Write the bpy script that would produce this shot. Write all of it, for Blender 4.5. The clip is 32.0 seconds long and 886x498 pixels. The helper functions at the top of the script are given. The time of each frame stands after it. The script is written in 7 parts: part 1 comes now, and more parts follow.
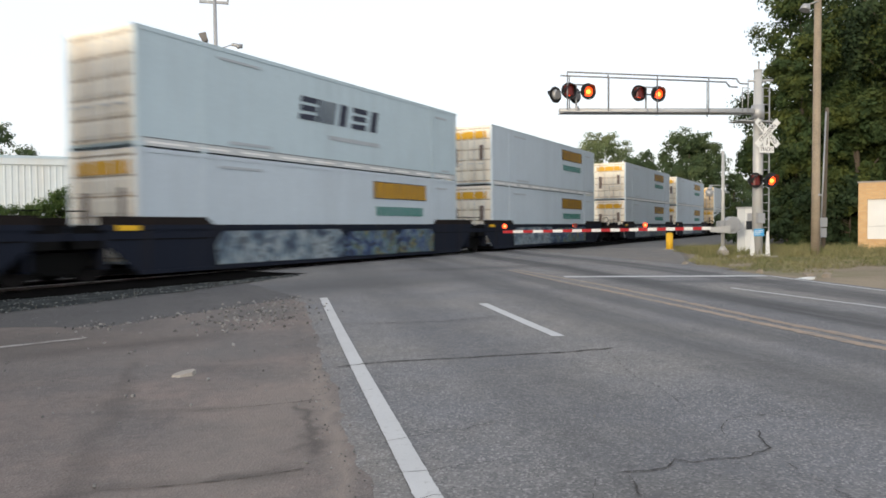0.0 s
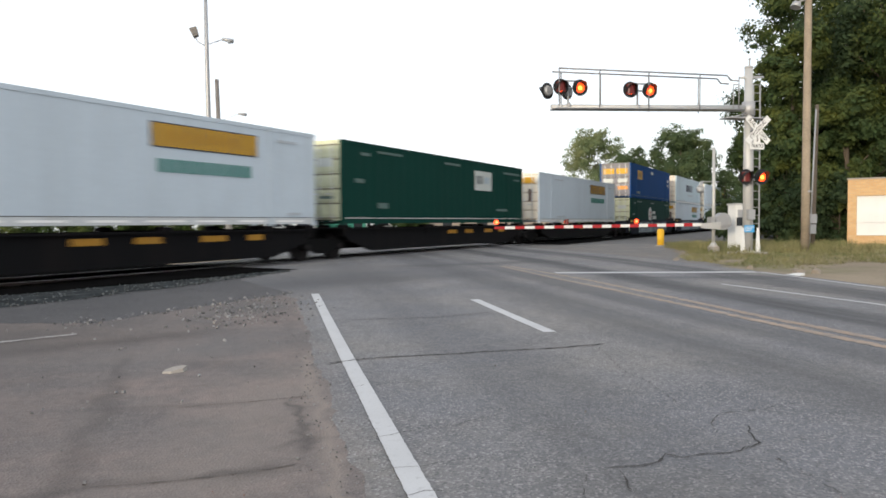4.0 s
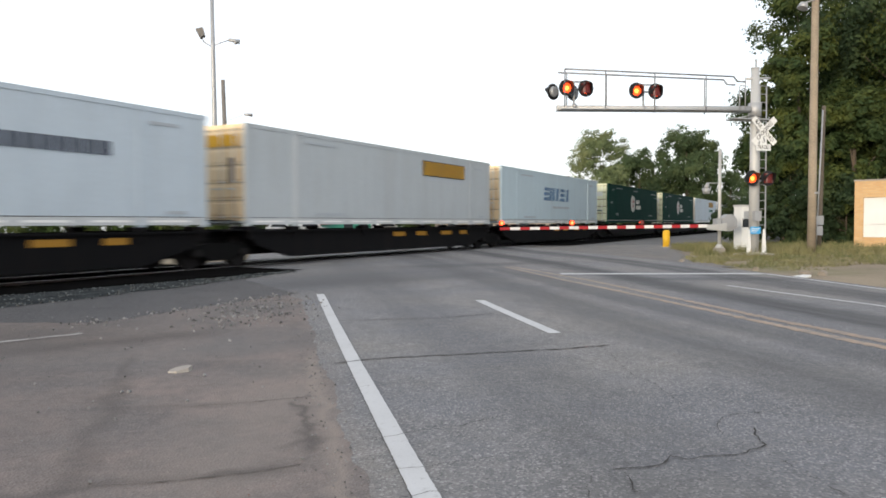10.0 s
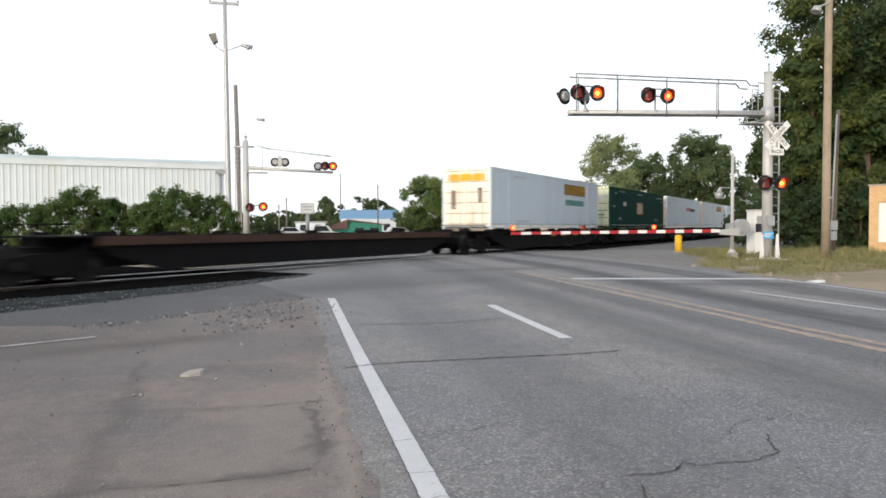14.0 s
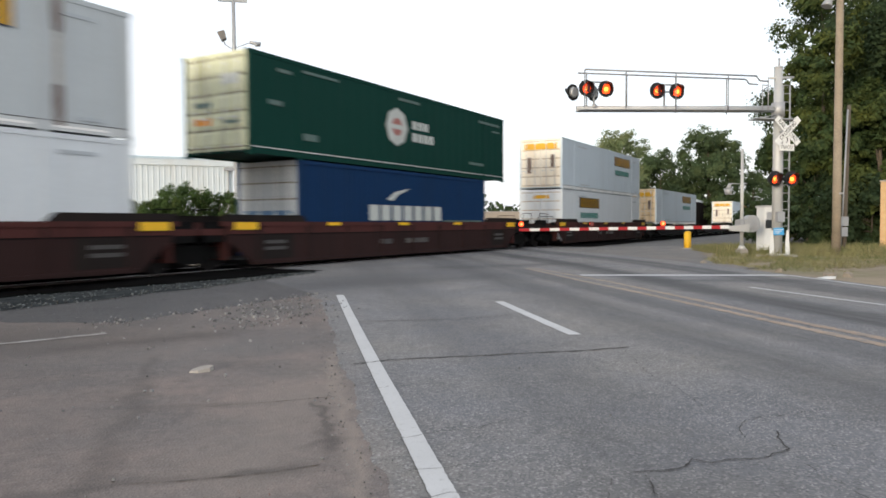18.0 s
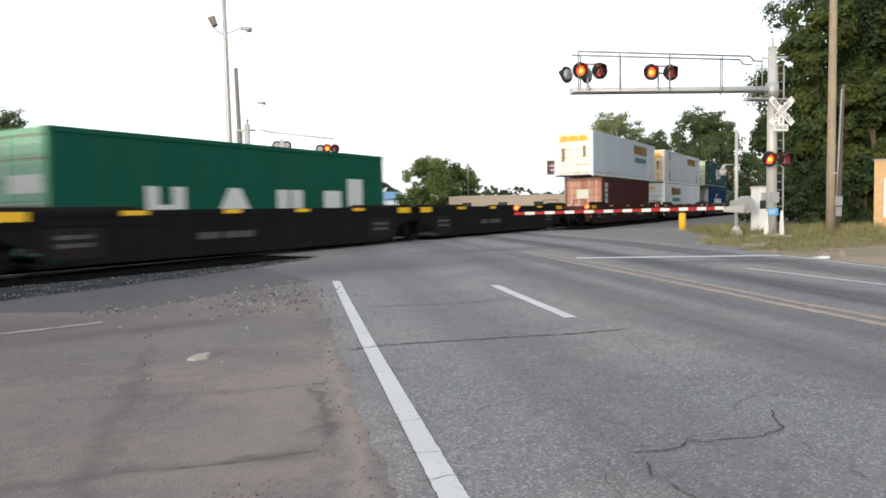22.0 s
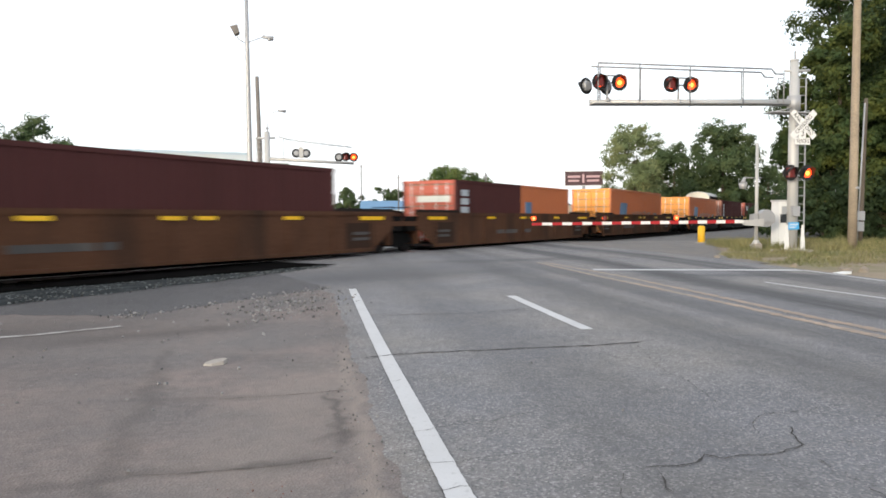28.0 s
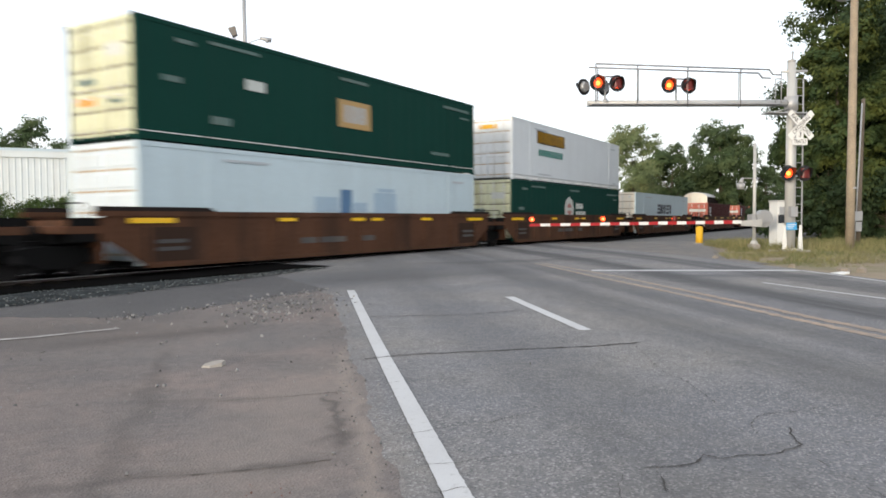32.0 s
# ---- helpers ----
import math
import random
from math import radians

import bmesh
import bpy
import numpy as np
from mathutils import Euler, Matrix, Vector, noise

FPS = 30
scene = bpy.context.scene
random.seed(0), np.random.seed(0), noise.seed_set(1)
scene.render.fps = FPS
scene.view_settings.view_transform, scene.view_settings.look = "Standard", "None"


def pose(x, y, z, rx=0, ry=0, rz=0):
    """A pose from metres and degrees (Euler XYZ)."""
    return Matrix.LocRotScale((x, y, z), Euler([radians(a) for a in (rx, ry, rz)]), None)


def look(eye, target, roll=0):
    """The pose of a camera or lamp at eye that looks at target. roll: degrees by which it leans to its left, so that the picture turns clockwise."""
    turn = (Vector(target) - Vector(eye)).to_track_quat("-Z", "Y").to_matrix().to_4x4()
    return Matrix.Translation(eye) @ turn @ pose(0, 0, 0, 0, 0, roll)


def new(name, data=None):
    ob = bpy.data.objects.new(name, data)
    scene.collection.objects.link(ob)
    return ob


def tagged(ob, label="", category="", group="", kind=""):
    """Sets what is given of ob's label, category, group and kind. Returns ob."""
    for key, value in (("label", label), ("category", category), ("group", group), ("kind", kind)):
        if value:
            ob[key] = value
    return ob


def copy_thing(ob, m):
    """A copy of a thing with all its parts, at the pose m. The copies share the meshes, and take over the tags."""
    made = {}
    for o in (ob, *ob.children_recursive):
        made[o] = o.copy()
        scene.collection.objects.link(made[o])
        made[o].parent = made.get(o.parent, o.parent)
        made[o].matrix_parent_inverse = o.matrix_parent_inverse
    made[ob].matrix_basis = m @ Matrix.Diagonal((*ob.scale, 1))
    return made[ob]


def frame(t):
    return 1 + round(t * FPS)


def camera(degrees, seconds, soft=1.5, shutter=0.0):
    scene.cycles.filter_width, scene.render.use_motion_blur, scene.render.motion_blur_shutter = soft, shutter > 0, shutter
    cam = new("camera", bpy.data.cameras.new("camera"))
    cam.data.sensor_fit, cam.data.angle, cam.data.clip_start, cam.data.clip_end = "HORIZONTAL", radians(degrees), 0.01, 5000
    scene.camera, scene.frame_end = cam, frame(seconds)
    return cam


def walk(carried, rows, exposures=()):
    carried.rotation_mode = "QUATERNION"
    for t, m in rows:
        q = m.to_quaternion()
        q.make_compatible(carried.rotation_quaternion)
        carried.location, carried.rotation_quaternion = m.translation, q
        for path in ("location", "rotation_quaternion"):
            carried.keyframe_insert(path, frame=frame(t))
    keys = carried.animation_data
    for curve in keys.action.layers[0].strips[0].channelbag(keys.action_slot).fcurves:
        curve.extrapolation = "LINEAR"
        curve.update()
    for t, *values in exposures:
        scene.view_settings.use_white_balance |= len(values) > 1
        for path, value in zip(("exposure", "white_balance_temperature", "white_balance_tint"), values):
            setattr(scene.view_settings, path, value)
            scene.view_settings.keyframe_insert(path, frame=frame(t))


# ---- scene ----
LENS = 62.98
cam = camera(LENS, 32.0, soft=1.7, shutter=0.55)
EYE = (0.0, 0.0, 1.40)
PATH = [
    (0.0, 88.248, 0.477, -12.914), (0.5, 88.404, 0.442, -12.815), (1.0, 88.063, 0.411, -13.094), (1.5, 88.327, 0.63, -13.463),
    (2.0, 87.971, 0.683, -13.935), (2.5, 88.008, 0.642, -13.863), (3.0, 88.214, 0.473, -14.113), (3.5, 87.898, 0.34, -13.769),
    (5.5, 88.098, 0.505, -13.359), (6.0, 87.928, 0.416, -13.331), (6.5, 87.886, 0.355, -13.296), (7.0, 87.918, 0.449, -13.194),
    (7.5, 87.803, 0.656, -13.114), (8.0, 87.891, 0.442, -13.174), (8.5, 87.872, 0.285, -13.071), (9.0, 87.866, 0.286, -13.031),
    (9.5, 87.948, 0.229, -12.985), (10.0, 87.983, 0.269, -13.15), (10.5, 88.018, 0.305, -13.118), (11.0, 88.014, 0.251, -12.906),
    (11.5, 87.963, 0.036, -12.555), (12.0, 88.093, 0.002, -12.655), (12.5, 88.011, 0.131, -12.817), (13.0, 88.273, 0.289, -12.446),
    (13.5, 88.347, 0.173, -12.359), (14.0, 88.345, 0.207, -12.276), (14.5, 88.321, 0.134, -12.203), (16.5, 88.337, 0.297, -12.025),
    (17.0, 88.261, 0.38, -11.663), (17.5, 88.206, 0.469, -11.504), (18.0, 88.078, 0.29, -11.621), (18.5, 87.876, 0.263, -11.682),
    (19.0, 87.549, 0.303, -11.601), (19.5, 87.872, -0.007, -12.548), (20.0, 87.703, 0.501, -12.456), (20.5, 87.529, 0.864, -12.264),
    (21.0, 86.995, 1.592, -12.066), (21.5, 86.948, 1.466, -11.933), (22.0, 86.859, 1.009, -12.016), (22.5, 86.889, 1.108, -12.086),
    (23.0, 87.12, 0.892, -12.014), (23.5, 86.875, 1.017, -11.547), (24.0, 86.807, 0.418, -11.44), (24.5, 87.093, 0.609, -11.568),
    (25.0, 87.602, 0.412, -11.077), (25.5, 87.632, 0.266, -11.329), (27.5, 87.745, 0.363, -10.85), (28.0, 87.621, 0.233, -10.651),
    (28.5, 87.571, 0.332, -10.436), (29.0, 87.507, 0.365, -10.616), (29.5, 87.228, 0.463, -10.473), (30.0, 87.385, 0.393, -10.468),
    (30.5, 87.36, 0.436, -10.505), (31.0, 87.364, 0.443, -10.632), (31.5, 87.708, 0.55, -10.574), (32.0, 87.714, 0.367, -10.791),
]
walk(cam, [(t, pose(*EYE, a, b, c)) for t, a, b, c in PATH],
     [(0, -0.12), (1, -0.04), (3, 0.0), (9, 0.02), (11.5, 0.05), (13, 0.14), (14, 0.09), (17, -0.04), (19, 0.02), (20, 0.18), (21, 0.15), (24, 0.20), (28, 0.21), (30, 0.06), (31, 0.09), (32, 0.15)])

# ---------------------------------------------------------------- light
TRACK_TURN = 48.248                      # the track's bearing from +x, degrees
U = Vector((math.cos(radians(TRACK_TURN)), math.sin(radians(TRACK_TURN)), 0))
N = Vector((-U.y, U.x, 0))
TRACK_D, RAIL_Z = 15.855, 0.20

world = bpy.data.worlds.new("sky")
scene.world = world
world.use_nodes = True
wt = world.node_tree
wt.nodes.clear()
sky = wt.nodes.new("ShaderNodeTexSky")
sky.sky_type, sky.sun_disc = "NISHITA", False
sky.sun_elevation, sky.sun_rotation = radians(7), radians(222)
sky.dust_density, sky.air_density = 3.0, 1.0
bg_sky = wt.nodes.new("ShaderNodeBackground")
bg_sky.inputs["Strength"].default_value = 0.07
bg_cloud = wt.nodes.new("ShaderNodeBackground")          # the bright haze of a thin overcast
bg_cloud.inputs["Color"].default_value = (0.962, 0.99, 1.055, 1)
bg_cloud.inputs["Strength"].default_value = 1.02
add = wt.nodes.new("ShaderNodeAddShader")
wout = wt.nodes.new("ShaderNodeOutputWorld")
wt.links.new(sky.outputs[0], bg_sky.inputs["Color"])
wt.links.new(bg_sky.outputs[0], add.inputs[0])
wt.links.new(bg_cloud.outputs[0], add.inputs[1])
wt.links.new(add.outputs[0], wout.inputs["Surface"])

sun = new("sun", bpy.data.lights.new("sun", "SUN"))
sun.data.energy, sun.data.angle, sun.data.color = 2.8, radians(11), (1.0, 0.90, 0.76)
sun.matrix_world = look((-60, -66, 10.9), (0, 0, 0))


# ---------------------------------------------------------------- materials
def mat(name, color, rough=0.6, metal=0.0, vary=0.25, fine=30.0, coarse=1.5, bump=0.2, stain=None, stain_amt=0.0,
        stain_scale=0.7, streak=False, islands=0.0, emit=0.0, spec=0.3, stain_lo=0.5):
    m = bpy.data.materials.new(name)
    m.use_nodes = True
    nt, b = m.node_tree, m.node_tree.nodes["Principled BSDF"]
    nd, ln = nt.nodes.new, nt.links.new
    b.inputs["Roughness"].default_value, b.inputs["Metallic"].default_value = rough, metal
    b.inputs["Specular IOR Level"].default_value = spec
    co = nd("ShaderNodeTexCoord").outputs["Object"]
    n1, n2 = nd("ShaderNodeTexNoise"), nd("ShaderNodeTexNoise")
    n1.inputs["Scale"].default_value, n2.inputs["Scale"].default_value = fine, coarse
    n1.inputs["Detail"].default_value, n2.inputs["Detail"].default_value = 3, 5
    ln(co, n1.inputs["Vector"]), ln(co, n2.inputs["Vector"])
    half = nd("ShaderNodeMath")
    half.operation = "ADD"
    ln(n1.outputs["Fac"], half.inputs[0]), ln(n2.outputs["Fac"], half.inputs[1])
    mr = nd("ShaderNodeMapRange")
    mr.inputs["From Min"].default_value, mr.inputs["From Max"].default_value = 0.6, 1.4
    mr.inputs["To Min"].default_value, mr.inputs["To Max"].default_value = 1 - vary, 1 + vary
    ln(half.outputs[0], mr.inputs["Value"])
    mul = nd("ShaderNodeMix")
    mul.data_type, mul.blend_type = "RGBA", "MULTIPLY"
    mul.inputs["Factor"].default_value = 1
    mul.inputs["A"].default_value = (*color, 1)
    ln(mr.outputs[0], mul.inputs["B"])
    out = mul.outputs["Result"]
    if islands:
        geo = nd("ShaderNodeNewGeometry")
        ir = nd("ShaderNodeMapRange")
        ir.inputs["To Min"].default_value, ir.inputs["To Max"].default_value = 1 - islands, 1 + islands
        ln(geo.outputs["Random Per Island"], ir.inputs["Value"])
        mi = nd("ShaderNodeMix")
        mi.data_type, mi.blend_type = "RGBA", "MULTIPLY"
        mi.inputs["Factor"].default_value = 1
        ln(out, mi.inputs["A"]), ln(ir.outputs[0], mi.inputs["B"])
        out = mi.outputs["Result"]
    if stain:
        n3 = nd("ShaderNodeTexNoise")
        n3.inputs["Scale"].default_value, n3.inputs["Detail"].default_value = stain_scale, 6
        n3.inputs["Roughness"].default_value = 0.65
        if streak:
            mp = nd("ShaderNodeMapping")
            mp.inputs["Scale"].default_value = (1.0, 1.0, 0.12)
            ln(co, mp.inputs["Vector"]), ln(mp.outputs[0], n3.inputs["Vector"])
        else:
            ln(co, n3.inputs["Vector"])
        sr = nd("ShaderNodeMapRange")
        sr.inputs["From Min"].default_value, sr.inputs["From Max"].default_value = stain_lo, stain_lo + 0.22
        sr.inputs["To Max"].default_value = stain_amt
        ln(n3.outputs["Fac"], sr.inputs["Value"])
        ms = nd("ShaderNodeMix")
        ms.data_type = "RGBA"
        ms.inputs["B"].default_value = (*stain, 1)
        ln(sr.outputs[0], ms.inputs["Factor"]), ln(out, ms.inputs["A"])
        out = ms.outputs["Result"]
    ln(out, b.inputs["Base Color"])
    if bump:
        bp = nd("ShaderNodeBump")
        bp.inputs["Strength"].default_value, bp.inputs["Distance"].default_value = bump, 0.02
        ln(n1.outputs["Fac"], bp.inputs["Height"]), ln(bp.outputs[0], b.inputs["Normal"])
    if emit:
        b.inputs["Emission Color"].default_value, b.inputs["Emission Strength"].default_value = (*color, 1), emit
    return m


def foliage(name, deep, tips):
    """Leaves: each a little different, whole sprays of them yellower, some light passing through."""
    m = mat(name, deep, 0.65, vary=0.35, fine=1.2, coarse=0.4, bump=0, islands=0.22, stain=tips, stain_amt=0.9, stain_scale=0.45, stain_lo=0.46, spec=0.12)
    nt, b = m.node_tree, m.node_tree.nodes["Principled BSDF"]
    thru, both = nt.nodes.new("ShaderNodeBsdfTranslucent"), nt.nodes.new("ShaderNodeMixShader")
    both.inputs[0].default_value = 0.28
    nt.links.new(b.inputs["Base Color"].links[0].from_socket, thru.inputs["Color"])
    nt.links.new(b.outputs[0], both.inputs[1]), nt.links.new(thru.outputs[0], both.inputs[2])
    nt.links.new(both.outputs[0], nt.nodes["Material Output"].inputs["Surface"])
    return m


def road_mat(name, base, warm, speck, patch_scale, grit=0.7, tracks=(), bands=()):
    """Worn asphalt: fine pale aggregate, broad patches, dark tyre smears along the lanes."""
    m = bpy.data.materials.new(name)
    m.use_nodes = True
    nt, b = m.node_tree, m.node_tree.nodes["Principled BSDF"]
    nd, ln = nt.nodes.new, nt.links.new
    co = nd("ShaderNodeTexCoord").outputs["Object"]

    def noise_at(scale, detail=4, stretch=None):
        n = nd("ShaderNodeTexNoise")
        n.inputs["Scale"].default_value, n.inputs["Detail"].default_value = scale, detail
        n.inputs["Roughness"].default_value = 0.6
        if stretch:
            mp = nd("ShaderNodeMapping")
            mp.inputs["Scale"].default_value = stretch
            ln(co, mp.inputs["Vector"]), ln(mp.outputs[0], n.inputs["Vector"])
        else:
            ln(co, n.inputs["Vector"])
        return n.outputs["Fac"]

    def ranged(v, a, c, lo, hi):
        r = nd("ShaderNodeMapRange")
        for k, x in zip(("From Min", "From Max", "To Min", "To Max"), (a, c, lo, hi)):
            r.inputs[k].default_value = x
        ln(v, r.inputs["Value"])
        return r.outputs[0]

    def blend(a, col, f, mode="MIX"):
        x = nd("ShaderNodeMix")
        x.data_type, x.blend_type = "RGBA", mode
        for sock, v in (("A", a), ("B", col), ("Factor", f)):
            if isinstance(v, bpy.types.NodeSocket):
                ln(v, x.inputs[sock])
            else:
                x.inputs[sock].default_value = (*v, 1) if isinstance(v, tuple) else v
        return x.outputs["Result"]

    c = blend(base, warm, ranged(noise_at(patch_scale, 6), 0.40, 0.60, 0.0, 1.0))
    c = blend(c, tuple(v * 0.62 for v in base), ranged(noise_at(0.22, 4, (1.0, 0.16, 1.0)), 0.48, 0.72, 0.0, 0.6))

    def vec(op, a, k):
        n = nd("ShaderNodeVectorMath")
        n.operation = op
        ln(a, n.inputs[0])
        if isinstance(k, bpy.types.NodeSocket):
            ln(k, n.inputs[1])
        else:
            n.inputs[1].default_value = k
        return n.outputs["Value" if op == "DOT_PRODUCT" else "Vector"]

    def calc(op, a, k):
        n = nd("ShaderNodeMath")
        n.operation = op
        for i, v in enumerate((a, k)):
            if isinstance(v, bpy.types.NodeSocket):
                ln(v, n.inputs[i])
            else:
                n.inputs[i].default_value = v
        return n.outputs[0]

    vor = nd("ShaderNodeTexVoronoi")
    vor.inputs["Scale"].default_value = 68
    ln(co, vor.inputs["Vector"])
    grain = noise_at(150, 2)
    c = blend(c, tuple(v * 0.55 for v in base), ranged(noise_at(0.9, 6), 0.50, 0.66, 0.0, 0.42))
    c = blend(c, tuple(v * 0.66 for v in base), ranged(noise_at(6.5, 5), 0.46, 0.64, 0.0, 0.42))
    c = blend(c, tuple(v * 1.45 for v in warm), ranged(noise_at(11.0, 4), 0.54, 0.70, 0.0, 0.24))
    c = blend(c, speck, ranged(vor.outputs["Color"], 0.62, 0.95, 0.0, grit))
    c = blend(c, tuple(v * 0.35 for v in base), ranged(vor.outputs["Color"], 0.36, 0.10, 0.0, grit * 0.7))
    c = blend(c, (0.5, 0.5, 0.5), ranged(grain, 0.3, 0.7, 0.0, 0.35), "OVERLAY")
    if tracks or bands:
        wn = nd("ShaderNodeTexNoise")
        wn.inputs["Scale"].default_value, wn.inputs["Detail"].default_value = 2.2, 6
        ln(co, wn.inputs["Vector"])
        warped = vec("ADD", co, vec("MULTIPLY", vec("SUBTRACT", wn.outputs["Color"], (0.5, 0.5, 0.5)), (0.42, 0.42, 0.0)))
        streaks = ranged(noise_at(0.8, 5, (2.2, 0.14, 1.0)), 0.36, 0.58, 0.5, 1.0)
    for x0, half_w, amount in tracks:
        d = calc("ABSOLUTE", calc("SUBTRACT", vec("DOT_PRODUCT", warped, (1, 0, 0)), x0), 0)
        c = blend(c, tuple(v * 0.38 for v in base), calc("MULTIPLY", ranged(d, half_w, half_w * 0.45, 0.0, amount), streaks))
    for x0, y0, x1, y1, half_w, amount, tint in bands:
        ll = math.hypot(x1 - x0, y1 - y0)
        ux, uy = (x1 - x0) / ll, (y1 - y0) / ll
        rel = vec("SUBTRACT", warped, (x0, y0, 0))
        d = calc("ABSOLUTE", vec("DOT_PRODUCT", rel, (-uy, ux, 0)), 0)
        along = calc("ABSOLUTE", calc("SUBTRACT", vec("DOT_PRODUCT", rel, (ux, uy, 0)), ll / 2), 0)
        fade = calc("MULTIPLY", ranged(d, half_w, half_w * 0.1, 0.0, amount), ranged(along, ll / 2 + half_w, ll / 2 - half_w, 0.0, 1.0))
        c = blend(c, tint, fade)
    ln(c, b.inputs["Base Color"])
    b.inputs["Roughness"].default_value = 0.82
    bp = nd("ShaderNodeBump")
    bp.inputs["Strength"].default_value, bp.inputs["Distance"].default_value = 0.5, 0.012
    ln(vor.outputs["Distance"], bp.inputs["Height"]), ln(bp.outputs[0], b.inputs["Normal"])
    return m


DARK, SANDY, DAMP_AND_PIT_SHADE = (0.046, 0.047, 0.052), (0.225, 0.190, 0.165), (0.070, 0.060, 0.055)
M_ROAD = road_mat("asphalt", (0.140, 0.143, 0.156), (0.182, 0.174, 0.165), (0.36, 0.35, 0.345), 0.35, 0.75,
                  tracks=((2.2, 0.8, 0.35), (4.7, 0.8, 0.6), (6.0, 0.5, 0.55), (8.1, 0.75, 1.0), (10.6, 0.75, 1.0)),
                  bands=((-1.6, 14.2, 4.0, 18.6, 2.6, 0.85, (0.078, 0.078, 0.084)), (0.6, 15.4, 5.5, 17.3, 1.0, 0.35, DARK), (3.4, 20.0, 9.0, 21.0, 0.9, 0.5, DARK), (7.4, 15.2, 12.0, 14.2, 0.6, 0.55, DARK), (0.50, 3.0, 0.52, 9.0, 0.10, 0.15, SANDY)))
# The lot's band from (0.15, 5.75) paints the shadow in the broken edge's pits.
M_LOT = road_mat("old_asphalt", (0.122, 0.109, 0.106), (0.186, 0.149, 0.134), (0.31, 0.28, 0.25), 0.6, 0.3,
                 bands=((-1.5, 8.3, -1.02, 3.4, 0.13, 0.5, DAMP_AND_PIT_SHADE), (-1.6, 4.05, 0.15, 4.2, 0.11, 0.6, DAMP_AND_PIT_SHADE), (-1.3, 5.82, -0.2, 5.85, 0.12, 0.4, DAMP_AND_PIT_SHADE), (-2.9, 8.7, -0.8, 9.7, 0.45, 0.8, DAMP_AND_PIT_SHADE),
                        (-7.5, 8.8, -2.2, 9.8, 1.7, 0.8, DAMP_AND_PIT_SHADE), (-7.0, 7.0, -3.2, 7.2, 0.9, 0.6, DAMP_AND_PIT_SHADE), (-2.3, 6.1, -4.0, 6.6, 0.3, 0.4, DAMP_AND_PIT_SHADE), (-1.2, 10.8, 0.2, 13.0, 1.0, 0.75, (0.100, 0.097, 0.096)), (0.32, 2.5, 0.38, 8.0, 0.09, 0.8, SANDY), (-0.5, 3.3, 0.2, 7.0, 0.75, 0.4, SANDY), (0.05, 4.6, 0.3, 4.7, 0.10, 0.7, DAMP_AND_PIT_SHADE), (0.15, 5.75, 0.22, 4.45, 0.06, 0.8, DAMP_AND_PIT_SHADE), (-1.7, 8.3, 0.3, 8.5, 0.95, 0.55, (0.112, 0.110, 0.109)), (-0.4, 4.15, 0.1, 4.3, 0.09, 0.6, DAMP_AND_PIT_SHADE)))
M_APRON = road_mat("patched_asphalt", (0.062, 0.061, 0.066), (0.080, 0.077, 0.080), (0.22, 0.215, 0.21), 0.5, 0.4)
M_SHOULDER = road_mat("gravelly_shoulder", (0.128, 0.124, 0.122), (0.185, 0.160, 0.138), (0.30, 0.29, 0.27), 0.7, 0.6)
M_YARD = road_mat("dark_gravel_strip", (0.090, 0.090, 0.094), (0.120, 0.114, 0.106), (0.24, 0.235, 0.22), 0.4, 0.6)
M_SEAM = mat("worn_seam", (0.092, 0.080, 0.072), 0.95, vary=0.3)
M_CRACK = mat("crack_shade", (0.050, 0.048, 0.047), 0.95, vary=0.3)
M_WHITE_LINE = mat("road_paint_white", (0.475, 0.48, 0.485), 0.7, bump=0.03, vary=0.10, fine=90, stain=(0.27, 0.27, 0.27), stain_amt=0.75, stain_scale=26.0, stain_lo=0.56)
M_YELLOW_LINE = mat("road_paint_yellow", (0.325, 0.25, 0.19), 0.75, vary=0.25, fine=60, stain=(0.185, 0.175, 0.165), stain_amt=0.9, stain_scale=6.5, stain_lo=0.43)
M_FADED = mat("faded_road_paint", (0.40, 0.39, 0.375), 0.8, vary=0.2, fine=60, stain=(0.14, 0.125, 0.115), stain_amt=0.9, stain_scale=3.0, stain_lo=0.42)
M_GROUND = mat("dry_ground", (0.24, 0.195, 0.14), 0.95, vary=0.3, fine=14, coarse=0.4, stain=(0.13, 0.135, 0.06), stain_amt=0.8, stain_scale=0.25)
# Oily stone, its colour taken near black to hold the shade under the train.
M_BALLAST = mat("shaded_oily_ballast", (0.009, 0.009, 0.009), 0.95, vary=0.4, fine=25, islands=0.5, spec=0.0)
M_DARKSTONE = mat("grimy_stone", (0.080, 0.087, 0.090), 0.9, vary=0.3, fine=25, islands=0.7, spec=0.1)
M_SHOULDERSTONE = mat("dusty_stone_bed", (0.044, 0.049, 0.051), 0.95, vary=0.6, fine=22, coarse=2.5, bump=0.6, spec=0.0)
M_STONE = mat("pale_stone", (0.150, 0.150, 0.152), 0.9, vary=0.25, fine=25, islands=0.6)
M_BRICKGRIT = mat("red_brick_grit", (0.13, 0.058, 0.048), 0.9, vary=0.3, islands=0.4)
M_RAILHEAD = mat("polished_rail_head", (0.50, 0.50, 0.50), 0.38, 1.0, vary=0.06, bump=0)
M_RAIL = mat("worn_rail_steel", (0.05, 0.04, 0.035), 0.7, 0.2, vary=0.2, stain=(0.12, 0.07, 0.05), stain_amt=0.8)
# Darker than creosote alone: the shade below the train is in this colour.
M_TIE = mat("shaded_creosote_timber", (0.010, 0.009, 0.008), 0.95, spec=0.0)
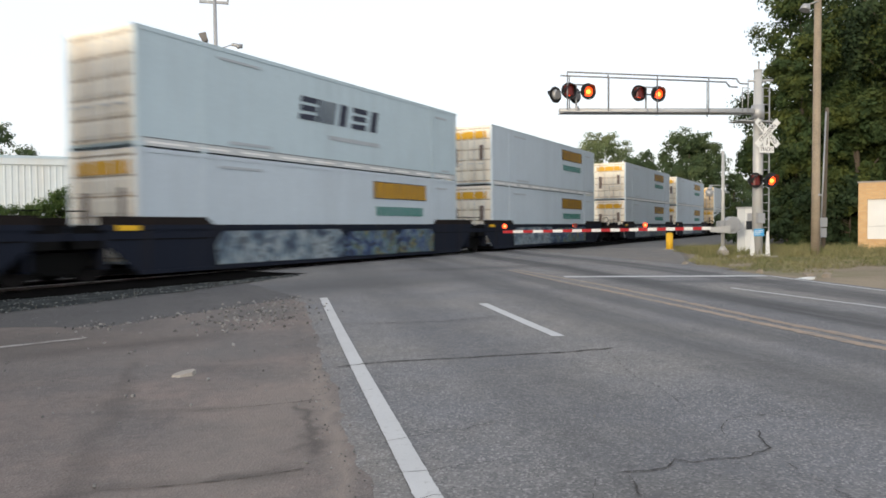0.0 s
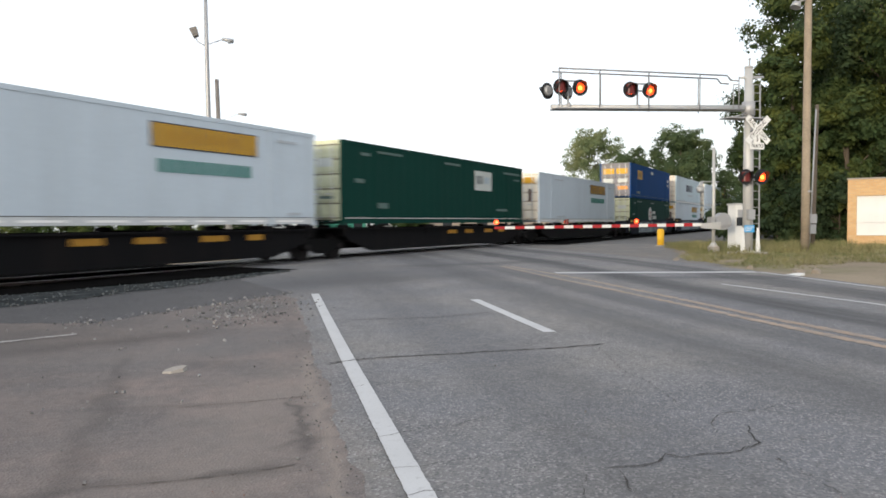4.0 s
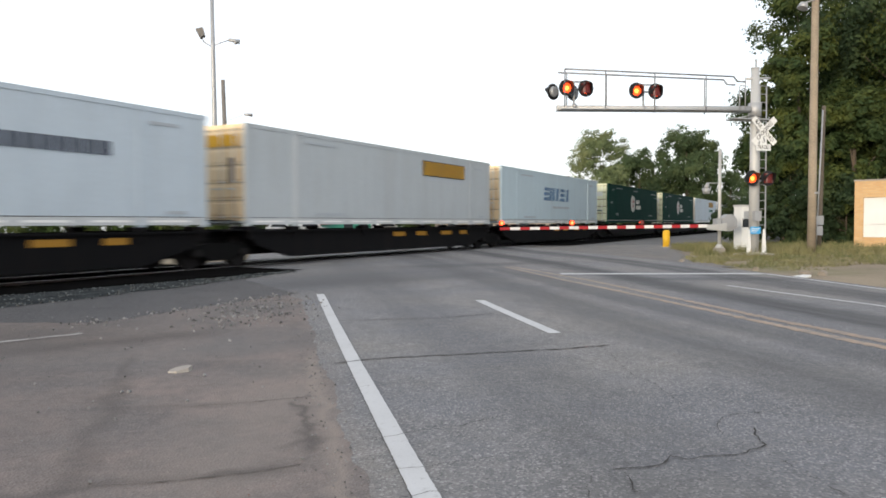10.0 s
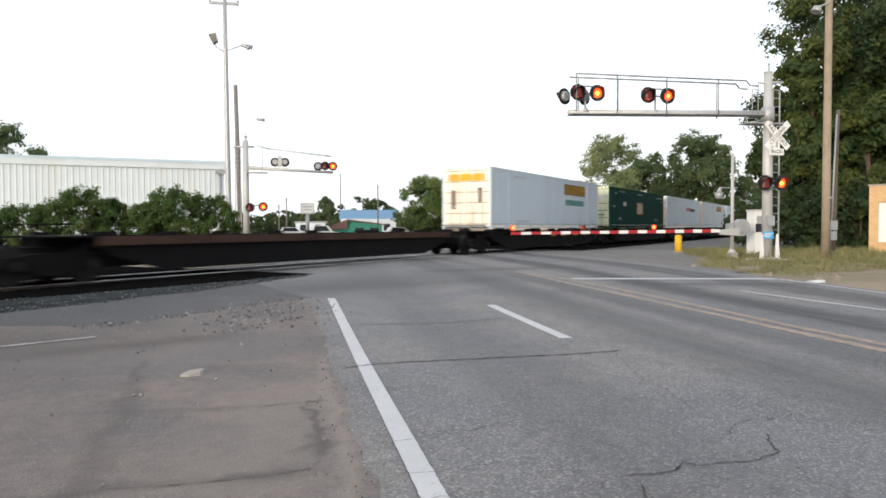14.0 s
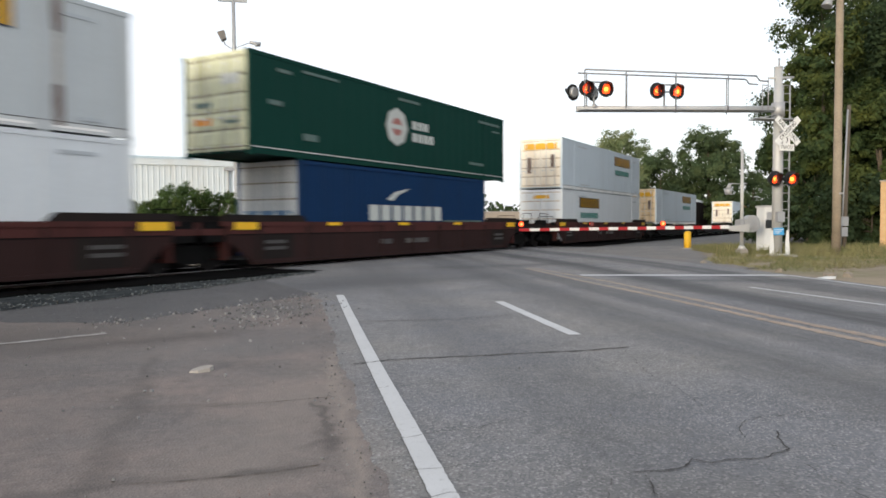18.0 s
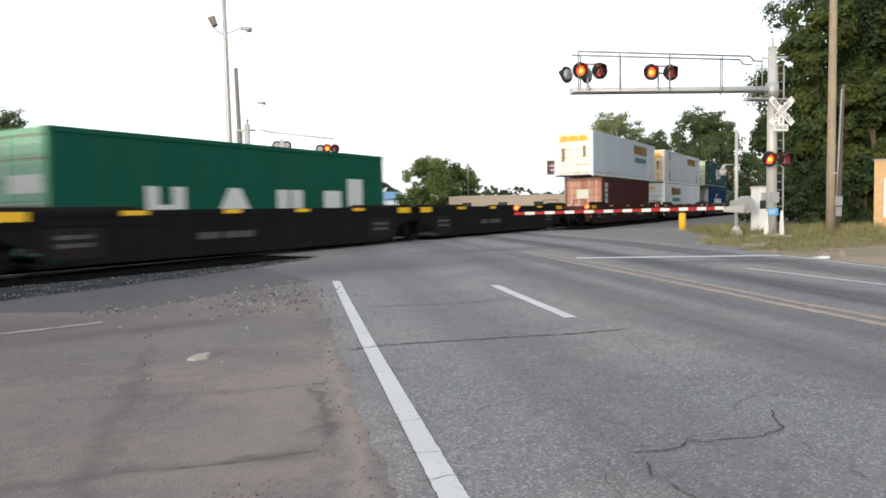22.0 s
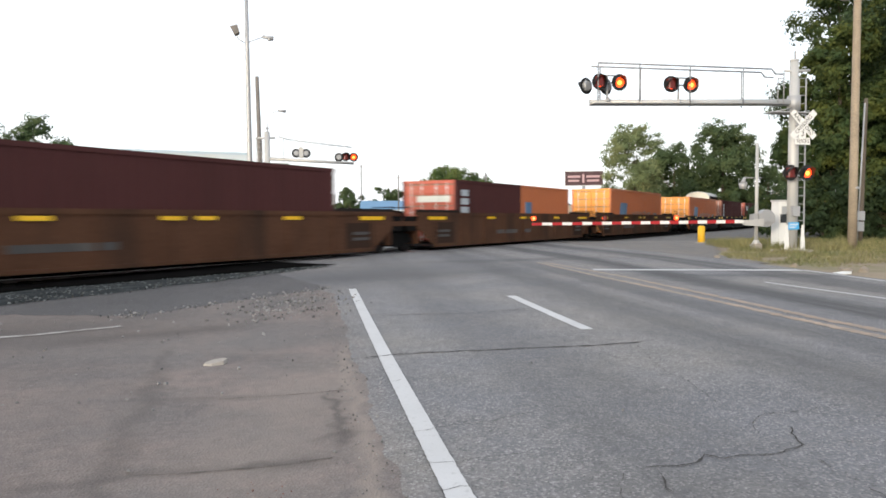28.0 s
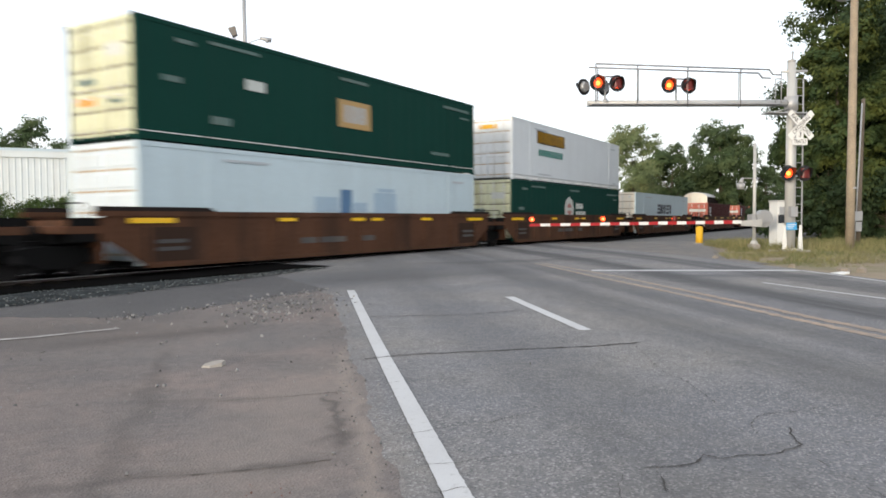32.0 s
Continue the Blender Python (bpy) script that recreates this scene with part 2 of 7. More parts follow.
M_CONC = mat("concrete", (0.30, 0.28, 0.255), 0.85, vary=0.15, stain=(0.25, 0.23, 0.2), stain_amt=0.5, stain_scale=2)
M_RUBBLE = mat("dusty_rubble", (0.21, 0.185, 0.155), 0.9, vary=0.25)
M_GALV = mat("galvanised_steel", (0.36, 0.37, 0.38), 0.5, 0.45, vary=0.12, stain=(0.35, 0.34, 0.33), stain_amt=0.5, stain_scale=3, streak=True)
M_RAILING = mat("dull_grey_pipe", (0.20, 0.205, 0.21), 0.55, 0.3, vary=0.12)
M_ALU = mat("silver_paint", (0.44, 0.445, 0.44), 0.5, 0.2, vary=0.1, stain=(0.42, 0.41, 0.39), stain_amt=0.5, stain_scale=2.5, streak=True)
M_BLACK = mat("black_paint", (0.014, 0.014, 0.015), 0.5, vary=0.2)
M_LAMP = mat("lit_lamp", (1.0, 0.075, 0.012), 0.4, vary=0.02, bump=0, emit=2.4)
M_LAMP_CORE = mat("lit_filament", (1.0, 0.42, 0.06), 0.4, vary=0.02, bump=0, emit=2.6)
M_GATE_CORE = mat("lit_gate_filament", (1.0, 0.20, 0.07), 0.4, vary=0.02, bump=0, emit=3.0)
M_SHADE = mat("lamp_shade_tin", (0.10, 0.012, 0.01), 0.35, vary=0.2)
M_WHITE = mat("white_paint", (0.64, 0.65, 0.64), 0.5, vary=0.08)
M_RED = mat("red_sheeting", (0.33, 0.022, 0.026), 0.45, vary=0.1)
M_SIGNBLACK = mat("sign_black", (0.02, 0.02, 0.02), 0.5, vary=0.1)
M_YELLOW = mat("yellow_paint", (0.62, 0.36, 0.02), 0.5, vary=0.12, stain=(0.3, 0.2, 0.06), stain_amt=0.4)
M_BLUE_SIGN = mat("blue_sign", (0.06, 0.32, 0.62), 0.45, vary=0.08)
M_WOOD = mat("weathered_pole_wood", (0.27, 0.225, 0.17), 0.9, vary=0.3, fine=20, stain=(0.16, 0.12, 0.09), stain_amt=0.7, stain_scale=1.5, streak=True)
M_OLDPOLE = mat("greyed_pole_wood", (0.17, 0.16, 0.15), 0.9, vary=0.25, fine=20)
M_DARKPOLE = mat("dark_pole_wood", (0.105, 0.088, 0.070), 0.9, vary=0.3, fine=20)
M_BARK = mat("bark", (0.10, 0.08, 0.06), 0.95, vary=0.35)
M_LEAF_DARK = foliage("dark_leaves", (0.035, 0.058, 0.028), (0.078, 0.100, 0.030))
M_LEAF = foliage("green_leaves", (0.040, 0.066, 0.025), (0.122, 0.137, 0.031))
# Paler greens: the haze of distance is mixed into these leaf colours.
M_LEAF_FAR = foliage("hazy_far_leaves", (0.066, 0.100, 0.046), (0.112, 0.142, 0.058))
M_LEAF_PALE = foliage("pale_leaves", (0.16, 0.205, 0.10), (0.25, 0.265, 0.12))
M_LEAF_BRIGHT = foliage("roadside_leaves", (0.085, 0.135, 0.045), (0.165, 0.185, 0.06))
M_BUSH = foliage("hedge_leaves", (0.062, 0.104, 0.030), (0.125, 0.140, 0.042))
M_GRASS = mat("dry_grass", (0.188, 0.174, 0.082), 0.9, vary=0.35, coarse=0.7, fine=2.5, bump=0, islands=0.55, stain=(0.085, 0.115, 0.036), stain_amt=0.7, stain_scale=0.55, stain_lo=0.45)
M_PANEL = mat("ribbed_wall_sheet", (0.56, 0.62, 0.65), 0.5, vary=0.06, stain=(0.5, 0.49, 0.45), stain_amt=0.4, streak=True)
M_ROOFBLUE = mat("pale_blue_trim", (0.45, 0.56, 0.64), 0.45, vary=0.06)
M_BLUEROOF = mat("blue_roof", (0.11, 0.23, 0.37), 0.5, vary=0.08)
M_GREENROOF = mat("green_awning", (0.05, 0.28, 0.20), 0.6, vary=0.1)
M_BROWNROOF = mat("brown_roof", (0.15, 0.085, 0.075), 0.7, vary=0.15)
M_TAN = mat("tan_wall", (0.30, 0.26, 0.22), 0.8, vary=0.08)
M_DARKGLASS = mat("dark_window", (0.03, 0.035, 0.04), 0.12, vary=0.05, bump=0)
M_BILL = mat("billboard_face", (0.045, 0.018, 0.024), 0.5, vary=0.1, bump=0)
M_PINKBAR = mat("billboard_print", (0.36, 0.24, 0.26), 0.5, vary=0.1, bump=0)


# ---------------------------------------------------------------- building helpers
def box(bm, x0, x1, y0, y1, z0, z1, m=None):
    v = [bm.verts.new(p) for p in ((x0, y0, z0), (x1, y0, z0), (x1, y1, z0), (x0, y1, z0), (x0, y0, z1), (x1, y0, z1), (x1, y1, z1), (x0, y1, z1))]
    if m is not None:
        for q in v:
            q.co = m @ q.co
    for f in ((3, 2, 1, 0), (4, 5, 6, 7), (0, 1, 5, 4), (1, 2, 6, 5), (2, 3, 7, 6), (3, 0, 4, 7)):
        bm.faces.new([v[i] for i in f])
    return bm


def tube(bm, a, c, r0, r1=None, seg=12, caps=True):
    """A round bar from a to c."""
    a, c = Vector(a), Vector(c)
    r1 = r0 if r1 is None else r1
    turn = (c - a).to_track_quat("Z", "Y").to_matrix()
    rings = []
    for p, r in ((a, r0), (c, r1)):
        rings.append([bm.verts.new(p + turn @ Vector((r * math.cos(2 * math.pi * k / seg), r * math.sin(2 * math.pi * k / seg), 0))) for k in range(seg)])
    for k in range(seg):
        j = (k + 1) % seg
        bm.faces.new((rings[0][k], rings[0][j], rings[1][j], rings[1][k])).smooth = True
    if caps:
        bm.faces.new(rings[0][::-1]), bm.faces.new(rings[1])
    return bm


def prism(bm, outline, y0, y1, m=None):
    """An outline in x, z pushed from y0 to y1."""
    a = [bm.verts.new((x, y0, z)) for x, z in outline]
    c = [bm.verts.new((x, y1, z)) for x, z in outline]
    if m is not None:
        for q in a + c:
            q.co = m @ q.co
    n = len(outline)
    for k in range(n):
        j = (k + 1) % n
        bm.faces.new((a[k], a[j], c[j], c[k]))
    bm.faces.new(a[::-1]), bm.faces.new(c)
    return bm


def B():
    return bmesh.new()


def part(name, bm, material, parent=None, label="", bevel=0.0):
    me = bpy.data.meshes.new(name)
    if bevel:
        bmesh.ops.bevel(bm, geom=[e for e in bm.edges if e.is_manifold and e.calc_face_angle(0) > 0.5], offset=bevel, segments=1, affect="EDGES", clamp_overlap=True)
    bmesh.ops.recalc_face_normals(bm, faces=bm.faces)
    bm.to_mesh(me)
    bm.free()
    me.materials.append(material)
    ob = new(name, me)
    if parent is not None:
        ob.parent = parent
    if label:
        ob["label"] = label
    return ob


def thing(name, label, category, group="", m=None, kind=""):
    e = new(name)
    e.empty_display_size = 0.2
    if m is not None:
        e.matrix_basis = m
    return tagged(e, label, category, group, kind)


def rise(y):
    k = min(max((y - 6) / 18, 0), 1)
    return 0.2 * k * k * (3 - 2 * k)


# ---------------------------------------------------------------- ground, road, track
rnd = random.Random(7)


def sheet(name, label, material, xs, y_of, dz, category="", kind="structure", parent=None):
    """A sheet in columns: at each x from y_of(x)[0] to y_of(x)[1], following the rise towards the track."""
    bm = B()
    cols = []
    for x in xs:
        a, c = y_of(x)
        n = 40
        col = []
        for k in range(n + 1):
            y = a + (c - a) * k / n
            col.append(bm.verts.new((x, y, rise(y) + dz)))
        cols.append(col)
    for p, q in zip(cols, cols[1:]):
        for k in range(len(p) - 1):
            bm.faces.new((p[k], q[k], q[k + 1], p[k + 1])).smooth = True
    ob = part(name, bm, material, parent)
    return tagged(ob, label, category, kind=kind)


def rows_sheet(name, label, material, ys, x_of, dz, n=14):
    bm = B()
    cols = []
    for y in ys:
        a, c = x_of(y)
        cols.append([bm.verts.new((a + (c - a) * k / n, y, rise(y) + (dz if k else 0.0015))) for k in range(n + 1)])
    for p, q in zip(cols, cols[1:]):
        for k in range(n):
            bm.faces.new((p[k], p[k + 1], q[k + 1], q[k])).smooth = True
    return tagged(part(name, bm, material), label, name.replace("_", " "), kind="structure")


def wob(v, s=1.0, seed=0.0):
    return noise.noise(Vector((v * s, seed, 3.1)))


def edge_y(x):
    """Where the ballast begins, on the camera's side of the track."""
    return (13.75 + 0.746 * x) / 0.666


GY = [-900, -400, -150, -60, -20, 0, 4] + [6 + k for k in range(0, 19)] + [30, 60, 120, 250, 500, 900]
bm = B()
grid = [[bm.verts.new((x, y, rise(y) - 0.035)) for x in (-900, -500, -250, -120, -60, -30, -15, 0, 15, 30, 60, 120, 250, 500, 900)] for y in GY]
for p, q in zip(grid, grid[1:]):
    for k in range(len(p) - 1):
        bm.faces.new((p[k], p[k + 1], q[k + 1], q[k])).smooth = True
ground = tagged(part("ground", bm, M_GROUND), "dry sandy ground with thin patchy grass", "ground", kind="structure")

lot = sheet("parking_lot", "worn brownish asphalt of an old parking lot", M_LOT, [-30 + 0.5 * k for k in range(63)],
            lambda x: (-25, max(edge_y(x) + 0.6, -24)), 0.0, "parking lot")


def apron_low(x):
    if x < -2.4:
        y = 10.9 - 0.22 * (x + 2.4)
    elif x < -0.5:
        y = 10.9 + (x + 2.4) * 1.13
    else:
        y = 13.04 + (x + 0.5) * 1.0
    return y + 0.14 * wob(x, 3.0) + 0.07 * wob(x, 11.0)


apron = sheet("asphalt_apron", "dark grey patched asphalt beside the track", M_APRON, [-5.6 + 0.08 * k for k in range(82)],
              lambda x: (min(apron_low(x), edge_y(x)), edge_y(x) + 0.4), 0.003, "apron")

ROAD_Y = [-60, -30, -10, 0, 2] + [2.5 + 0.1 * k for k in range(125)] + [15 + k for k in range(0, 18)] + [40, 60, 100, 180, 300]


def road_x(y):
    left = 0.46 + 0.07 * wob(y, 0.9, 4) + 0.05 * wob(y, 3.4, 2) + 0.04 * wob(y, 9.0, 8)
    if y > 13:
        left -= min((y - 13) * 0.35, 1.4)
    return left, 12.05 + 0.06 * wob(y, 0.8, 9)


road = rows_sheet("road", "worn grey asphalt road with cracks", M_ROAD, ROAD_Y, road_x, 0.006)


def verge_edge(y):
    """Where the grass of the far verge begins."""
    return 12.5 + max(0.0, y - 20.2) * 0.54 + 0.45 * wob(y, 0.9, 3) + 0.2 * wob(y, 2.7, 8)


rows_sheet("shoulder", "gravelly grey shoulder between road and grass", M_SHOULDER, [18.0 + 0.3 * k for k in range(60)], lambda y: (11.8, verge_edge(y) + 0.25 + 0.2 * wob(y, 3.0, 6)), -0.012)


bm, prev = B(), None
for k in range(101):
    s = 36.5 + 260 * (k / 100) ** 1.6
    near = -9.5 - 0.35 * min(s - 36.5, 30) + 1.2 * wob(s, 0.3, 2) + 0.5 * wob(s, 1.1, 3)
    cur = []
    for j in range(7):
        q = near + (-1.6 - near) * j / 6
        p = N * (TRACK_D + q) + U * s
        cur.append(bm.verts.new((p.x, p.y, rise(p.y) - (0.036 if j == 0 else 0.026))))
    if prev:
        for j in range(6):
            bm.faces.new((prev[j], cur[j], cur[j + 1], prev[j + 1])).smooth = True
    prev = cur
tagged(part("gravel_yard", bm, M_YARD), "dark grey gravel strip beside the track beyond the crossing", "gravel yard", kind="structure")


def ribbon(name, pts, width, material, label, parent, dz=0.011, ragged=0.0, step=0.08):
    """A painted line or crack along a polyline, as a thin strip that follows the ground."""
    bm, seq = B(), []
    for (x0, y0), (x1, y1) in zip(pts, pts[1:]):
        n = max(1, int(math.hypot(x1 - x0, y1 - y0) / step))
        seq += [(x0 + (x1 - x0) * k / n, y0 + (y1 - y0) * k / n) for k in range(n)]
    seq.append(pts[-1])
    prev = None
    for k, (x, y) in enumerate(seq):
        a, c = seq[max(k - 1, 0)], seq[min(k + 1, len(seq) - 1)]
        d = Vector((c[0] - a[0], c[1] - a[1]))
        d.normalize()
        w = width if not callable(width) else width(k / len(seq))
        l = w / 2 + ragged * (0.4 * wob(x * 7 + y * 9, 1.0, 1) + 0.8 * wob(x * 31 + y * 37, 1.0, 2))
        r = w / 2 + ragged * (0.4 * wob(x * 7 + y * 9, 1.0, 6) + 0.8 * wob(x * 31 + y * 37, 1.0, 8))
        cur = (bm.verts.new((x - d.y * l, y + d.x * l, rise(y) + dz)), bm.verts.new((x + d.y * r, y - d.x * r, rise(y) + dz)))
        if prev:
            bm.faces.new((prev[0], prev[1], cur[1], cur[0]))
        prev = cur
    return part(name, bm, material, parent, label)


ribbon("edge_line", [(0.70, -20), (0.74, 3.6), (0.77, 7.5), (0.83, 13.7)], 0.145, M_WHITE_LINE, "worn white edge line", road, ragged=0.010, step=0.03)
ribbon("lane_dash", [(3.42, 8.48), (3.47, 12.08)], 0.16, M_WHITE_LINE, "white lane dash", road, ragged=0.01)
ribbon("lane_dash", [(3.46, -3.2), (3.46, 0.1)], 0.165, M_WHITE_LINE, "white lane dash", road, ragged=0.01)
for pts in ([(6.54, -25), (6.54, 8.0), (6.56, 10.0), (6.50, 13.0), (6.36, 15.5), (6.30, 19.3)], [(6.88, -25), (6.88, 9.0), (6.93, 12.0), (6.88, 15.0), (6.62, 18.0), (6.52, 19.5)]):
    ribbon("centre_line", pts, lambda f: 0.10 + 0.13 * min(1.0, (1 - f) * 2.2), M_YELLOW_LINE, "faded yellow centre line", road, ragged=0.06)
ribbon("stop_line", [(6.92, 16.78), (11.80, 15.66)], 0.42, M_WHITE_LINE, "white stop line", road, ragged=0.02)
ribbon("lane_line", [(9.65, -20), (9.58, 9.9), (9.2, 13.3)], 0.10, M_WHITE_LINE, "thin white lane line", road, ragged=0.012)
ribbon("edge_line", [(11.72, -10), (11.74, 12.2), (11.86, 15.6)], 0.10, M_WHITE_LINE, "worn white edge line", road, ragged=0.02)
ribbon("bay_line", [(-7.5, 8.0), (-3.26, 9.42), (-2.38, 9.93)], 0.115, M_FADED, "faded white bay line", lot, 0.007, ragged=0.015)

CRACKS = [
    [(0.55, 7.22), (0.95, 7.36), (1.71, 7.38), (2.56, 7.41), (3.13, 7.42), (3.7, 7.52)],
    [(0.9, 10.22), (1.6, 10.2), (2.34, 10.15), (2.78, 10.29), (3.2, 10.42)],
    [(3.52, 7.3), (3.17, 6.01), (3.18, 5.61), (3.02, 4.93)],
    [(3.9, 4.67), (3.57, 4.6), (3.11, 4.55), (2.92, 4.35), (2.85, 4.16)],
    [(3.15, 4.25), (2.98, 3.98), (2.97, 3.9), (2.75, 3.78), (2.47, 3.78), (2.34, 3.77), (2.28, 3.84), (2.12, 3.7), (1.85, 3.71)],
    [(1.88, 3.64), (1.8, 3.32), (1.86, 3.0)],
    [(1.67, 3.63), (1.54, 3.35), (1.5, 3.0)],
    [(2.87, 3.73), (2.86, 3.4), (2.81, 3.04)],
    [(0.55, 4.60), (0.82, 4.69), (1.25, 4.78), (1.6, 4.95)],
    [(0.60, 3.99), (0.84, 4.02), (1.3, 4.10)],
    [(0.60, 3.58), (0.76, 3.62), (0.86, 3.60)],
    [(0.64, 6.10), (0.78, 6.16)],
    [(6.1, 14.6), (6.6, 14.7), (7.3, 14.8)],
]


def jitter(pts, amp, step, seed):
    out, r = [], random.Random(seed)
    for (x0, y0), (x1, y1) in zip(pts, pts[1:]):
        n = max(1, int(math.hypot(x1 - x0, y1 - y0) / step))
        out += [(x0 + (x1 - x0) * k / n + r.uniform(-amp, amp), y0 + (y1 - y0) * k / n + r.uniform(-amp, amp)) for k in range(n)]
    return out + [pts[-1]]


for k, pts in enumerate(CRACKS):
    big = {0: 0.040, 1: 0.030, 4: 0.015, 8: 0.008, 9: 0.006, 10: 0.007, 11: 0.008}.get(k, 0)
    ribbon("crack", jitter(pts, 0.018, 0.07, k), (lambda f: big * max(0.12, 0.7 + wob(f * 23, 1, 5) * 0.7 + wob(f * 71, 1, 9) * 0.5)) if big else (lambda f: 0.010 * max(0.05, 0.25 + wob(f * 40, 1, 7) * 2.2)),
           M_CRACK, "", road, 0.0125, step=0.03)
LOT_CRACKS = [
    [(-0.98, 4.15), (-0.56, 4.13), (-0.13, 4.18), (0.13, 4.24)],
    [(-0.7, 5.80), (-0.2, 5.84), (0.33, 5.92)],
]
for k, pts in enumerate(LOT_CRACKS):
    ribbon("crack", jitter(pts, 0.012, 0.16, 40 + k), lambda f: 0.014 * (0.2 + abs(wob(f * 30, 1, 5)) * 1.8), M_SEAM, "", lot, 0.005, step=0.03)


def stone_mesh(bm, c, r, rr, flat=0.6):
    """One small irregular stone of eight corners."""
    t = Matrix.Rotation(rr.uniform(0, 6.3), 3, "Z") @ Matrix.Rotation(rr.uniform(-0.5, 0.5), 3, "X")
    v = []
    for z in (-1, 1):
        for a in range(4):
            ang = a * 1.5708 + rr.uniform(-0.4, 0.4)
            q = r * rr.uniform(0.65, 1.1) * (0.75 if z > 0 else 1.0)
            v.append(bm.verts.new(Vector(c) + t @ Vector((q * math.cos(ang), q * math.sin(ang) * rr.uniform(0.6, 1), z * r * flat * rr.uniform(0.6, 1)))))
    for f in ((3, 2, 1, 0), (4, 5, 6, 7), (0, 1, 5, 4), (1, 2, 6, 5), (2, 3, 7, 6), (3, 0, 4, 7)):
        bm.faces.new([v[i] for i in f])


def on_track(s, q, z=0.0):
    """A point s along the track and q across it (towards the camera is negative)."""
    p = N * (TRACK_D + q) + U * s
    return (p.x, p.y, z)


def bed_edge(s):
    """The near edge of the ballast, drawn in towards the crossing."""
    return -4.05 + 0.45 * min(max((s - 10) / 4, 0), 1) + 0.10 * wob(s, 0.8, 3) + 0.06 * wob(s, 3.1, 5)


def black_bed_edge(s):
    """Where the clean stones give way to the bed coloured black for oil and train shade."""
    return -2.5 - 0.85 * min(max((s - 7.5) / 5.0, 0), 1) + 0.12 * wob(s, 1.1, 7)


# ballast bed: two low banks, left and right of the road
TRACK = pose(N.x * TRACK_D, N.y * TRACK_D, 0, 0, 0, TRACK_TURN)
track = thing("railway_track", "single railway track of worn steel rails on timber ties", "railway track", m=TRACK, kind="structure")
for a, c in ((-640, 15.2), (37.0, 420)):
    bm = B()
    n = 90
    prev = None
    for k in range(n + 1):
        f = k / n
        s = a + (c - a) * (1 - (1 - f) ** 3 if a < 0 else f ** 3)
        cur = [bm.verts.new((s, q, max(z, rise(N.y * (TRACK_D + q) + U.y * s) + 0.012))) for q, z in ((max(black_bed_edge(s), bed_edge(s)), 0.035), (-1.35, 0.07), (-0.95, 0.075), (1.6, 0.115), (2.8, 0.10), (9.5, 0.06))]
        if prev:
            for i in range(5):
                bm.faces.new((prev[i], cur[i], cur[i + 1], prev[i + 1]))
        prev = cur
    part("ballast_bed", bm, M_BALLAST, track, "oily crushed-stone ballast bed coloured black with the train's shade")
bm, prev = B(), None
for k in range(161):
    s = -60 + 74.6 * k / 160
    lo, hi = bed_edge(s), max(black_bed_edge(s), bed_edge(s) + 0.1)
    cur = [bm.verts.new((s, q, max(z, rise(N.y * (TRACK_D + q) + U.y * s) + 0.010 + e_))) for q, z, e_ in ((lo, 0.0, 0.0), (lo + 0.2 * (hi - lo), 0.03, 0.01), (hi + 0.05, 0.05, 0.02))]
    if prev:
        for i in range(2):
            bm.faces.new((prev[i], cur[i], cur[i + 1], prev[i + 1]))
    prev = cur
part("ballast_shoulder", bm, M_SHOULDERSTONE, track, "dusty grey stone shoulder of the bed")
for q in (-0.7525, 0.7525):
    bm = B()
    prism(bm, [(-0.07, 0.03), (0.07, 0.03), (0.012, 0.06), (0.012, 0.16), (0.035, 0.175), (0.035, 0.203), (-0.035, 0.203), (-0.035, 0.175), (-0.012, 0.16), (-0.012, 0.06)],
          -640, 420, Matrix(((0, 1, 0, 0), (1, 0, 0, q), (0, 0, 1, 0), (0, 0, 0, 1))))
    part("rail", bm, M_RAIL, track)
    bm = prism(B(), [(-0.0365, 0.204), (-0.0365, 0.208), (-0.027, 0.2175), (0.027, 0.2175), (0.0365, 0.208), (0.0365, 0.204)], -640, 420, Matrix(((0, 1, 0, 0), (1, 0, 0, q), (0, 0, 1, 0), (0, 0, 0, 1))))
    part("rail_head", bm, M_RAILHEAD, track, "bright polished rail head")
siding = thing("railway_track", "second railway track behind the first with a standing car", "railway track", m=TRACK, kind="structure")
for q in (3.75, 5.25):
    part("rail", box(B(), 60, 300, q - 0.035, q + 0.035, 0.05, 0.20), M_RAIL, siding)
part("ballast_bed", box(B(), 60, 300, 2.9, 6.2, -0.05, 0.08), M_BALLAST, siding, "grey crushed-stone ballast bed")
bm = B()
for k in range(-60, 31):
    box(bm, k * 0.55 - 0.11, k * 0.55 + 0.11, -1.3, 1.3, -0.02, 0.15)
part("ties", bm, M_TIE, track, "creosoted timber ties coloured darker with the train's shade")["kind"] = "stuff"
bm = B()
for a, c in ((-1.62, -0.80), (-0.66, 0.66), (0.80, 1.62)):
    for k in range(9):
        box(bm, 15.4 + 2.44 * k, 15.4 + 2.44 * (k + 1) - 0.03, a, c, 0.10, 0.205)
part("crossing_panels", bm, M_APRON, track, "dark asphalt crossing panels between the rails")

bm = B()
r3 = random.Random(11)
for k in range(3600):
    s = -6 + 20.5 * r3.random()
    lo, hi = bed_edge(s), black_bed_edge(s)
    q = lo - 0.12 + (hi - lo + 0.25) * r3.random()
    if noise.noise(Vector((s * 1.3, q * 2.2, 0))) < -0.12:
        continue
    z = max(rise(on_track(s, q)[1]) + 0.015, 0.035 + 0.02 * (q - lo))
    stone_mesh(bm, on_track(s, q, z + 0.01), r3.uniform(0.010, 0.030), r3, 0.6)
tagged(part("ballast_stones", bm, M_DARKSTONE), "loose grey crushed stones along the track", "stones", kind="stuff")
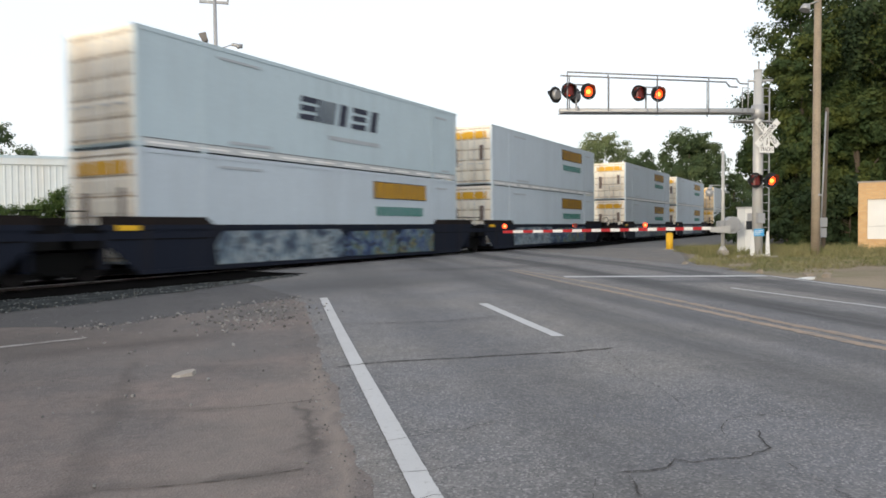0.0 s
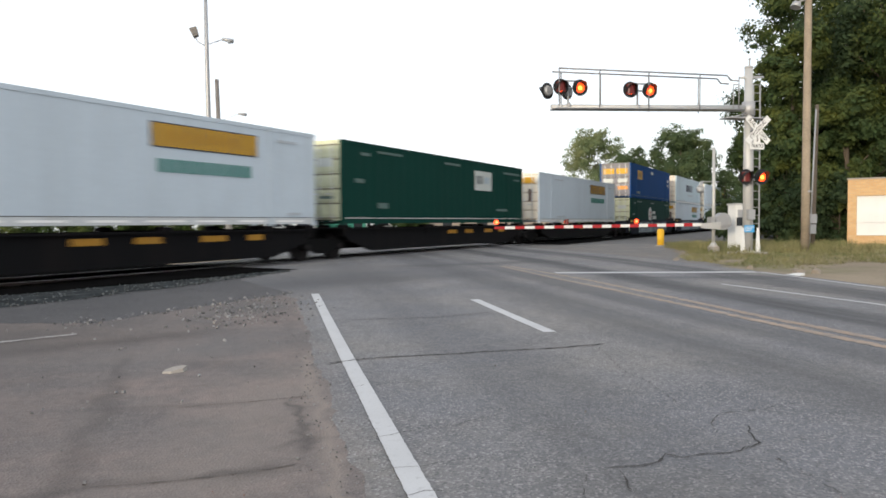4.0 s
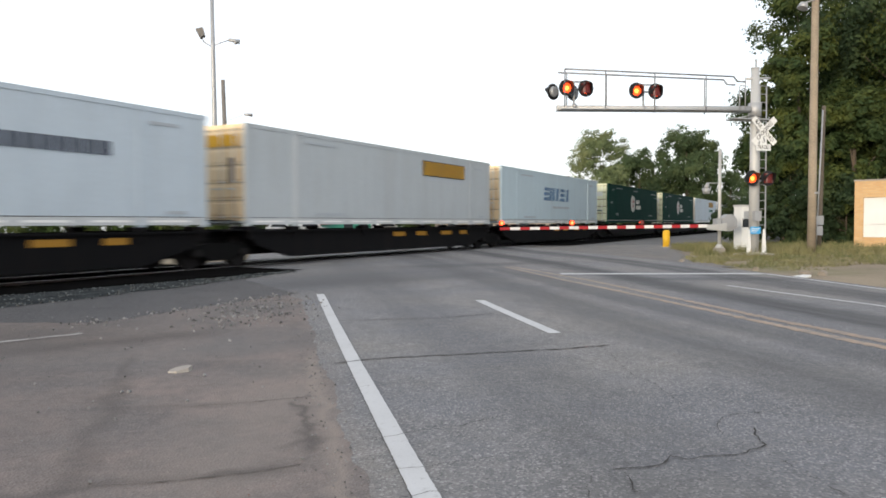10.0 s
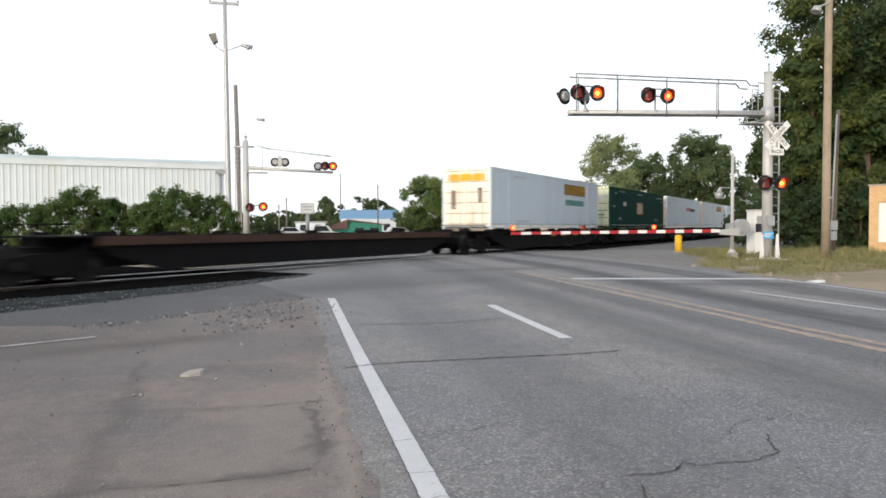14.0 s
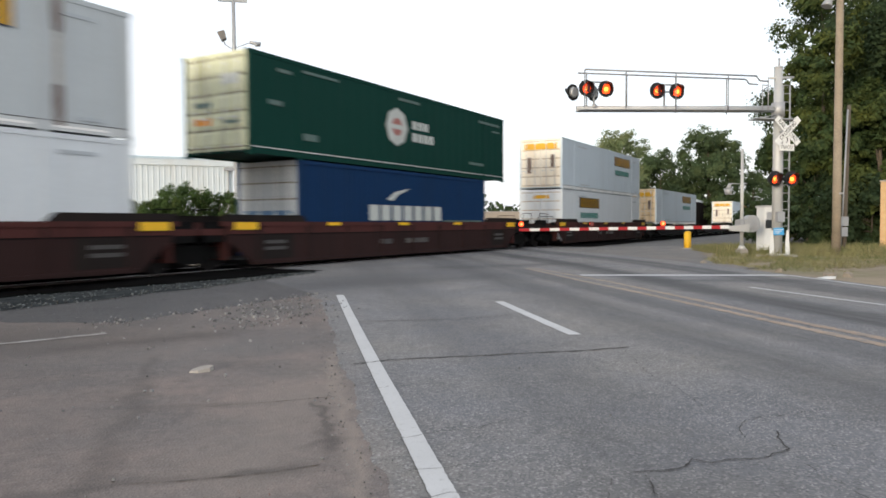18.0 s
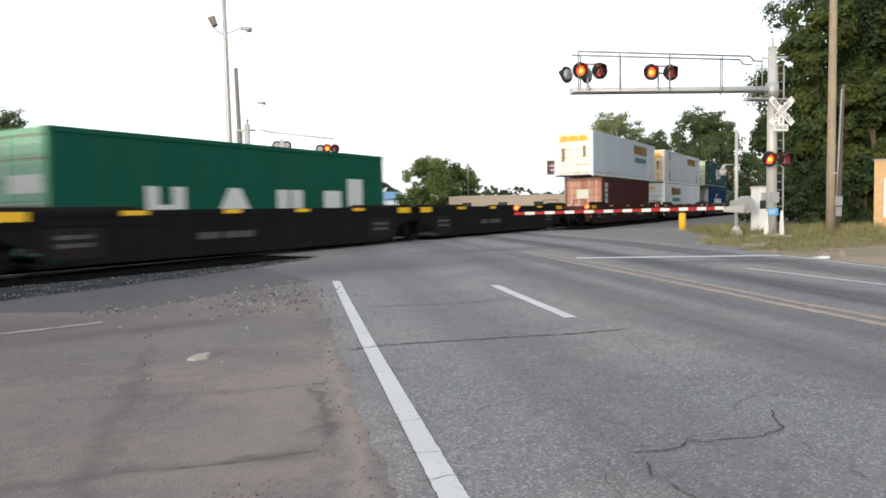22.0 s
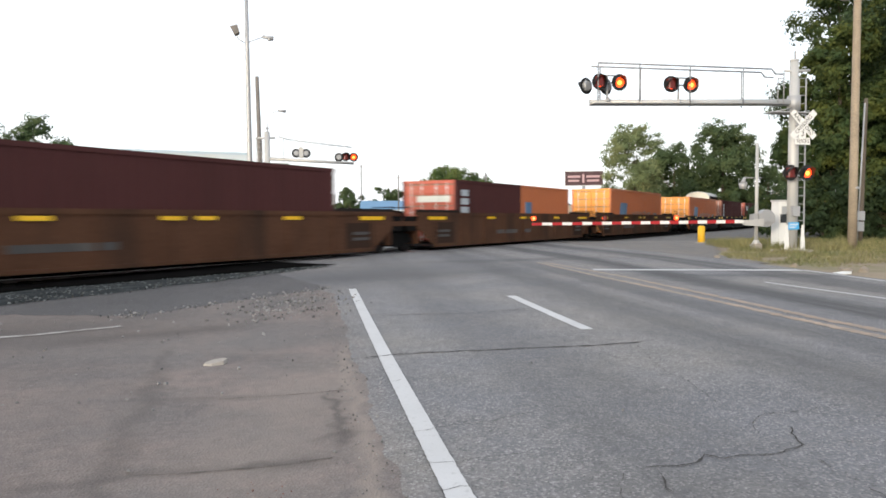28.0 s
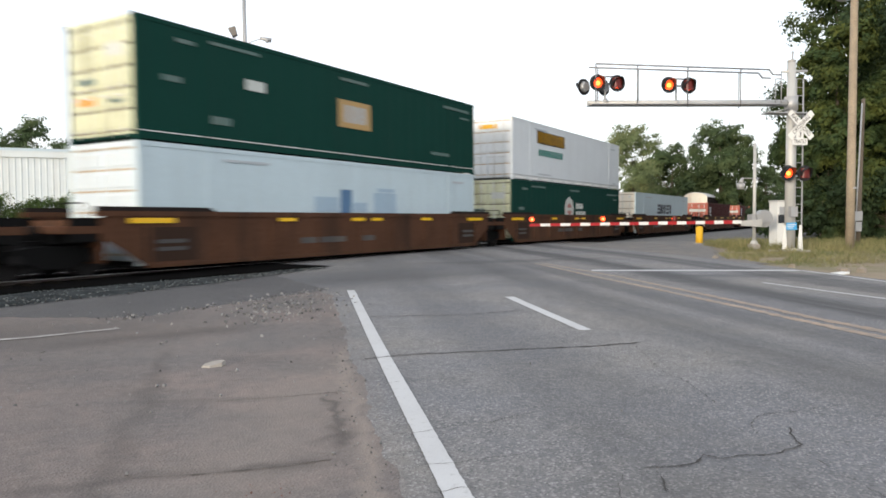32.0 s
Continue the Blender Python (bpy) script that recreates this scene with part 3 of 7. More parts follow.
bm = B()
for k in range(420):
    a, d = r3.uniform(0, 6.28), r3.random() ** 0.7
    x, y = -0.25 + 0.95 * d * math.cos(a) + r3.gauss(0, 0.22), 11.7 + 1.75 * d * math.sin(a) + r3.gauss(0, 0.35)
    y += 0.5 * (x + 0.2)
    stone_mesh(bm, (x, y, rise(y) + 0.012), r3.choice((0.008, 0.011, 0.014, 0.018, 0.024, 0.032)), r3)
for k in range(15):
    x, y = r3.uniform(-4.5, 0.4), 3.4 + 7.0 * r3.random()
    stone_mesh(bm, (x, y, rise(y) + 0.012), r3.choice((0.014, 0.018, 0.026)), r3, 0.5)
for k in range(320):
    y = r3.uniform(2.8, 9.5)
    x = 0.36 + r3.gauss(0, 0.10)
    stone_mesh(bm, (x, y, rise(y) + 0.008), r3.choice((0.005, 0.007, 0.010)), r3)
for k in range(190):
    x, y = r3.uniform(-5.0, 0.5), 3.0 + 10 * r3.random() ** 0.8
    stone_mesh(bm, (x, y, rise(y) + 0.008), r3.choice((0.004, 0.006, 0.008, 0.011, 0.016)), r3)
for k in range(25):
    x, y = r3.uniform(0.9, 6), r3.uniform(4, 16)
    stone_mesh(bm, (x, y, rise(y) + 0.018), r3.choice((0.006, 0.009, 0.014)), r3)
for k in range(150):
    f = r3.random()
    x = -2.9 + 3.3 * f + r3.gauss(0, 0.08)
    y = apron_low(x) + r3.gauss(0, 0.16)
    stone_mesh(bm, (x, y, rise(y) + 0.012), r3.choice((0.010, 0.014, 0.02, 0.03)), r3)
tagged(part("gravel", bm, M_STONE), "scattered loose gravel and broken asphalt crumbs", "gravel", kind="stuff")
bm = B()
out = [(-0.16, -0.02), (-0.11, 0.09), (0.02, 0.13), (0.15, 0.10), (0.17, 0.01), (0.09, -0.09), (-0.07, -0.10)]
lo, hi = [bm.verts.new((x, y, 0.0)) for x, y in out], [bm.verts.new((x * 0.92, y * 0.92, 0.035 + 0.015 * math.sin(9 * x))) for x, y in out]
for k in range(7):
    bm.faces.new((lo[k], lo[(k + 1) % 7], hi[(k + 1) % 7], hi[k]))
bm.faces.new(hi), bm.faces.new(lo[::-1])
grit = B()
for k in range(90):
    x, y = r3.gauss(-0.22, 0.13), r3.gauss(3.62, 0.14)
    stone_mesh(grit, (x, y, 0.004), r3.choice((0.002, 0.003, 0.004, 0.006)), r3)
tagged(part("brick_grit", grit, M_BRICKGRIT), "crushed red brick grit on the asphalt", "grit", kind="stuff")
slab = tagged(part("concrete_chunk", bm, M_CONC, bevel=0.006), "pale flat broken chunk of concrete on the asphalt", "rubble")
slab.matrix_basis = pose(-0.89, 7.24, 0.001, 0, 0, 20) @ Matrix.Diagonal((0.74, 0.8, 0.9, 1))


# ---------------------------------------------------------------- crossing signals
def words(text, size, m, material, parent, name="lettering"):
    cu = bpy.data.curves.new("text", "FONT")
    cu.body, cu.size, cu.align_x, cu.align_y, cu.extrude = text, size, "CENTER", "CENTER", 0.002
    cu.resolution_u = 2
    ob = bpy.data.objects.new("text", cu)
    scene.collection.objects.link(ob)
    bpy.context.view_layer.update()
    me = bpy.data.meshes.new_from_object(ob.evaluated_get(bpy.context.evaluated_depsgraph_get()))
    bpy.data.objects.remove(ob)
    me.transform(m)
    me.materials.clear()
    me.materials.append(material)
    o = new(name, me)
    o.parent = parent
    return o


flashers = []       # (shade, place in its thing, True for the first half of the beat)


def ring(bm, c, r_in, r_out, y0, y1, seg=24):
    """A flat ring in the x, z plane."""
    v = []
    for y in (y0, y1):
        for r in (r_in, r_out):
            v.append([bm.verts.new((c[0] + r * math.cos(6.28319 * k / seg), y, c[2] + r * math.sin(6.28319 * k / seg))) for k in range(seg)])
    for k in range(seg):
        j = (k + 1) % seg
        for a, b_ in ((0, 1), (1, 3), (3, 2), (2, 0)):
            bm.faces.new((v[a][k], v[a][j], v[b_][j], v[b_][k]))


def lamp(e, x, y, z, first, face=-1, lit=True):
    """A crossing lamp that looks along face * y: round black backboard, visor, housing, glowing bulb plate and the turning shade that makes it wink."""
    c = (x, y, z)
    bm = B()
    ring(bm, c, 0.175, 0.28, y + face * 0.02, y)
    body = part("lamp", bm, M_BLACK, e, "round black backboard of a crossing lamp" if face < 0 else "grey back of a crossing lamp")
    bm = tube(B(), (x, y - face * 0.002, z), (x, y - face * (0.24 if face < 0 else 0.11), z), 0.19, 0.15, seg=16)
    part("housing", bm, M_BLACK if face < 0 else M_GALV, body)
    bm = B()
    seg, n0, n1 = 20, [], []
    for k in range(seg + 1):
        a = radians(-35 + 250 * k / seg)
        n0.append(bm.verts.new((x + 0.185 * math.cos(a), y + face * 0.02, z + 0.185 * math.sin(a))))
        n1.append(bm.verts.new((x + 0.185 * math.cos(a), y + face * (0.16 + 0.15 * max(math.sin(a), -0.3)), z + 0.185 * math.sin(a))))
    for k in range(seg):
        bm.faces.new((n0[k], n0[k + 1], n1[k + 1], n1[k]))
    part("visor", bm, M_BLACK, body)
    if lit:
        part("bulb_plate", tube(B(), (x, y - face * 0.01, z), (x, y + face * 0.012, z), 0.165, seg=18), M_LAMP, body, "glowing red lamp lens")
        part("filament", tube(B(), (x, y, z - 0.01), (x, y + face * 0.03, z - 0.01), 0.075, seg=12), M_LAMP_CORE, body)
        bm = B()
        a0, prev = 0, None
        for k in range(13):
            a = math.pi * k / 12
            px_, py_ = 0.172 * math.cos(a), face * 0.172 * math.sin(a) * 0.8
            cur = (bm.verts.new((px_, py_, -0.172)), bm.verts.new((px_, py_, 0.172)))
            if prev:
                bm.faces.new((prev[0], cur[0], cur[1], prev[1])).smooth = True
            prev = cur
        sh = part("shade", bm, M_SHADE, body, "dark red turning shade")
        sh.matrix_basis = pose(x, y, z)
        flashers.append((sh, (x, y, z), first))
    return body


def rungs(bm, x0, x1, y, z0, z1, step=0.3, r=0.014):
    for x in (x0, x1):
        box(bm, x - 0.025, x + 0.025, y - 0.01, y + 0.01, z0, z1)
    z = z0 + 0.15
    while z < z1:
        tube(bm, (x0, y, z), (x1, y, z), r, seg=6)
        z += step


def crossing_signal():
    e = thing("crossing_signal", "silver cantilever crossing signal with red flashing lamps over the road", "crossing signal", m=pose(17.17, 23.3, 0.19))
    part("foundation", box(B(), -0.5, 0.5, -0.5, 0.5, -0.15, 0.06), M_CONC, e, bevel=0.02)
    bm = tube(B(), (0, 0, 0.05), (0, 0, 6.78), 0.18, 0.145, seg=24)
    tube(bm, (0, 0, 6.78), (0, 0, 6.84), 0.155, seg=24)
    tube(bm, (0, 0, 0.05), (0, 0, 0.10), 0.36, seg=20)
    part("mast", bm, M_ALU, e)
    bm = tube(B(), (0.03, 0, 6.84), (0.03, 0, 7.15), 0.03, seg=8)
    tube(bm, (0.03, 0, 7.1), (0.03, 0, 7.16), 0.05, 0.02, seg=8)
    part("finial", bm, M_GALV, e)
    for x in (-0.33, 0.30):
        bm = prism(B(), [(x - 0.10, 0.06), (x + 0.10, 0.06), (x + 0.04, 0.95), (x - 0.04, 0.95)], -0.20, -0.17)
        part("base_guard", bm, M_WHITE, e, "white tapered guard plate")
    # arm and its walkway rails
    bm = tube(B(), (-0.1, 0, 5.32), (-7.72, 0, 5.14), 0.12, 0.085, seg=14)
    part("cantilever_arm", bm, M_ALU, e)
    bm = B()
    box(bm, -7.65, -0.4, -0.30, 0.30, 5.30, 5.325, Matrix.Translation((0, 0, 0)))
    for v in bm.verts:
        v.co.z += -0.07 + 0.024 * (v.co.x + 0.4)
    part("walkway", bm, M_GALV, e)
    for yy in (-0.30, 0.30):
        bm = tube(B(), (-7.55, yy, 6.40), (-1.10, yy, 6.41), 0.027, seg=8)
        tube(bm, (-1.10, yy, 6.41), (-0.96, yy, 6.25), 0.027, seg=8)
        tube(bm, (-0.96, yy, 6.25), (-0.62, yy, 6.24), 0.027, seg=8)
        part("hand_rail", bm, M_RAILING, e)
        for x in (-7.55, -6.06, -4.2, -2.2):
            part("rail_post", tube(B(), (x + (0.32 if yy > 0 else 0), yy, 5.12), (x + (0.32 if yy > 0 else 0), yy, 6.40), 0.022, seg=6), M_RAILING, e)
    bm = tube(B(), (-0.85, -0.3, 5.25), (-0.85, -0.3, 6.1), 0.02, seg=6)
    tube(bm, (-0.62, -0.3, 5.25), (-0.62, -0.3, 6.4), 0.02, seg=6)
    tube(bm, (-0.85, -0.3, 6.1), (-0.62, -0.3, 6.1), 0.02, seg=6)
    part("gate_rail", bm, M_GALV, e)
    bm = box(B(), -1.0, 0.5, -0.30, 0.30, 4.92, 4.96)
    tube(bm, (-0.9, -0.28, 4.94), (-0.15, -0.1, 5.12), 0.02, seg=6)
    tube(bm, (-0.9, 0.28, 4.94), (-0.15, 0.1, 5.12), 0.02, seg=6)
    part("landing", bm, M_GALV, e)
    part("clamp", tube(B(), (0, 0, 5.05), (0, 0, 5.55), 0.225, seg=20), M_GALV, e)
    bm = tube(B(), (-0.35, 0, 6.42), (0.62, 0, 6.48), 0.045, seg=8)
    part("top_bracket", bm, M_ALU, e)
    bm = B()
    rungs(bm, 0.24, 0.52, 0.05, 0.35, 6.2)
    part("ladder", bm, M_GALV, e)
    # lamps on the arm, looking both ways
    for x, first in ((-7.45, True), (-6.75, False), (-4.86, True), (-4.12, False)):
        lamp(e, x, -0.20, 5.79, first)
    for x in (-7.76, -7.04):
        back = lamp(e, x, 0.22, 5.72, True, face=1, lit=False)
        back.matrix_basis = Matrix.Translation((x, 0.22, 5.72)) @ Matrix.Rotation(radians(24), 4, "Z") @ Matrix.Translation((-x, -0.22, -5.72))
    for x in (-7.1, -4.48):
        bm = tube(B(), (x, 0, 5.15), (x, 0, 6.05), 0.035, seg=8)
        tube(bm, (x - 0.4, 0, 6.05), (x + 0.4, 0, 6.05), 0.028, seg=8)
        tube(bm, (x - 0.36, 0, 5.80), (x + 0.36, 0, 5.80), 0.03, seg=8)
        tube(bm, (x, -0.05, 5.16), (x, -0.05, 5.30), 0.10, 0.06, seg=10)
        part("lamp_post", bm, M_GALV, e)
    # lamps, cross and plates on the mast
    for x, first in ((-0.40, True), (0.26, False)):
        lamp(e, x, -0.42, 2.79, first)
    part("lamp_crossarm", tube(B(), (-0.5, -0.26, 2.79), (0.42, -0.26, 2.79), 0.035, seg=8), M_BLACK, e)
    for turn, word in ((-45, "RAIL   ROAD"), (45, "CROSSING")):
        m = Matrix.Translation((0.13, -0.36 - (0.012 if turn > 0 else 0), 4.50)) @ Matrix.Rotation(radians(-turn), 4, "Y")
        bl = part("crossbuck_blade", box(B(), -0.64, 0.64, -0.004, 0.004, -0.115, 0.115, m), M_WHITE, e, "white blade with black lettering")
        words(word, 0.21, m @ Matrix.Translation((0, -0.008, 0)) @ Matrix.Rotation(radians(90), 4, "X") @ Matrix.Diagonal((0.86, 1, 1, 1)), M_SIGNBLACK, bl)
    pl = part("tracks_plate", box(B(), -0.20, 0.40, -0.368, -0.36, 3.79, 4.03), M_WHITE, e)
    words("TRACKS", 0.19, Matrix.Translation((0.10, -0.374, 3.91)) @ Matrix.Rotation(radians(90), 4, "X") @ Matrix.Diagonal((0.72, 1, 1, 1)), M_SIGNBLACK, pl)
    pn = part("number_plate", box(B(), -0.04, 0.24, -0.364, -0.356, 4.03, 4.29), M_WHITE, e)
    words("3", 0.26, Matrix.Translation((0.10, -0.37, 4.16)) @ Matrix.Rotation(radians(90), 4, "X"), M_SIGNBLACK, pn)
    part("sign_bracket", box(B(), -0.05, 0.25, -0.35, -0.10, 4.45, 4.50), M_GALV, e)
    pb = part("blue_plate", box(B(), -0.32, 0.10, -0.26, -0.25, 0.78, 1.04), M_BLUE_SIGN, e, "small blue notice plate")
    for k in range(3):
        part("print_bar", box(B(), -0.28, 0.06 - 0.06 * k, -0.264, -0.259, 0.96 - 0.06 * k, 0.985 - 0.06 * k), M_WHITE, pb)
    part("junction_box", box(B(), -0.2, 0.08, -0.33, -0.19, 1.25, 1.62), M_GALV, e, bevel=0.01)
    return e


crossing_signal()


def crossing_gate():
    e = thing("crossing_gate", "lowered crossing gate with red and white striped arm and red lamps", "crossing gate", m=pose(16.90, 25.0, 0.2))
    part("pedestal", box(B(), -0.16, 0.16, -0.16, 0.16, -0.1, 0.20), M_CONC, e, bevel=0.02)
    bm = tube(B(), (0, 0, 0.2), (0, 0, 4.05), 0.07, 0.055, seg=14)
    tube(bm, (0, 0, 0.2), (0, 0, 0.34), 0.17, 0.09, seg=14)
    part("mast", bm, M_ALU, e)
    part("mechanism_box", box(B(), -0.06, 0.30, -0.26, 0.14, 1.0, 1.36), M_GALV, e, bevel=0.03)
    part("side_box", box(B(), -0.28, -0.08, -0.24, 0.02, 1.02, 1.34), M_GALV, e, bevel=0.02)
    bm = tube(B(), (0.40, -0.1, 1.18), (0.40, 0.18, 1.18), 0.33, seg=24)
    box(bm, 0.0, 0.7, -0.14, -0.09, 1.0, 1.14)
    part("counterweight", bm, M_GALV, e, "round grey counterweight")
    bm = tube(B(), (0.05, 0, 2.72), (-0.52, 0, 2.72), 0.02, seg=6)
    tube(bm, (-0.52, 0, 2.72), (-0.62, -0.05, 2.52), 0.05, 0.10, seg=10)
    tube(bm, (-0.62, -0.05, 2.52), (-0.62, -0.05, 2.30), 0.16, 0.12, seg=12)
    tube(bm, (0.0, 0, 2.72), (0.22, 0, 2.72), 0.02, seg=6)
    part("bell", bm, M_GALV, e)
    part("arm_root", prism(B(), [(-0.75, 0.92), (0.1, 0.86), (0.1, 1.16), (-0.75, 1.10)], -0.34, -0.28), M_ALU, e)
    n, x0, x1 = 22, -0.75, -9.05
    for k in range(n):
        a, c = x0 + (x1 - x0) * k / n, x0 + (x1 - x0) * (k + 1) / n
        h = 0.064 - 0.016 * k / n
        part("arm_stripe", box(B(), c, a, -0.335, -0.295, 1.06 - h - 0.06 * k / n, 1.06 + h - 0.06 * k / n), M_WHITE if k % 2 == 0 else M_RED, e)
    for x, kind in ((-9.0, "steady"), (-6.32, True), (-3.52, False)):
        part("gate_lamp", box(B(), x - 0.07, x + 0.07, -0.36, -0.27, 1.14, 1.27), M_BLACK if kind != "steady" else M_RED, e)
        part("lamp_lens", tube(B(), (x, -0.40, 1.205), (x, -0.35, 1.205), 0.085, seg=14), M_LAMP, e, "glowing red lamp lens")
        part("filament", tube(B(), (x, -0.41, 1.205), (x, -0.398, 1.205), 0.05, seg=12), M_GATE_CORE, e)
        if kind != "steady":
            bm = B()
            prev = None
            for k in range(11):
                a = math.pi * k / 10
                cur = (bm.verts.new((0.085 * math.cos(a), -0.085 * math.sin(a), -0.085)), bm.verts.new((0.085 * math.cos(a), -0.085 * math.sin(a), 0.085)))
                if prev:
                    bm.faces.new((prev[0], cur[0], cur[1], prev[1]))
                prev = cur
            sh = part("shade", bm, M_SHADE, e, "dark red turning shade")
            sh.matrix_basis = pose(x, -0.38, 1.205)
            flashers.append((sh, (x, -0.38, 1.205), "gate" if kind else "gate_second"))
    return e


crossing_gate()


def far_signal():
    e = thing("crossing_signal", "far cantilever crossing signal seen from behind over the road", "crossing signal", m=pose(-2.35, 46.0, 0.2))
    part("mast", tube(B(), (0, 0, 0), (0, 0, 6.6), 0.20, 0.17, seg=18), M_ALU, e)
    bm = tube(B(), (0.02, 0, 6.6), (0.02, 0, 7.2), 0.04, 0.02, seg=8)
    tube(bm, (0.02, 0, 6.78), (0.02, 0, 6.86), 0.10, seg=8)
    part("finial", bm, M_GALV, e)
    part("cantilever_arm", tube(B(), (0.1, 0, 4.95), (5.3, 0, 4.72), 0.11, 0.08, seg=12), M_ALU, e)
    part("landing", box(B(), 0.1, 1.3, -0.3, 0.3, 4.62, 4.68), M_GALV, e)
    bm = B()
    rungs(bm, -0.62, -0.30, -0.05, 0.4, 6.2)
    part("ladder", bm, M_GALV, e)
    part("top_bracket", tube(B(), (-0.7, 0, 6.2), (0.5, 0, 6.24), 0.06, seg=8), M_ALU, e)
    for yy in (-0.28, 0.28):
        bm = tube(B(), (0.7, yy, 6.30), (1.4, yy, 6.12), 0.02, seg=6)
        tube(bm, (1.4, yy, 6.12), (5.2, yy, 5.72), 0.02, seg=6)
        part("hand_rail", bm, M_GALV, e)
    part("rail_post", tube(B(), (1.0, -0.28, 4.7), (1.0, -0.28, 6.2), 0.018, seg=6), M_GALV, e)
    for x in (1.75, 2.35):
        lamp(e, x, 0.1, 5.32, True, face=1, lit=False)
    part("lamp_plate", box(B(), 1.92, 2.18, -0.06, -0.02, 5.0, 5.68), M_ALU, e)
    lamp(e, 4.38, 0.1, 5.10, True, face=1, lit=False)
    lamp(e, 4.80, -0.1, 5.12, True)
    lamp(e, 5.28, -0.12, 5.10, False)
    lamp(e, 0.24, -0.30, 2.50, True)
    lamp(e, 1.02, -0.30, 2.55, False)
    part("lamp_crossarm", tube(B(), (0.0, -0.2, 2.62), (1.1, -0.2, 2.66), 0.03, seg=8), M_GALV, e)
    return e


far_signal()


# ---------------------------------------------------------------- cabinets, bollard, poles
def cabinet():
    e = thing("signal_cabinet", "white metal signal cabinet beside the crossing", "cabinet", m=pose(18.78, 26.2, 0.19, 0, 0, 0))
    part("body", box(B(), -0.22, 0.22, -0.26, 0.26, 0.06, 1.85), M_WHITE, e, bevel=0.02)
    part("plinth", box(B(), -0.25, 0.25, -0.30, 0.30, -0.1, 0.06), M_CONC, e)
    part("roof", box(B(), -0.25, 0.25, -0.30, 0.30, 1.85, 1.92), M_ALU, e, bevel=0.015)
    part("meter_window", box(B(), -0.19, 0.16, -0.29, -0.276, 1.0, 1.34), M_DARKGLASS, e)
    d = part("door", box(B(), -0.18, 0.18, -0.276, -0.262, 0.12, 1.78), M_WHITE, e)
    part("handle", box(B(), 0.11, 0.15, -0.305, -0.276, 0.85, 1.05), M_GALV, d)
    part("vent", box(B(), -0.14, 0.14, -0.284, -0.276, 1.3, 1.66), M_GALV, d)
    return e


cabinet()
e = thing("bollard", "yellow painted steel bollard at the crossing", "bollard", m=pose(18.7, 32.0, 0.19))
part("post", tube(tube(B(), (0, 0, -0.1), (0, 0, 0.78), 0.17, seg=18), (0, 0, 0.78), (0, 0, 0.84), 0.17, 0.10, seg=18), M_YELLOW, e)
part("footing", tube(B(), (0, 0, -0.1), (0, 0, 0.03), 0.28, seg=18), M_CONC, e)


def wooden_pole(x, y, h, r, label, lean=(0, 0), wood=M_WOOD):
    e = thing("utility_pole", label, "utility pole", "wooden poles", m=pose(x, y, 0.12))
    bm = B()
    n = 8
    for k in range(n):
        f0, f1 = k / n, (k + 1) / n
        tube(bm, (lean[0] * f0 * h, lean[1] * f0 * h, f0 * h), (lean[0] * f1 * h, lean[1] * f1 * h, f1 * h), r * (1 - 0.28 * f0), r * (1 - 0.28 * f1), seg=16, caps=k in (0, n - 1))
    bmesh.ops.remove_doubles(bm, verts=bm.verts, dist=0.002)
    part("shaft", bm, wood, e)
    return e


p1 = wooden_pole(20.2, 23.95, 13.0, 0.16, "tall weathered wooden utility pole in the grass", (0.004, 0))
bm = tube(B(), (-0.55, -0.1, 9.55), (0.0, -0.1, 9.75), 0.03, seg=8)
tube(bm, (-0.55, -0.1, 9.55), (-0.62, -0.1, 9.35), 0.14, 0.20, seg=12)
part("lamp_bracket", bm, M_GALV, p1, "grey street lamp bracket")
part("cross_arm", box(B(), -1.2, 1.2, -0.28, -0.18, 12.1, 12.25), M_WOOD, p1)
for x in (-1.05, 0.95):
    part("insulator", tube(B(), (x, -0.23, 12.25), (x, -0.23, 12.45), 0.05, 0.03, seg=10), M_GALV, p1)
part("tag", box(B(), -0.08, 0.08, -0.24, -0.225, 2.35, 2.42), M_GALV, p1)
p2 = wooden_pole(22.2, 25.9, 6.10, 0.10, "short leaning wooden service pole with meter boxes", (0.028, 0.0), M_DARKPOLE)
part("conduit", tube(B(), (-0.24, -0.12, 0.0), (0.02, -0.12, 5.9), 0.03, seg=8), M_GALV, p2, "grey conduit pipe")
for z, w in ((1.15, 0.34), (0.72, 0.28)):
    part("meter_box", box(B(), -0.22 - w / 2, -0.22 + w / 2, -0.32, -0.14, z, z + 0.38), M_GALV, p2, "pale grey meter box", bevel=0.01)


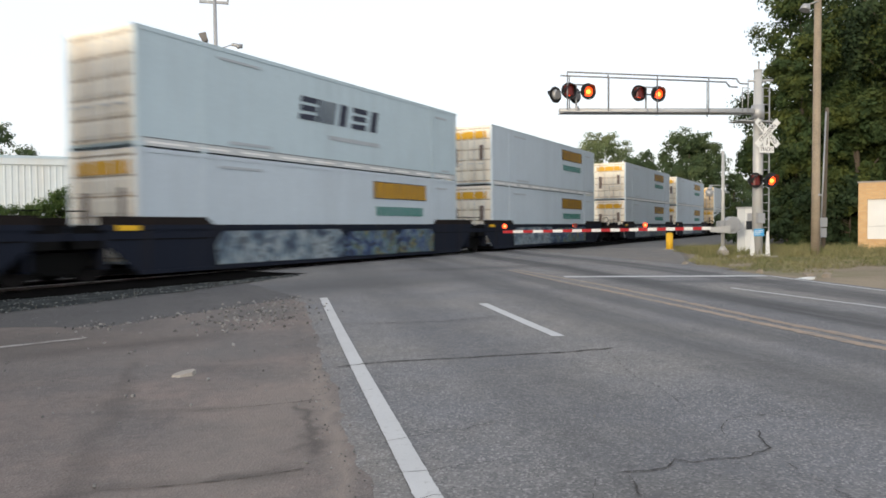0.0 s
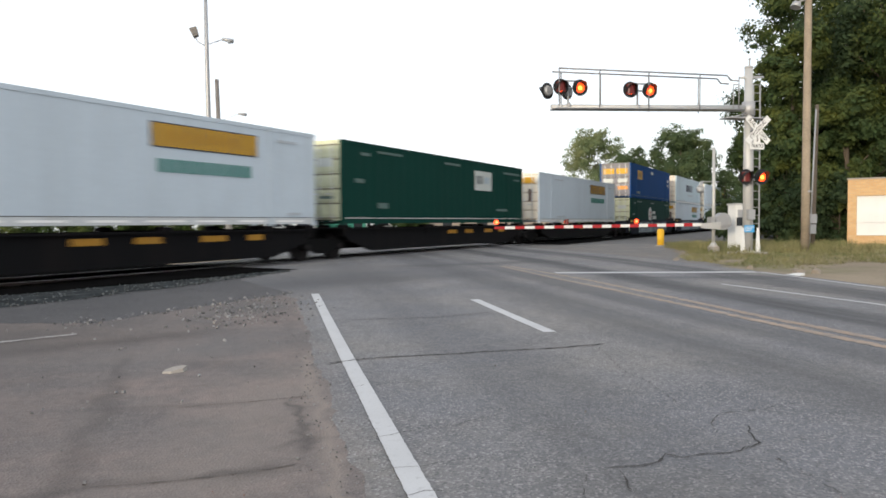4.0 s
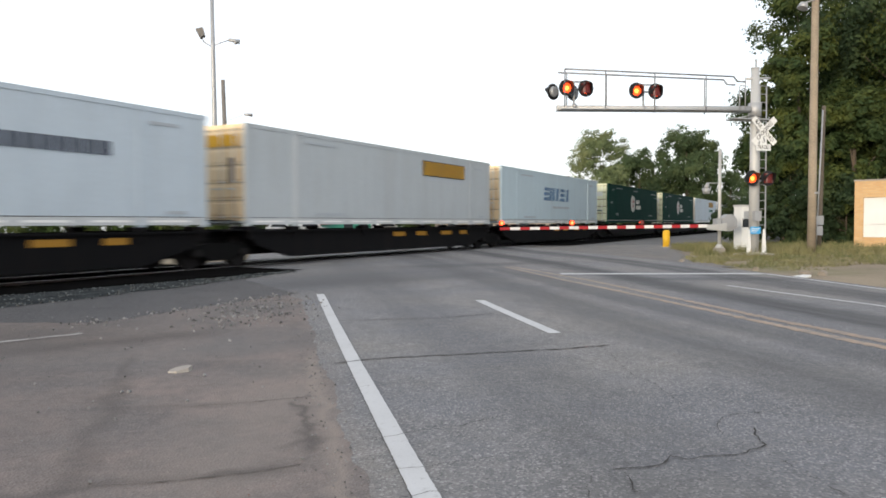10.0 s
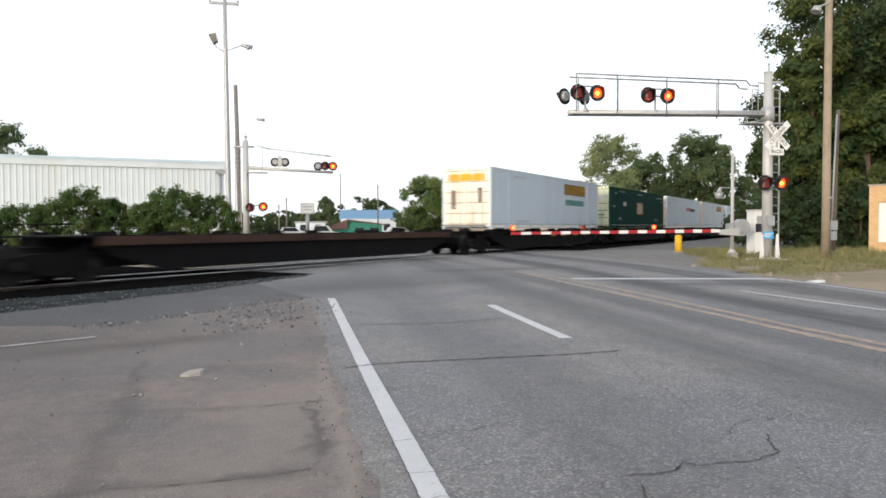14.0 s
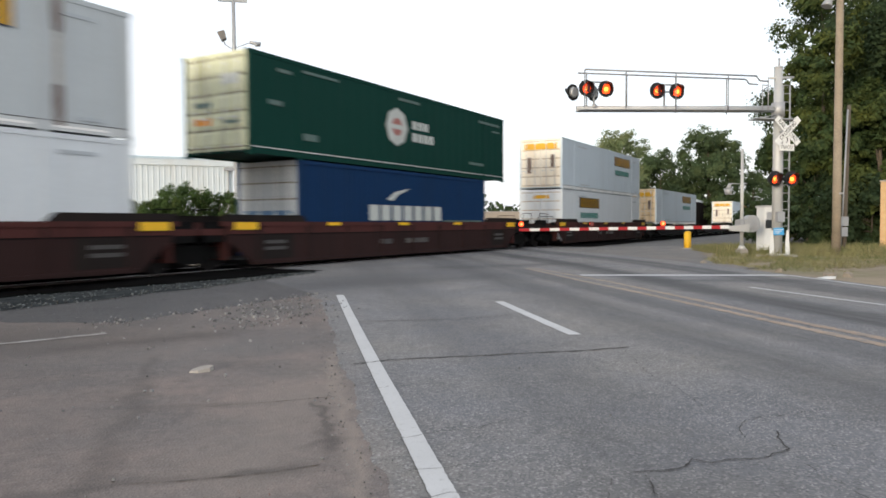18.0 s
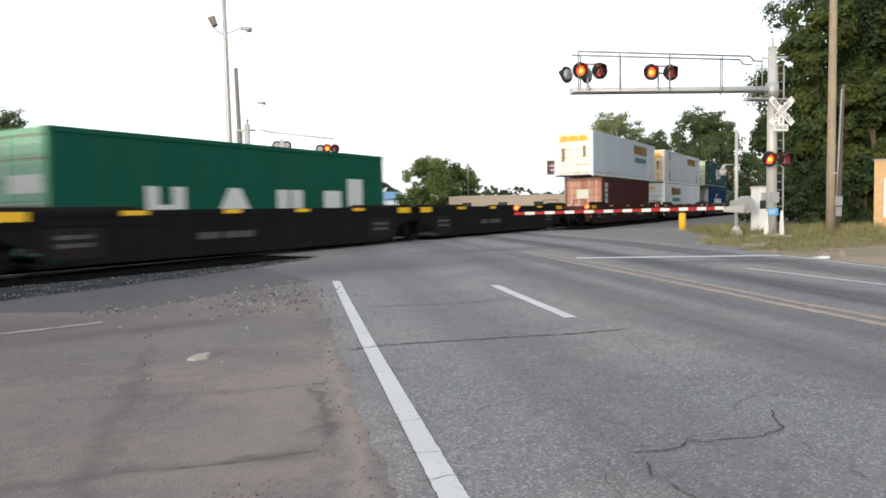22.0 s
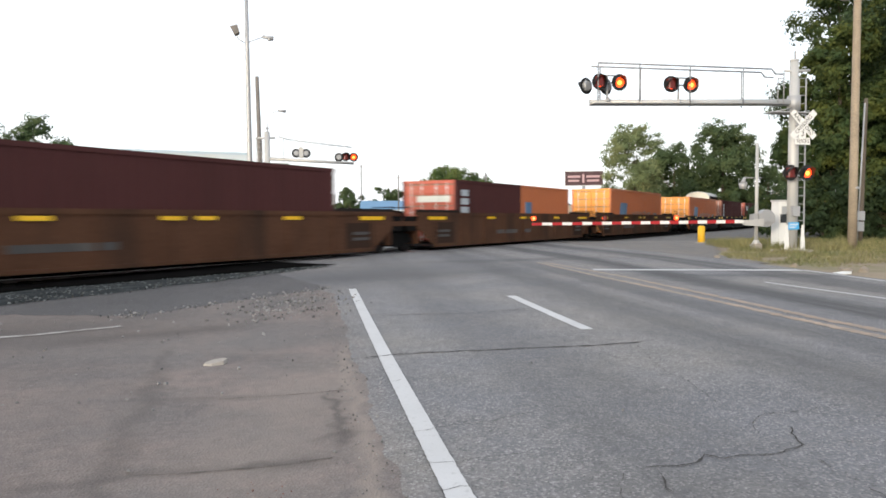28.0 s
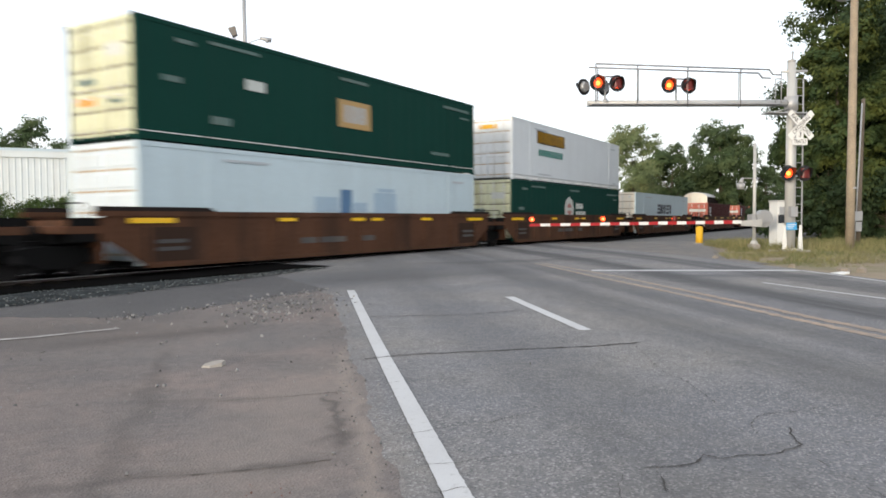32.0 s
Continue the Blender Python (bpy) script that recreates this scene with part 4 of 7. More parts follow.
def light_pole():
    e = thing("light_pole", "tall grey steel pole with floodlight and street lamp", "light pole", m=pose(-3.33, 45.9, 0.1))
    bm = B()
    for k in range(8):
        tube(bm, (0.018 * k, 0, 15.4 * k / 8), (0.018 * (k + 1), 0, 15.4 * (k + 1) / 8), 0.19 - 0.011 * k, 0.19 - 0.011 * (k + 1), seg=14, caps=k in (0, 7))
    for v in bm.verts:
        v.co.x -= 0.15
        v.co.x -= 0.016 * v.co.z - 0.12
    bmesh.ops.remove_doubles(bm, verts=bm.verts, dist=0.002)
    part("shaft", bm, M_GALV, e)
    part("cross_arm", box(B(), -1.02, 0.68, -0.06, 0.06, 14.85, 15.0), M_GALV, e)
    for x in (-0.98, 0.64):
        part("insulator", tube(B(), (x, 0, 15.0), (x, 0, 15.3), 0.05, 0.03, seg=8), M_GALV, e)
    bm = tube(B(), (-0.18, 0, 12.0), (-0.62, 0, 12.25), 0.03, seg=8)
    tube(bm, (-0.62, 0, 12.25), (-0.78, 0, 12.6), 0.03, seg=8)
    part("flood_bracket", bm, M_GALV, e)
    part("floodlight", prism(B(), [(-1.08, 12.95), (-0.82, 12.45), (-0.55, 12.62), (-0.66, 13.08)], -0.26, 0.26), M_OLDPOLE, e, "grey square floodlight")
    bm = tube(B(), (-0.15, 0, 12.05), (0.85, 0, 12.45), 0.028, seg=8)
    part("lamp_arm", bm, M_GALV, e)
    bm = tube(B(), (0.80, 0, 12.46), (1.45, 0, 12.36), 0.09, 0.14, seg=10)
    tube(bm, (1.2, 0, 12.36), (1.2, 0, 12.22), 0.13, 0.08, seg=10)
    part("lamp_head", bm, M_GALV, e)
    e2 = thing("light_pole", "slim grey steel pole with street lamp", "light pole", m=pose(-3.65, 59.9, 0.1))
    bm = tube(B(), (0.15, 0, 0), (-0.13, 0, 12.7), 0.20, 0.15, seg=12)
    part("shaft", bm, M_OLDPOLE, e2)
    bm = tube(B(), (-0.05, 0, 9.4), (1.5, 0, 10.05), 0.014, seg=6)
    part("lamp_arm", bm, M_GALV, e2)
    part("lamp_head", tube(B(), (1.45, 0, 10.05), (2.1, 0, 10.0), 0.08, 0.13, seg=10), M_GALV, e2)


light_pole()


# ---------------------------------------------------------------- plants
def leaves_py(centres, size, rr, name, material, parent, lean=None):
    """Many leaves at once, as one mesh."""
    r = np.random.RandomState(rr.randrange(10 ** 6))
    n = len(centres)
    c = np.asarray(centres)
    d = r.normal(size=(n, 3)) * 0.38
    if lean is not None:
        d += np.asarray(lean)
    d /= np.linalg.norm(d, axis=1)[:, None]
    t = r.normal(size=(n, 3))
    a = np.cross(d, t)
    a /= np.linalg.norm(a, axis=1)[:, None]
    b_ = np.cross(d, a)
    s = size * r.uniform(0.6, 1.25, size=(n, 1))
    v = np.stack([c + a * s, c + b_ * s * 0.55 + d * s * 0.15, c - a * s, c - b_ * s * 0.55 + d * s * 0.15], 1).reshape(-1, 3)
    me = bpy.data.meshes.new(name)
    me.from_pydata(v.tolist(), [], np.arange(4 * n).reshape(n, 4).tolist())
    me.materials.append(material)
    ob = new(name, me)
    ob.parent = parent
    ob["kind"] = "stuff"
    return ob


def tree(label, x, y, h, radius, crown_low, n_leaf, leaf_size, material, seed, trunk=0.28, clumps=60, gap=0.5, squash=1.0, z=0.1, category="tree", name="tree"):
    """A tapered trunk with limbs, and a crown of leaf clumps with an uneven outline."""
    rr = random.Random(seed)
    e = thing(name, label, category, m=pose(x, y, z))
    bm = tube(B(), (0, 0, -0.2), (0.1 * rr.uniform(-1, 1), 0, h * 0.45), trunk, trunk * 0.65, seg=10, caps=False)
    tube(bm, (0, 0, h * 0.44), (rr.uniform(-0.4, 0.4), rr.uniform(-0.4, 0.4), h * 0.85), trunk * 0.65, trunk * 0.2, seg=8, caps=False)
    boughs = []
    for k in range(max(16, clumps // 2)):
        f = (k + rr.random()) / max(16, clumps // 2)
        zz = crown_low + (h - crown_low) * f
        prof = (math.sin(math.pi * min(1, 0.12 + 0.80 * f)) ** 0.6) * radius
        a, d = rr.uniform(0, 6.283), prof * (rr.random() ** gap)
        boughs.append((Vector((d * math.cos(a), d * math.sin(a) * squash, zz)), radius * rr.uniform(0.24, 0.40)))
    for k in range(9):
        c = boughs[rr.randrange(len(boughs))][0]
        tube(bm, (0, 0, min(h * 0.5, max(0.8, c[2] * 0.6))), c, trunk * 0.3, trunk * 0.06, seg=6, caps=False)
    part("trunk", bm, M_BARK, e)
    sprays = []
    for c, r in boughs:
        out = Vector((c.x, c.y, 0.0)) / max(radius, 0.1)
        for j in range(8):
            q = Vector((rr.gauss(0, 1), rr.gauss(0, 1), rr.gauss(0.35, 1))) + out * 1.2
            q.normalize()
            sprays.append((c + q * r * rr.uniform(0.45, 0.95), r * rr.uniform(0.34, 0.60), q))
    pts, lean = [], []
    w = np.array([r for _, r, _ in sprays]) ** 2
    w = w / w.sum()
    for (c, r, q0), share in zip(sprays, w):
        for j in range(int(n_leaf * share)):
            q = Vector((rr.gauss(0, 1), rr.gauss(0, 1), rr.gauss(0, 1)))
            q.normalize()
            reach = r * (rr.random() ** 0.4 if rr.random() > 0.07 else rr.uniform(1.0, 1.5))
            p = c + Vector((q.x, q.y, q.z * 0.75)) * reach
            pts.append((p.x, p.y, max(0.05, p.z)))
            n_ = q * 0.8 + q0 * 0.5
            lean.append((n_.x, n_.y, n_.z + 0.30))
    leaves_py(pts, leaf_size, rr, "crown", material, e, lean)
    return e


# the dense wood behind the signals
for k, (x, y, h, r, m) in enumerate(((30.2, 36.8, 11.6, 2.8, M_LEAF), (36.2, 35.2, 18.5, 4.6, M_LEAF), (37.5, 35.5, 20.0, 5.2, M_LEAF_DARK), (43.5, 32.5, 20.0, 6.0, M_LEAF),
                                     (36.4, 43.6, 17.5, 4.5, M_LEAF), (47.0, 38.0, 22.0, 6.5, M_LEAF_DARK), (35.5, 31.5, 13.5, 3.6, M_LEAF), (41.0, 41.0, 20.0, 6.0, M_LEAF_DARK), (31.2, 33.8, 8.0, 2.5, M_LEAF))):
    tree("tall dense broadleaf tree in dark green leaf", x, y, h, r, 0.6, 40000, 0.135, m, 100 + k, trunk=0.22, clumps=150, gap=0.36)
# Added trees, unseen behind the wood, that keep skylight off the far containers.
for k, (x, y, h, r) in enumerate(((48.0, 51.0, 18.0, 4.6), (54.5, 58.5, 18.0, 5.0), (61.5, 67.5, 17.0, 5.0))):
    tree("tall dense broadleaf tree in dark green leaf", x, y, h, r, 0.6, 14000, 0.22, M_LEAF_DARK, 130 + k, trunk=0.3, clumps=90, gap=0.42)
tree("airy pale green tree beyond the track", 34.5, 72.2, 10.5, 3.6, 0.8, 24000, 0.13, M_LEAF_PALE, 31, trunk=0.12, clumps=120, gap=0.55)
tree("broad dark green tree beyond the track", 57.7, 93.2, 13.4, 4.7, 0.8, 34000, 0.21, M_LEAF_FAR, 32, clumps=190, gap=0.42)
tree("round dark green tree beyond the track", 52.6, 97.5, 10.4, 5.2, 0.4, 26000, 0.21, M_LEAF_FAR, 33, clumps=150, gap=0.5)
tree("dark green tree beyond the track", 66.0, 95.0, 8.0, 3.8, 0.3, 12000, 0.20, M_LEAF_FAR, 34, clumps=90, gap=0.5)
tree("dark tree behind the white warehouse", -25.5, 76.0, 10.6, 3.4, 3.0, 12000, 0.15, M_LEAF_FAR, 35, clumps=80, gap=0.5)
tree("dark tree behind the white warehouse", -31.0, 78.0, 10.3, 3.8, 3.0, 12000, 0.15, M_LEAF_FAR, 36, clumps=80, gap=0.5)
tree("bright green roadside tree in the distance", 18.6, 96.5, 7.5, 3.9, 0.5, 18000, 0.18, M_LEAF_BRIGHT, 37, clumps=110, gap=0.5)
tree("bright green roadside tree in the distance", 22.6, 99.0, 6.8, 3.6, 0.5, 14000, 0.18, M_LEAF_BRIGHT, 38, clumps=100, gap=0.5)
for k, (x, y, h, r) in enumerate(((-10.7, 33.2, 2.1, 1.3), (-8.55, 33.7, 2.85, 1.25), (-7.6, 34.2, 2.45, 0.9), (-4.9, 34.4, 2.9, 1.35), (-3.45, 34.8, 2.7, 1.15), (-5.8, 34.0, 2.35, 0.9), (-12.8, 32.4, 2.2, 1.4), (-15.2, 32.0, 2.4, 1.5))):
    tree("rounded leafy green bush beside the track", x, y, h, r, 0.2, 17000, 0.055, M_BUSH, 60 + k, trunk=0.06, clumps=120, gap=0.34, category="bush", name="bush")

for k, (x, y, h, r) in enumerate(((27.4, 34.6, 2.6, 1.7), (30.0, 33.0, 3.4, 2.0), (32.6, 32.0, 3.0, 2.0), (29.0, 36.0, 4.6, 2.2), (35.5, 29.8, 4.2, 2.3), (38.5, 28.0, 4.0, 2.2), (26.4, 37.0, 2.2, 1.5))):
    tree("tangled dark undergrowth at the edge of the wood", x, y, h, r, 0.2, 5200, 0.13, M_LEAF_DARK, 160 + k, trunk=0.06, clumps=50, gap=0.4, category="bush", name="undergrowth_bush")

for k, (x, y, h, r) in enumerate(((9.2, 160.0, 7.9, 3.1), (15.8, 149.0, 7.2, 3.2), (19.5, 152.0, 6.4, 3.0))):
    tree("round dark tree far along the road", x, y, h, r, 0.5, 6500, 0.22, M_LEAF_FAR, 180 + k, clumps=50, gap=0.42)
# far tree line
rr = random.Random(5)
pts = []
for k in range(260):
    a = radians(rr.uniform(-32, 66))
    d = rr.uniform(190, 330)
    hh, ww = rr.uniform(3.5, 7.5), rr.uniform(4, 8)
    for j in range(170):
        q = Vector((rr.gauss(0, 1), rr.gauss(0, 1), rr.gauss(0, 1)))
        q.normalize()
        pts.append((d * math.sin(a) + q.x * ww, d * math.cos(a) + q.y * ww, max(0.2, hh * 0.5 + q.z * hh * 0.5)))
e = thing("distant_trees", "low dark line of distant trees", "trees", kind="stuff")
leaves_py(pts, 0.85, rr, "crowns", M_LEAF_DARK, e)

# grass on the verge
bm_v, bm_f = [], []
rr = random.Random(9)
k = 0
while k < 44000:
    x, y = rr.uniform(12.7, 33), rr.uniform(16.2, 36)
    edge = verge_edge(y) + abs(rr.gauss(0, 0.25))
    if x < edge or y < 16.6 + max(0, x - 14) * 0.10 + 0.6 * wob(x, 0.8, 5) or (x > 26 and y < 28) or noise.noise(Vector((x * 0.45, y * 0.45, 0))) < -0.16:
        continue
    k += 1
    h = rr.uniform(0.04, 0.19) * (1.4 if y > 24 else 1.0) * (0.5 + 0.9 * max(0.1, noise.noise(Vector((x * 0.9, y * 0.9, 4))) + 0.5))
    a, w = rr.uniform(0, 6.283), rr.uniform(0.005, 0.013)
    z = rise(y) - 0.05
    lx, ly = rr.gauss(0, 0.12), rr.gauss(0, 0.12)
    i = len(bm_v)
    bm_v += [(x - w * math.cos(a), y - w * math.sin(a), z), (x + w * math.cos(a), y + w * math.sin(a), z), (x + lx, y + ly, z + h)]
    bm_f.append((i, i + 1, i + 2))
# taller weeds in clumps round the mast, the poles and the shop
for k in range(150):
    if k % 3:
        cx, cy = rr.uniform(17.5, 27.0), rr.uniform(23.0, 31.0)
    else:
        px_, py_ = rr.choice(((17.2, 23.6), (18.8, 25.6), (20.2, 23.9), (22.2, 25.9), (25.6, 27.6), (16.9, 25.2)))
        cx, cy = px_ + rr.gauss(0, 0.5), py_ + rr.gauss(0, 0.5)
    if cx < verge_edge(cy) + 0.3 or (cx > 25.8 and cy < 28.6):
        continue
    tall = rr.uniform(0.18, 0.5)
    for j in range(70):
        x, y = cx + rr.gauss(0, 0.20), cy + rr.gauss(0, 0.20)
        a, w, h = rr.uniform(0, 6.283), rr.uniform(0.006, 0.014), tall * rr.uniform(0.5, 1.1)
        z, i = rise(y) - 0.05, len(bm_v)
        lx, ly = rr.gauss(0, 0.14), rr.gauss(0, 0.14)
        bm_v += [(x - w * math.cos(a), y - w * math.sin(a), z), (x + w * math.cos(a), y + w * math.sin(a), z), (x + lx, y + ly, z + h)]
        bm_f.append((i, i + 1, i + 2))
me = bpy.data.meshes.new("grass")
me.from_pydata(bm_v, [], bm_f)
me.materials.append(M_GRASS)
tagged(new("grass", me), "dry yellow-green roadside grass", "grass", kind="stuff")
bm = B()
paper = [(-0.28, -0.10), (0.05, -0.16), (0.30, -0.05), (0.22, 0.14), (-0.18, 0.13)]
top = [bm.verts.new((x, y, 0.03 + 0.03 * math.sin(7 * x + 5 * y))) for x, y in paper]
bot = [bm.verts.new((x, y, 0.0)) for x, y in paper]
bm.faces.new(top), bm.faces.new(bot[::-1])
for k in range(5):
    bm.faces.new((bot[k], bot[(k + 1) % 5], top[(k + 1) % 5], top[k]))
lit_ = tagged(part("litter", bm, M_WHITE), "crumpled white paper litter on the kerb", "litter")
lit_.matrix_basis = pose(12.3, 14.98, rise(15) - 0.035)
for k, (x, y, r) in enumerate(((12.7, 15.3, 0.16), (13.0, 15.45, 0.12), (13.25, 15.3, 0.18), (12.6, 17.0, 0.14), (12.5, 20.5, 0.13))):
    bm = B()
    stone_mesh(bm, (0, 0, 0), r, random.Random(k), 0.45)
    st = tagged(part("rubble_stone", bm, M_RUBBLE), "dusty lump of broken concrete on the verge", "rubble", "rubble on the verge")
    st.matrix_basis = pose(x, y, rise(y) - 0.02 + r * 0.2)


# ---------------------------------------------------------------- buildings
def warehouse():
    w = Vector((-14.88, -3.12, 0)).normalized()
    turn = math.degrees(math.atan2(w.y, w.x))
    e = thing("warehouse", "long white ribbed metal warehouse with pale blue eave", "warehouse", m=pose(-4.75, 59.8, 0.1, 0, 0, turn))
    L, top = 46.0, 6.0
    bm = B()
    prev, x = None, 0.0
    while x < L:
        for dx, d in ((0, 0), (0.20, 0), (0.23, 0.03), (0.31, 0.03), (0.34, 0)):
            cur = (bm.verts.new((x + dx, d, 0)), bm.verts.new((x + dx, d, top)))
            if prev:
                bm.faces.new((prev[0], cur[0], cur[1], prev[1]))
            prev = cur
        x += 0.40
    part("ribbed_wall", bm, M_PANEL, e)
    part("end_wall", box(B(), -0.05, 0.05, -18, 0.05, 0, top), M_PANEL, e)
    part("eave", prism(B(), [(-0.3, top - 0.02), (L, top - 0.02), (L, top + 0.44), (-0.3, top + 0.44)], -0.5, 0.16), M_PANEL, e, "pale eave band")
    part("roof_edge", box(B(), -0.32, L, -0.5, 0.20, top + 0.443, top + 0.62), M_ROOFBLUE, e, "pale blue roof edge")
    bm = B()
    v = [bm.verts.new(p) for p in ((-0.3, 0.16, top + 0.63), (L, 0.16, top + 0.63), (L, -9, top + 0.9), (-0.3, -9, top + 0.9), (L, -18, top + 0.4), (-0.3, -18, top + 0.4))]
    bm.faces.new((v[0], v[1], v[2], v[3])), bm.faces.new((v[3], v[2], v[4], v[5]))
    part("roof", bm, M_ROOFBLUE, e)
    part("downpipe", tube(B(), (0.35, 0.14, 0), (0.35, 0.14, top), 0.06, seg=8), M_ALU, e)
    part("gutter_outlet", box(B(), -0.25, 0.65, 0.10, 0.35, top - 0.35, top - 0.1), M_GALV, e)


warehouse()


def brick_mat():
    m = bpy.data.materials.new("tan_brickwork")
    m.use_nodes = True
    nt, b = m.node_tree, m.node_tree.nodes["Principled BSDF"]
    co = nt.nodes.new("ShaderNodeTexCoord")
    mp = nt.nodes.new("ShaderNodeMapping")
    mp.inputs["Rotation"].default_value = (radians(90), 0, 0)
    br = nt.nodes.new("ShaderNodeTexBrick")
    br.inputs["Scale"].default_value = 1.0
    br.inputs["Brick Width"].default_value, br.inputs["Row Height"].default_value, br.inputs["Mortar Size"].default_value = 0.21, 0.075, 0.008
    br.inputs["Color1"].default_value, br.inputs["Color2"].default_value, br.inputs["Mortar"].default_value = (0.56, 0.36, 0.17, 1), (0.50, 0.30, 0.13, 1), (0.42, 0.33, 0.22, 1)
    nt.links.new(co.outputs["Object"], mp.inputs["Vector"])
    nt.links.new(mp.outputs[0], br.inputs["Vector"])
    nt.links.new(br.outputs["Color"], b.inputs["Base Color"])
    b.inputs["Roughness"].default_value = 0.9
    return m


M_BRICKWORK = brick_mat()
e = thing("brick_shop", "small tan brick building with white boarded front", "building", m=pose(26.35, 28.5, 0.15, 0, 0, -53))
Wd, Ht = 9.0, 3.12
bm = B()
for x0, x1, z0, z1 in ((0, 0.36, 0, Ht), (0.36, Wd, 2.36, Ht), (1.1, 2.2, 0, 0.52), (Wd - 0.4, Wd, 0, 2.36)):
    box(bm, x0, x1, 0, 0.3, z0, z1)
part("front_wall", bm, M_BRICKWORK, e)
bm = box(B(), 0, 0.3, 0.3, 9, 0, Ht)
box(bm, Wd - 0.3, Wd, 0.3, 9, 0, Ht)
box(bm, 0.3, Wd - 0.3, 8.7, 9, 0, Ht)
part("side_wall", bm, M_BRICKWORK, e)
part("roof", box(B(), 0.1, Wd - 0.1, 0.1, 8.9, Ht - 0.25, Ht - 0.1), M_BROWNROOF, e)
part("coping", box(B(), -0.04, Wd + 0.04, -0.04, 0.34, Ht, Ht + 0.07), M_CONC, e)
part("boarded_window", box(B(), 0.365, 2.25, 0.10, 0.14, 0.53, 2.355), M_WHITE, e, "white boarded window")
part("sill", box(B(), 0.365, 1.09, -0.03, 0.2, 0.46, 0.52), M_BRICKWORK, e)
part("panel_base", box(B(), 0.365, 1.09, 0.01, 0.2, 0.0, 0.46), M_BRICKWORK, e)
part("door", box(B(), 2.30, 3.3, 0.08, 0.12, 0.0, 1.95), M_WHITE, e, "white door")
part("door_header", box(B(), 2.26, 3.4, 0.10, 0.14, 1.96, 2.355), M_WHITE, e)
part("boarded_window", box(B(), 3.42, Wd - 0.41, 0.10, 0.14, 0.02, 2.355), M_WHITE, e, "white boarded window")
for k in range(2):
    part("board_joint", box(B(), 0.4 + 0.3 * k, 2.2, 0.085, 0.10, 1.1 + 0.03 * k, 1.112 + 0.03 * k), M_GALV, e)


def plain_house(name, label, x, y, turn, w, d, h, wall, roof, roof_h, windows=0, awning=None):
    e = thing(name, label, "building", m=pose(x, y, 0.1, 0, 0, turn))
    part("wall", box(B(), 0, w, 0, d, 0, h), wall, e)
    part("roof", prism(B(), [(0, 0), (d, 0), (d / 2, roof_h)], -0.3, w + 0.3, Matrix(((0, 1, 0, 0), (1, 0, 0, 0), (0, 0, 1, h + 0.002), (0, 0, 0, 1)))), roof, e)
    for k in range(windows):
        xx = w * (k + 0.5) / windows
        part("window", box(B(), xx - 0.6, xx + 0.6, -0.04, 0.02, 0.9, 2.1), M_DARKGLASS, e)
    if awning:
        part("awning", prism(B(), [(-1.5, h - 0.7), (0.0, h - 0.1), (0.0, h - 0.25), (-1.5, h - 0.85)], 0, w, Matrix(((0, 1, 0, 0), (1, 0, 0, 0), (0, 0, 1, 0), (0, 0, 0, 1)))), awning, e)
    return e


plain_house("store", "low store with broad blue roof", 9.6, 129.5, -6, 9.8, 9.0, 3.0, M_PANEL, M_BLUEROOF, 1.7, 3)
e = thing("store", "low green-gabled store with maroon roof", "building", m=pose(6.1, 108, 0.1, 0, 0, -6))
part("wall", prism(B(), [(0.2, 0), (8.0, 0), (8.0, 1.75), (3.0, 2.42), (0.2, 1.45)], 0, 7.0), M_GREENROOF, e)
part("roof", prism(B(), [(-0.4, 1.40), (2.95, 2.66), (8.5, 1.92), (8.5, 1.78), (2.95, 2.46), (-0.4, 1.22)], -0.5, 7.3), M_BROWNROOF, e)
part("roof_slope", prism(B(), [(-0.4, 1.24), (2.9, 2.50), (2.9, 1.30), (0.3, 1.10)], -0.45, -0.30), M_BROWNROOF, e)
for x in (4.0, 6.2):
    part("window", box(B(), x, x + 1.3, -0.04, 0.02, 0.5, 1.4), M_DARKGLASS, e)


def parked_car(x, y, turn, label, high=1.45):
    c = thing("car", label, "car", "parked cars", m=pose(x, y, 0.08, 0, 0, turn))
    part("body", prism(B(), [(0, 0.25), (4.5, 0.25), (4.5, 0.75), (3.4, 0.88), (0.1, 0.92)], -0.85, 0.85), M_WHITE, c, bevel=0.06)
    cab = part("cabin", prism(B(), [(0.4, 0.90), (3.4, 0.88), (2.6, high), (0.8, high)], -0.72, 0.72), M_WHITE, c, bevel=0.05)
    for sgn in (-1, 1):
        part("side_window", prism(B(), [(0.75, 0.95), (3.05, 0.94), (2.5, high - 0.08), (0.95, high - 0.08)], *sorted((sgn * 0.715, sgn * 0.73))), M_DARKGLASS, cab)
        for xx in (0.85, 3.6):
            part("wheel", tube(B(), (xx, sgn * 0.65, 0.31), (xx, sgn * 0.87, 0.31), 0.31, seg=16), M_BLACK, c)


for x, y, turn, h in ((-1.2, 103, 4, 1.5), (3.2, 104, -8, 1.75), (13.6, 101, 12, 1.5), (17.6, 102, -4, 1.6)):
    parked_car(x, y, turn, "white car parked at the distant stores", h)
plain_house("tan_building", "long low tan flat building", 20.4, 92.0, -17, 18.5, 6.0, 2.9, M_TAN, M_TAN, 0.15, 4)
plain_house("grey_building", "low grey building far along the road", 2.0, 150, -3, 6, 6.0, 2.4, M_PANEL, M_CONC, 0.4, 2)


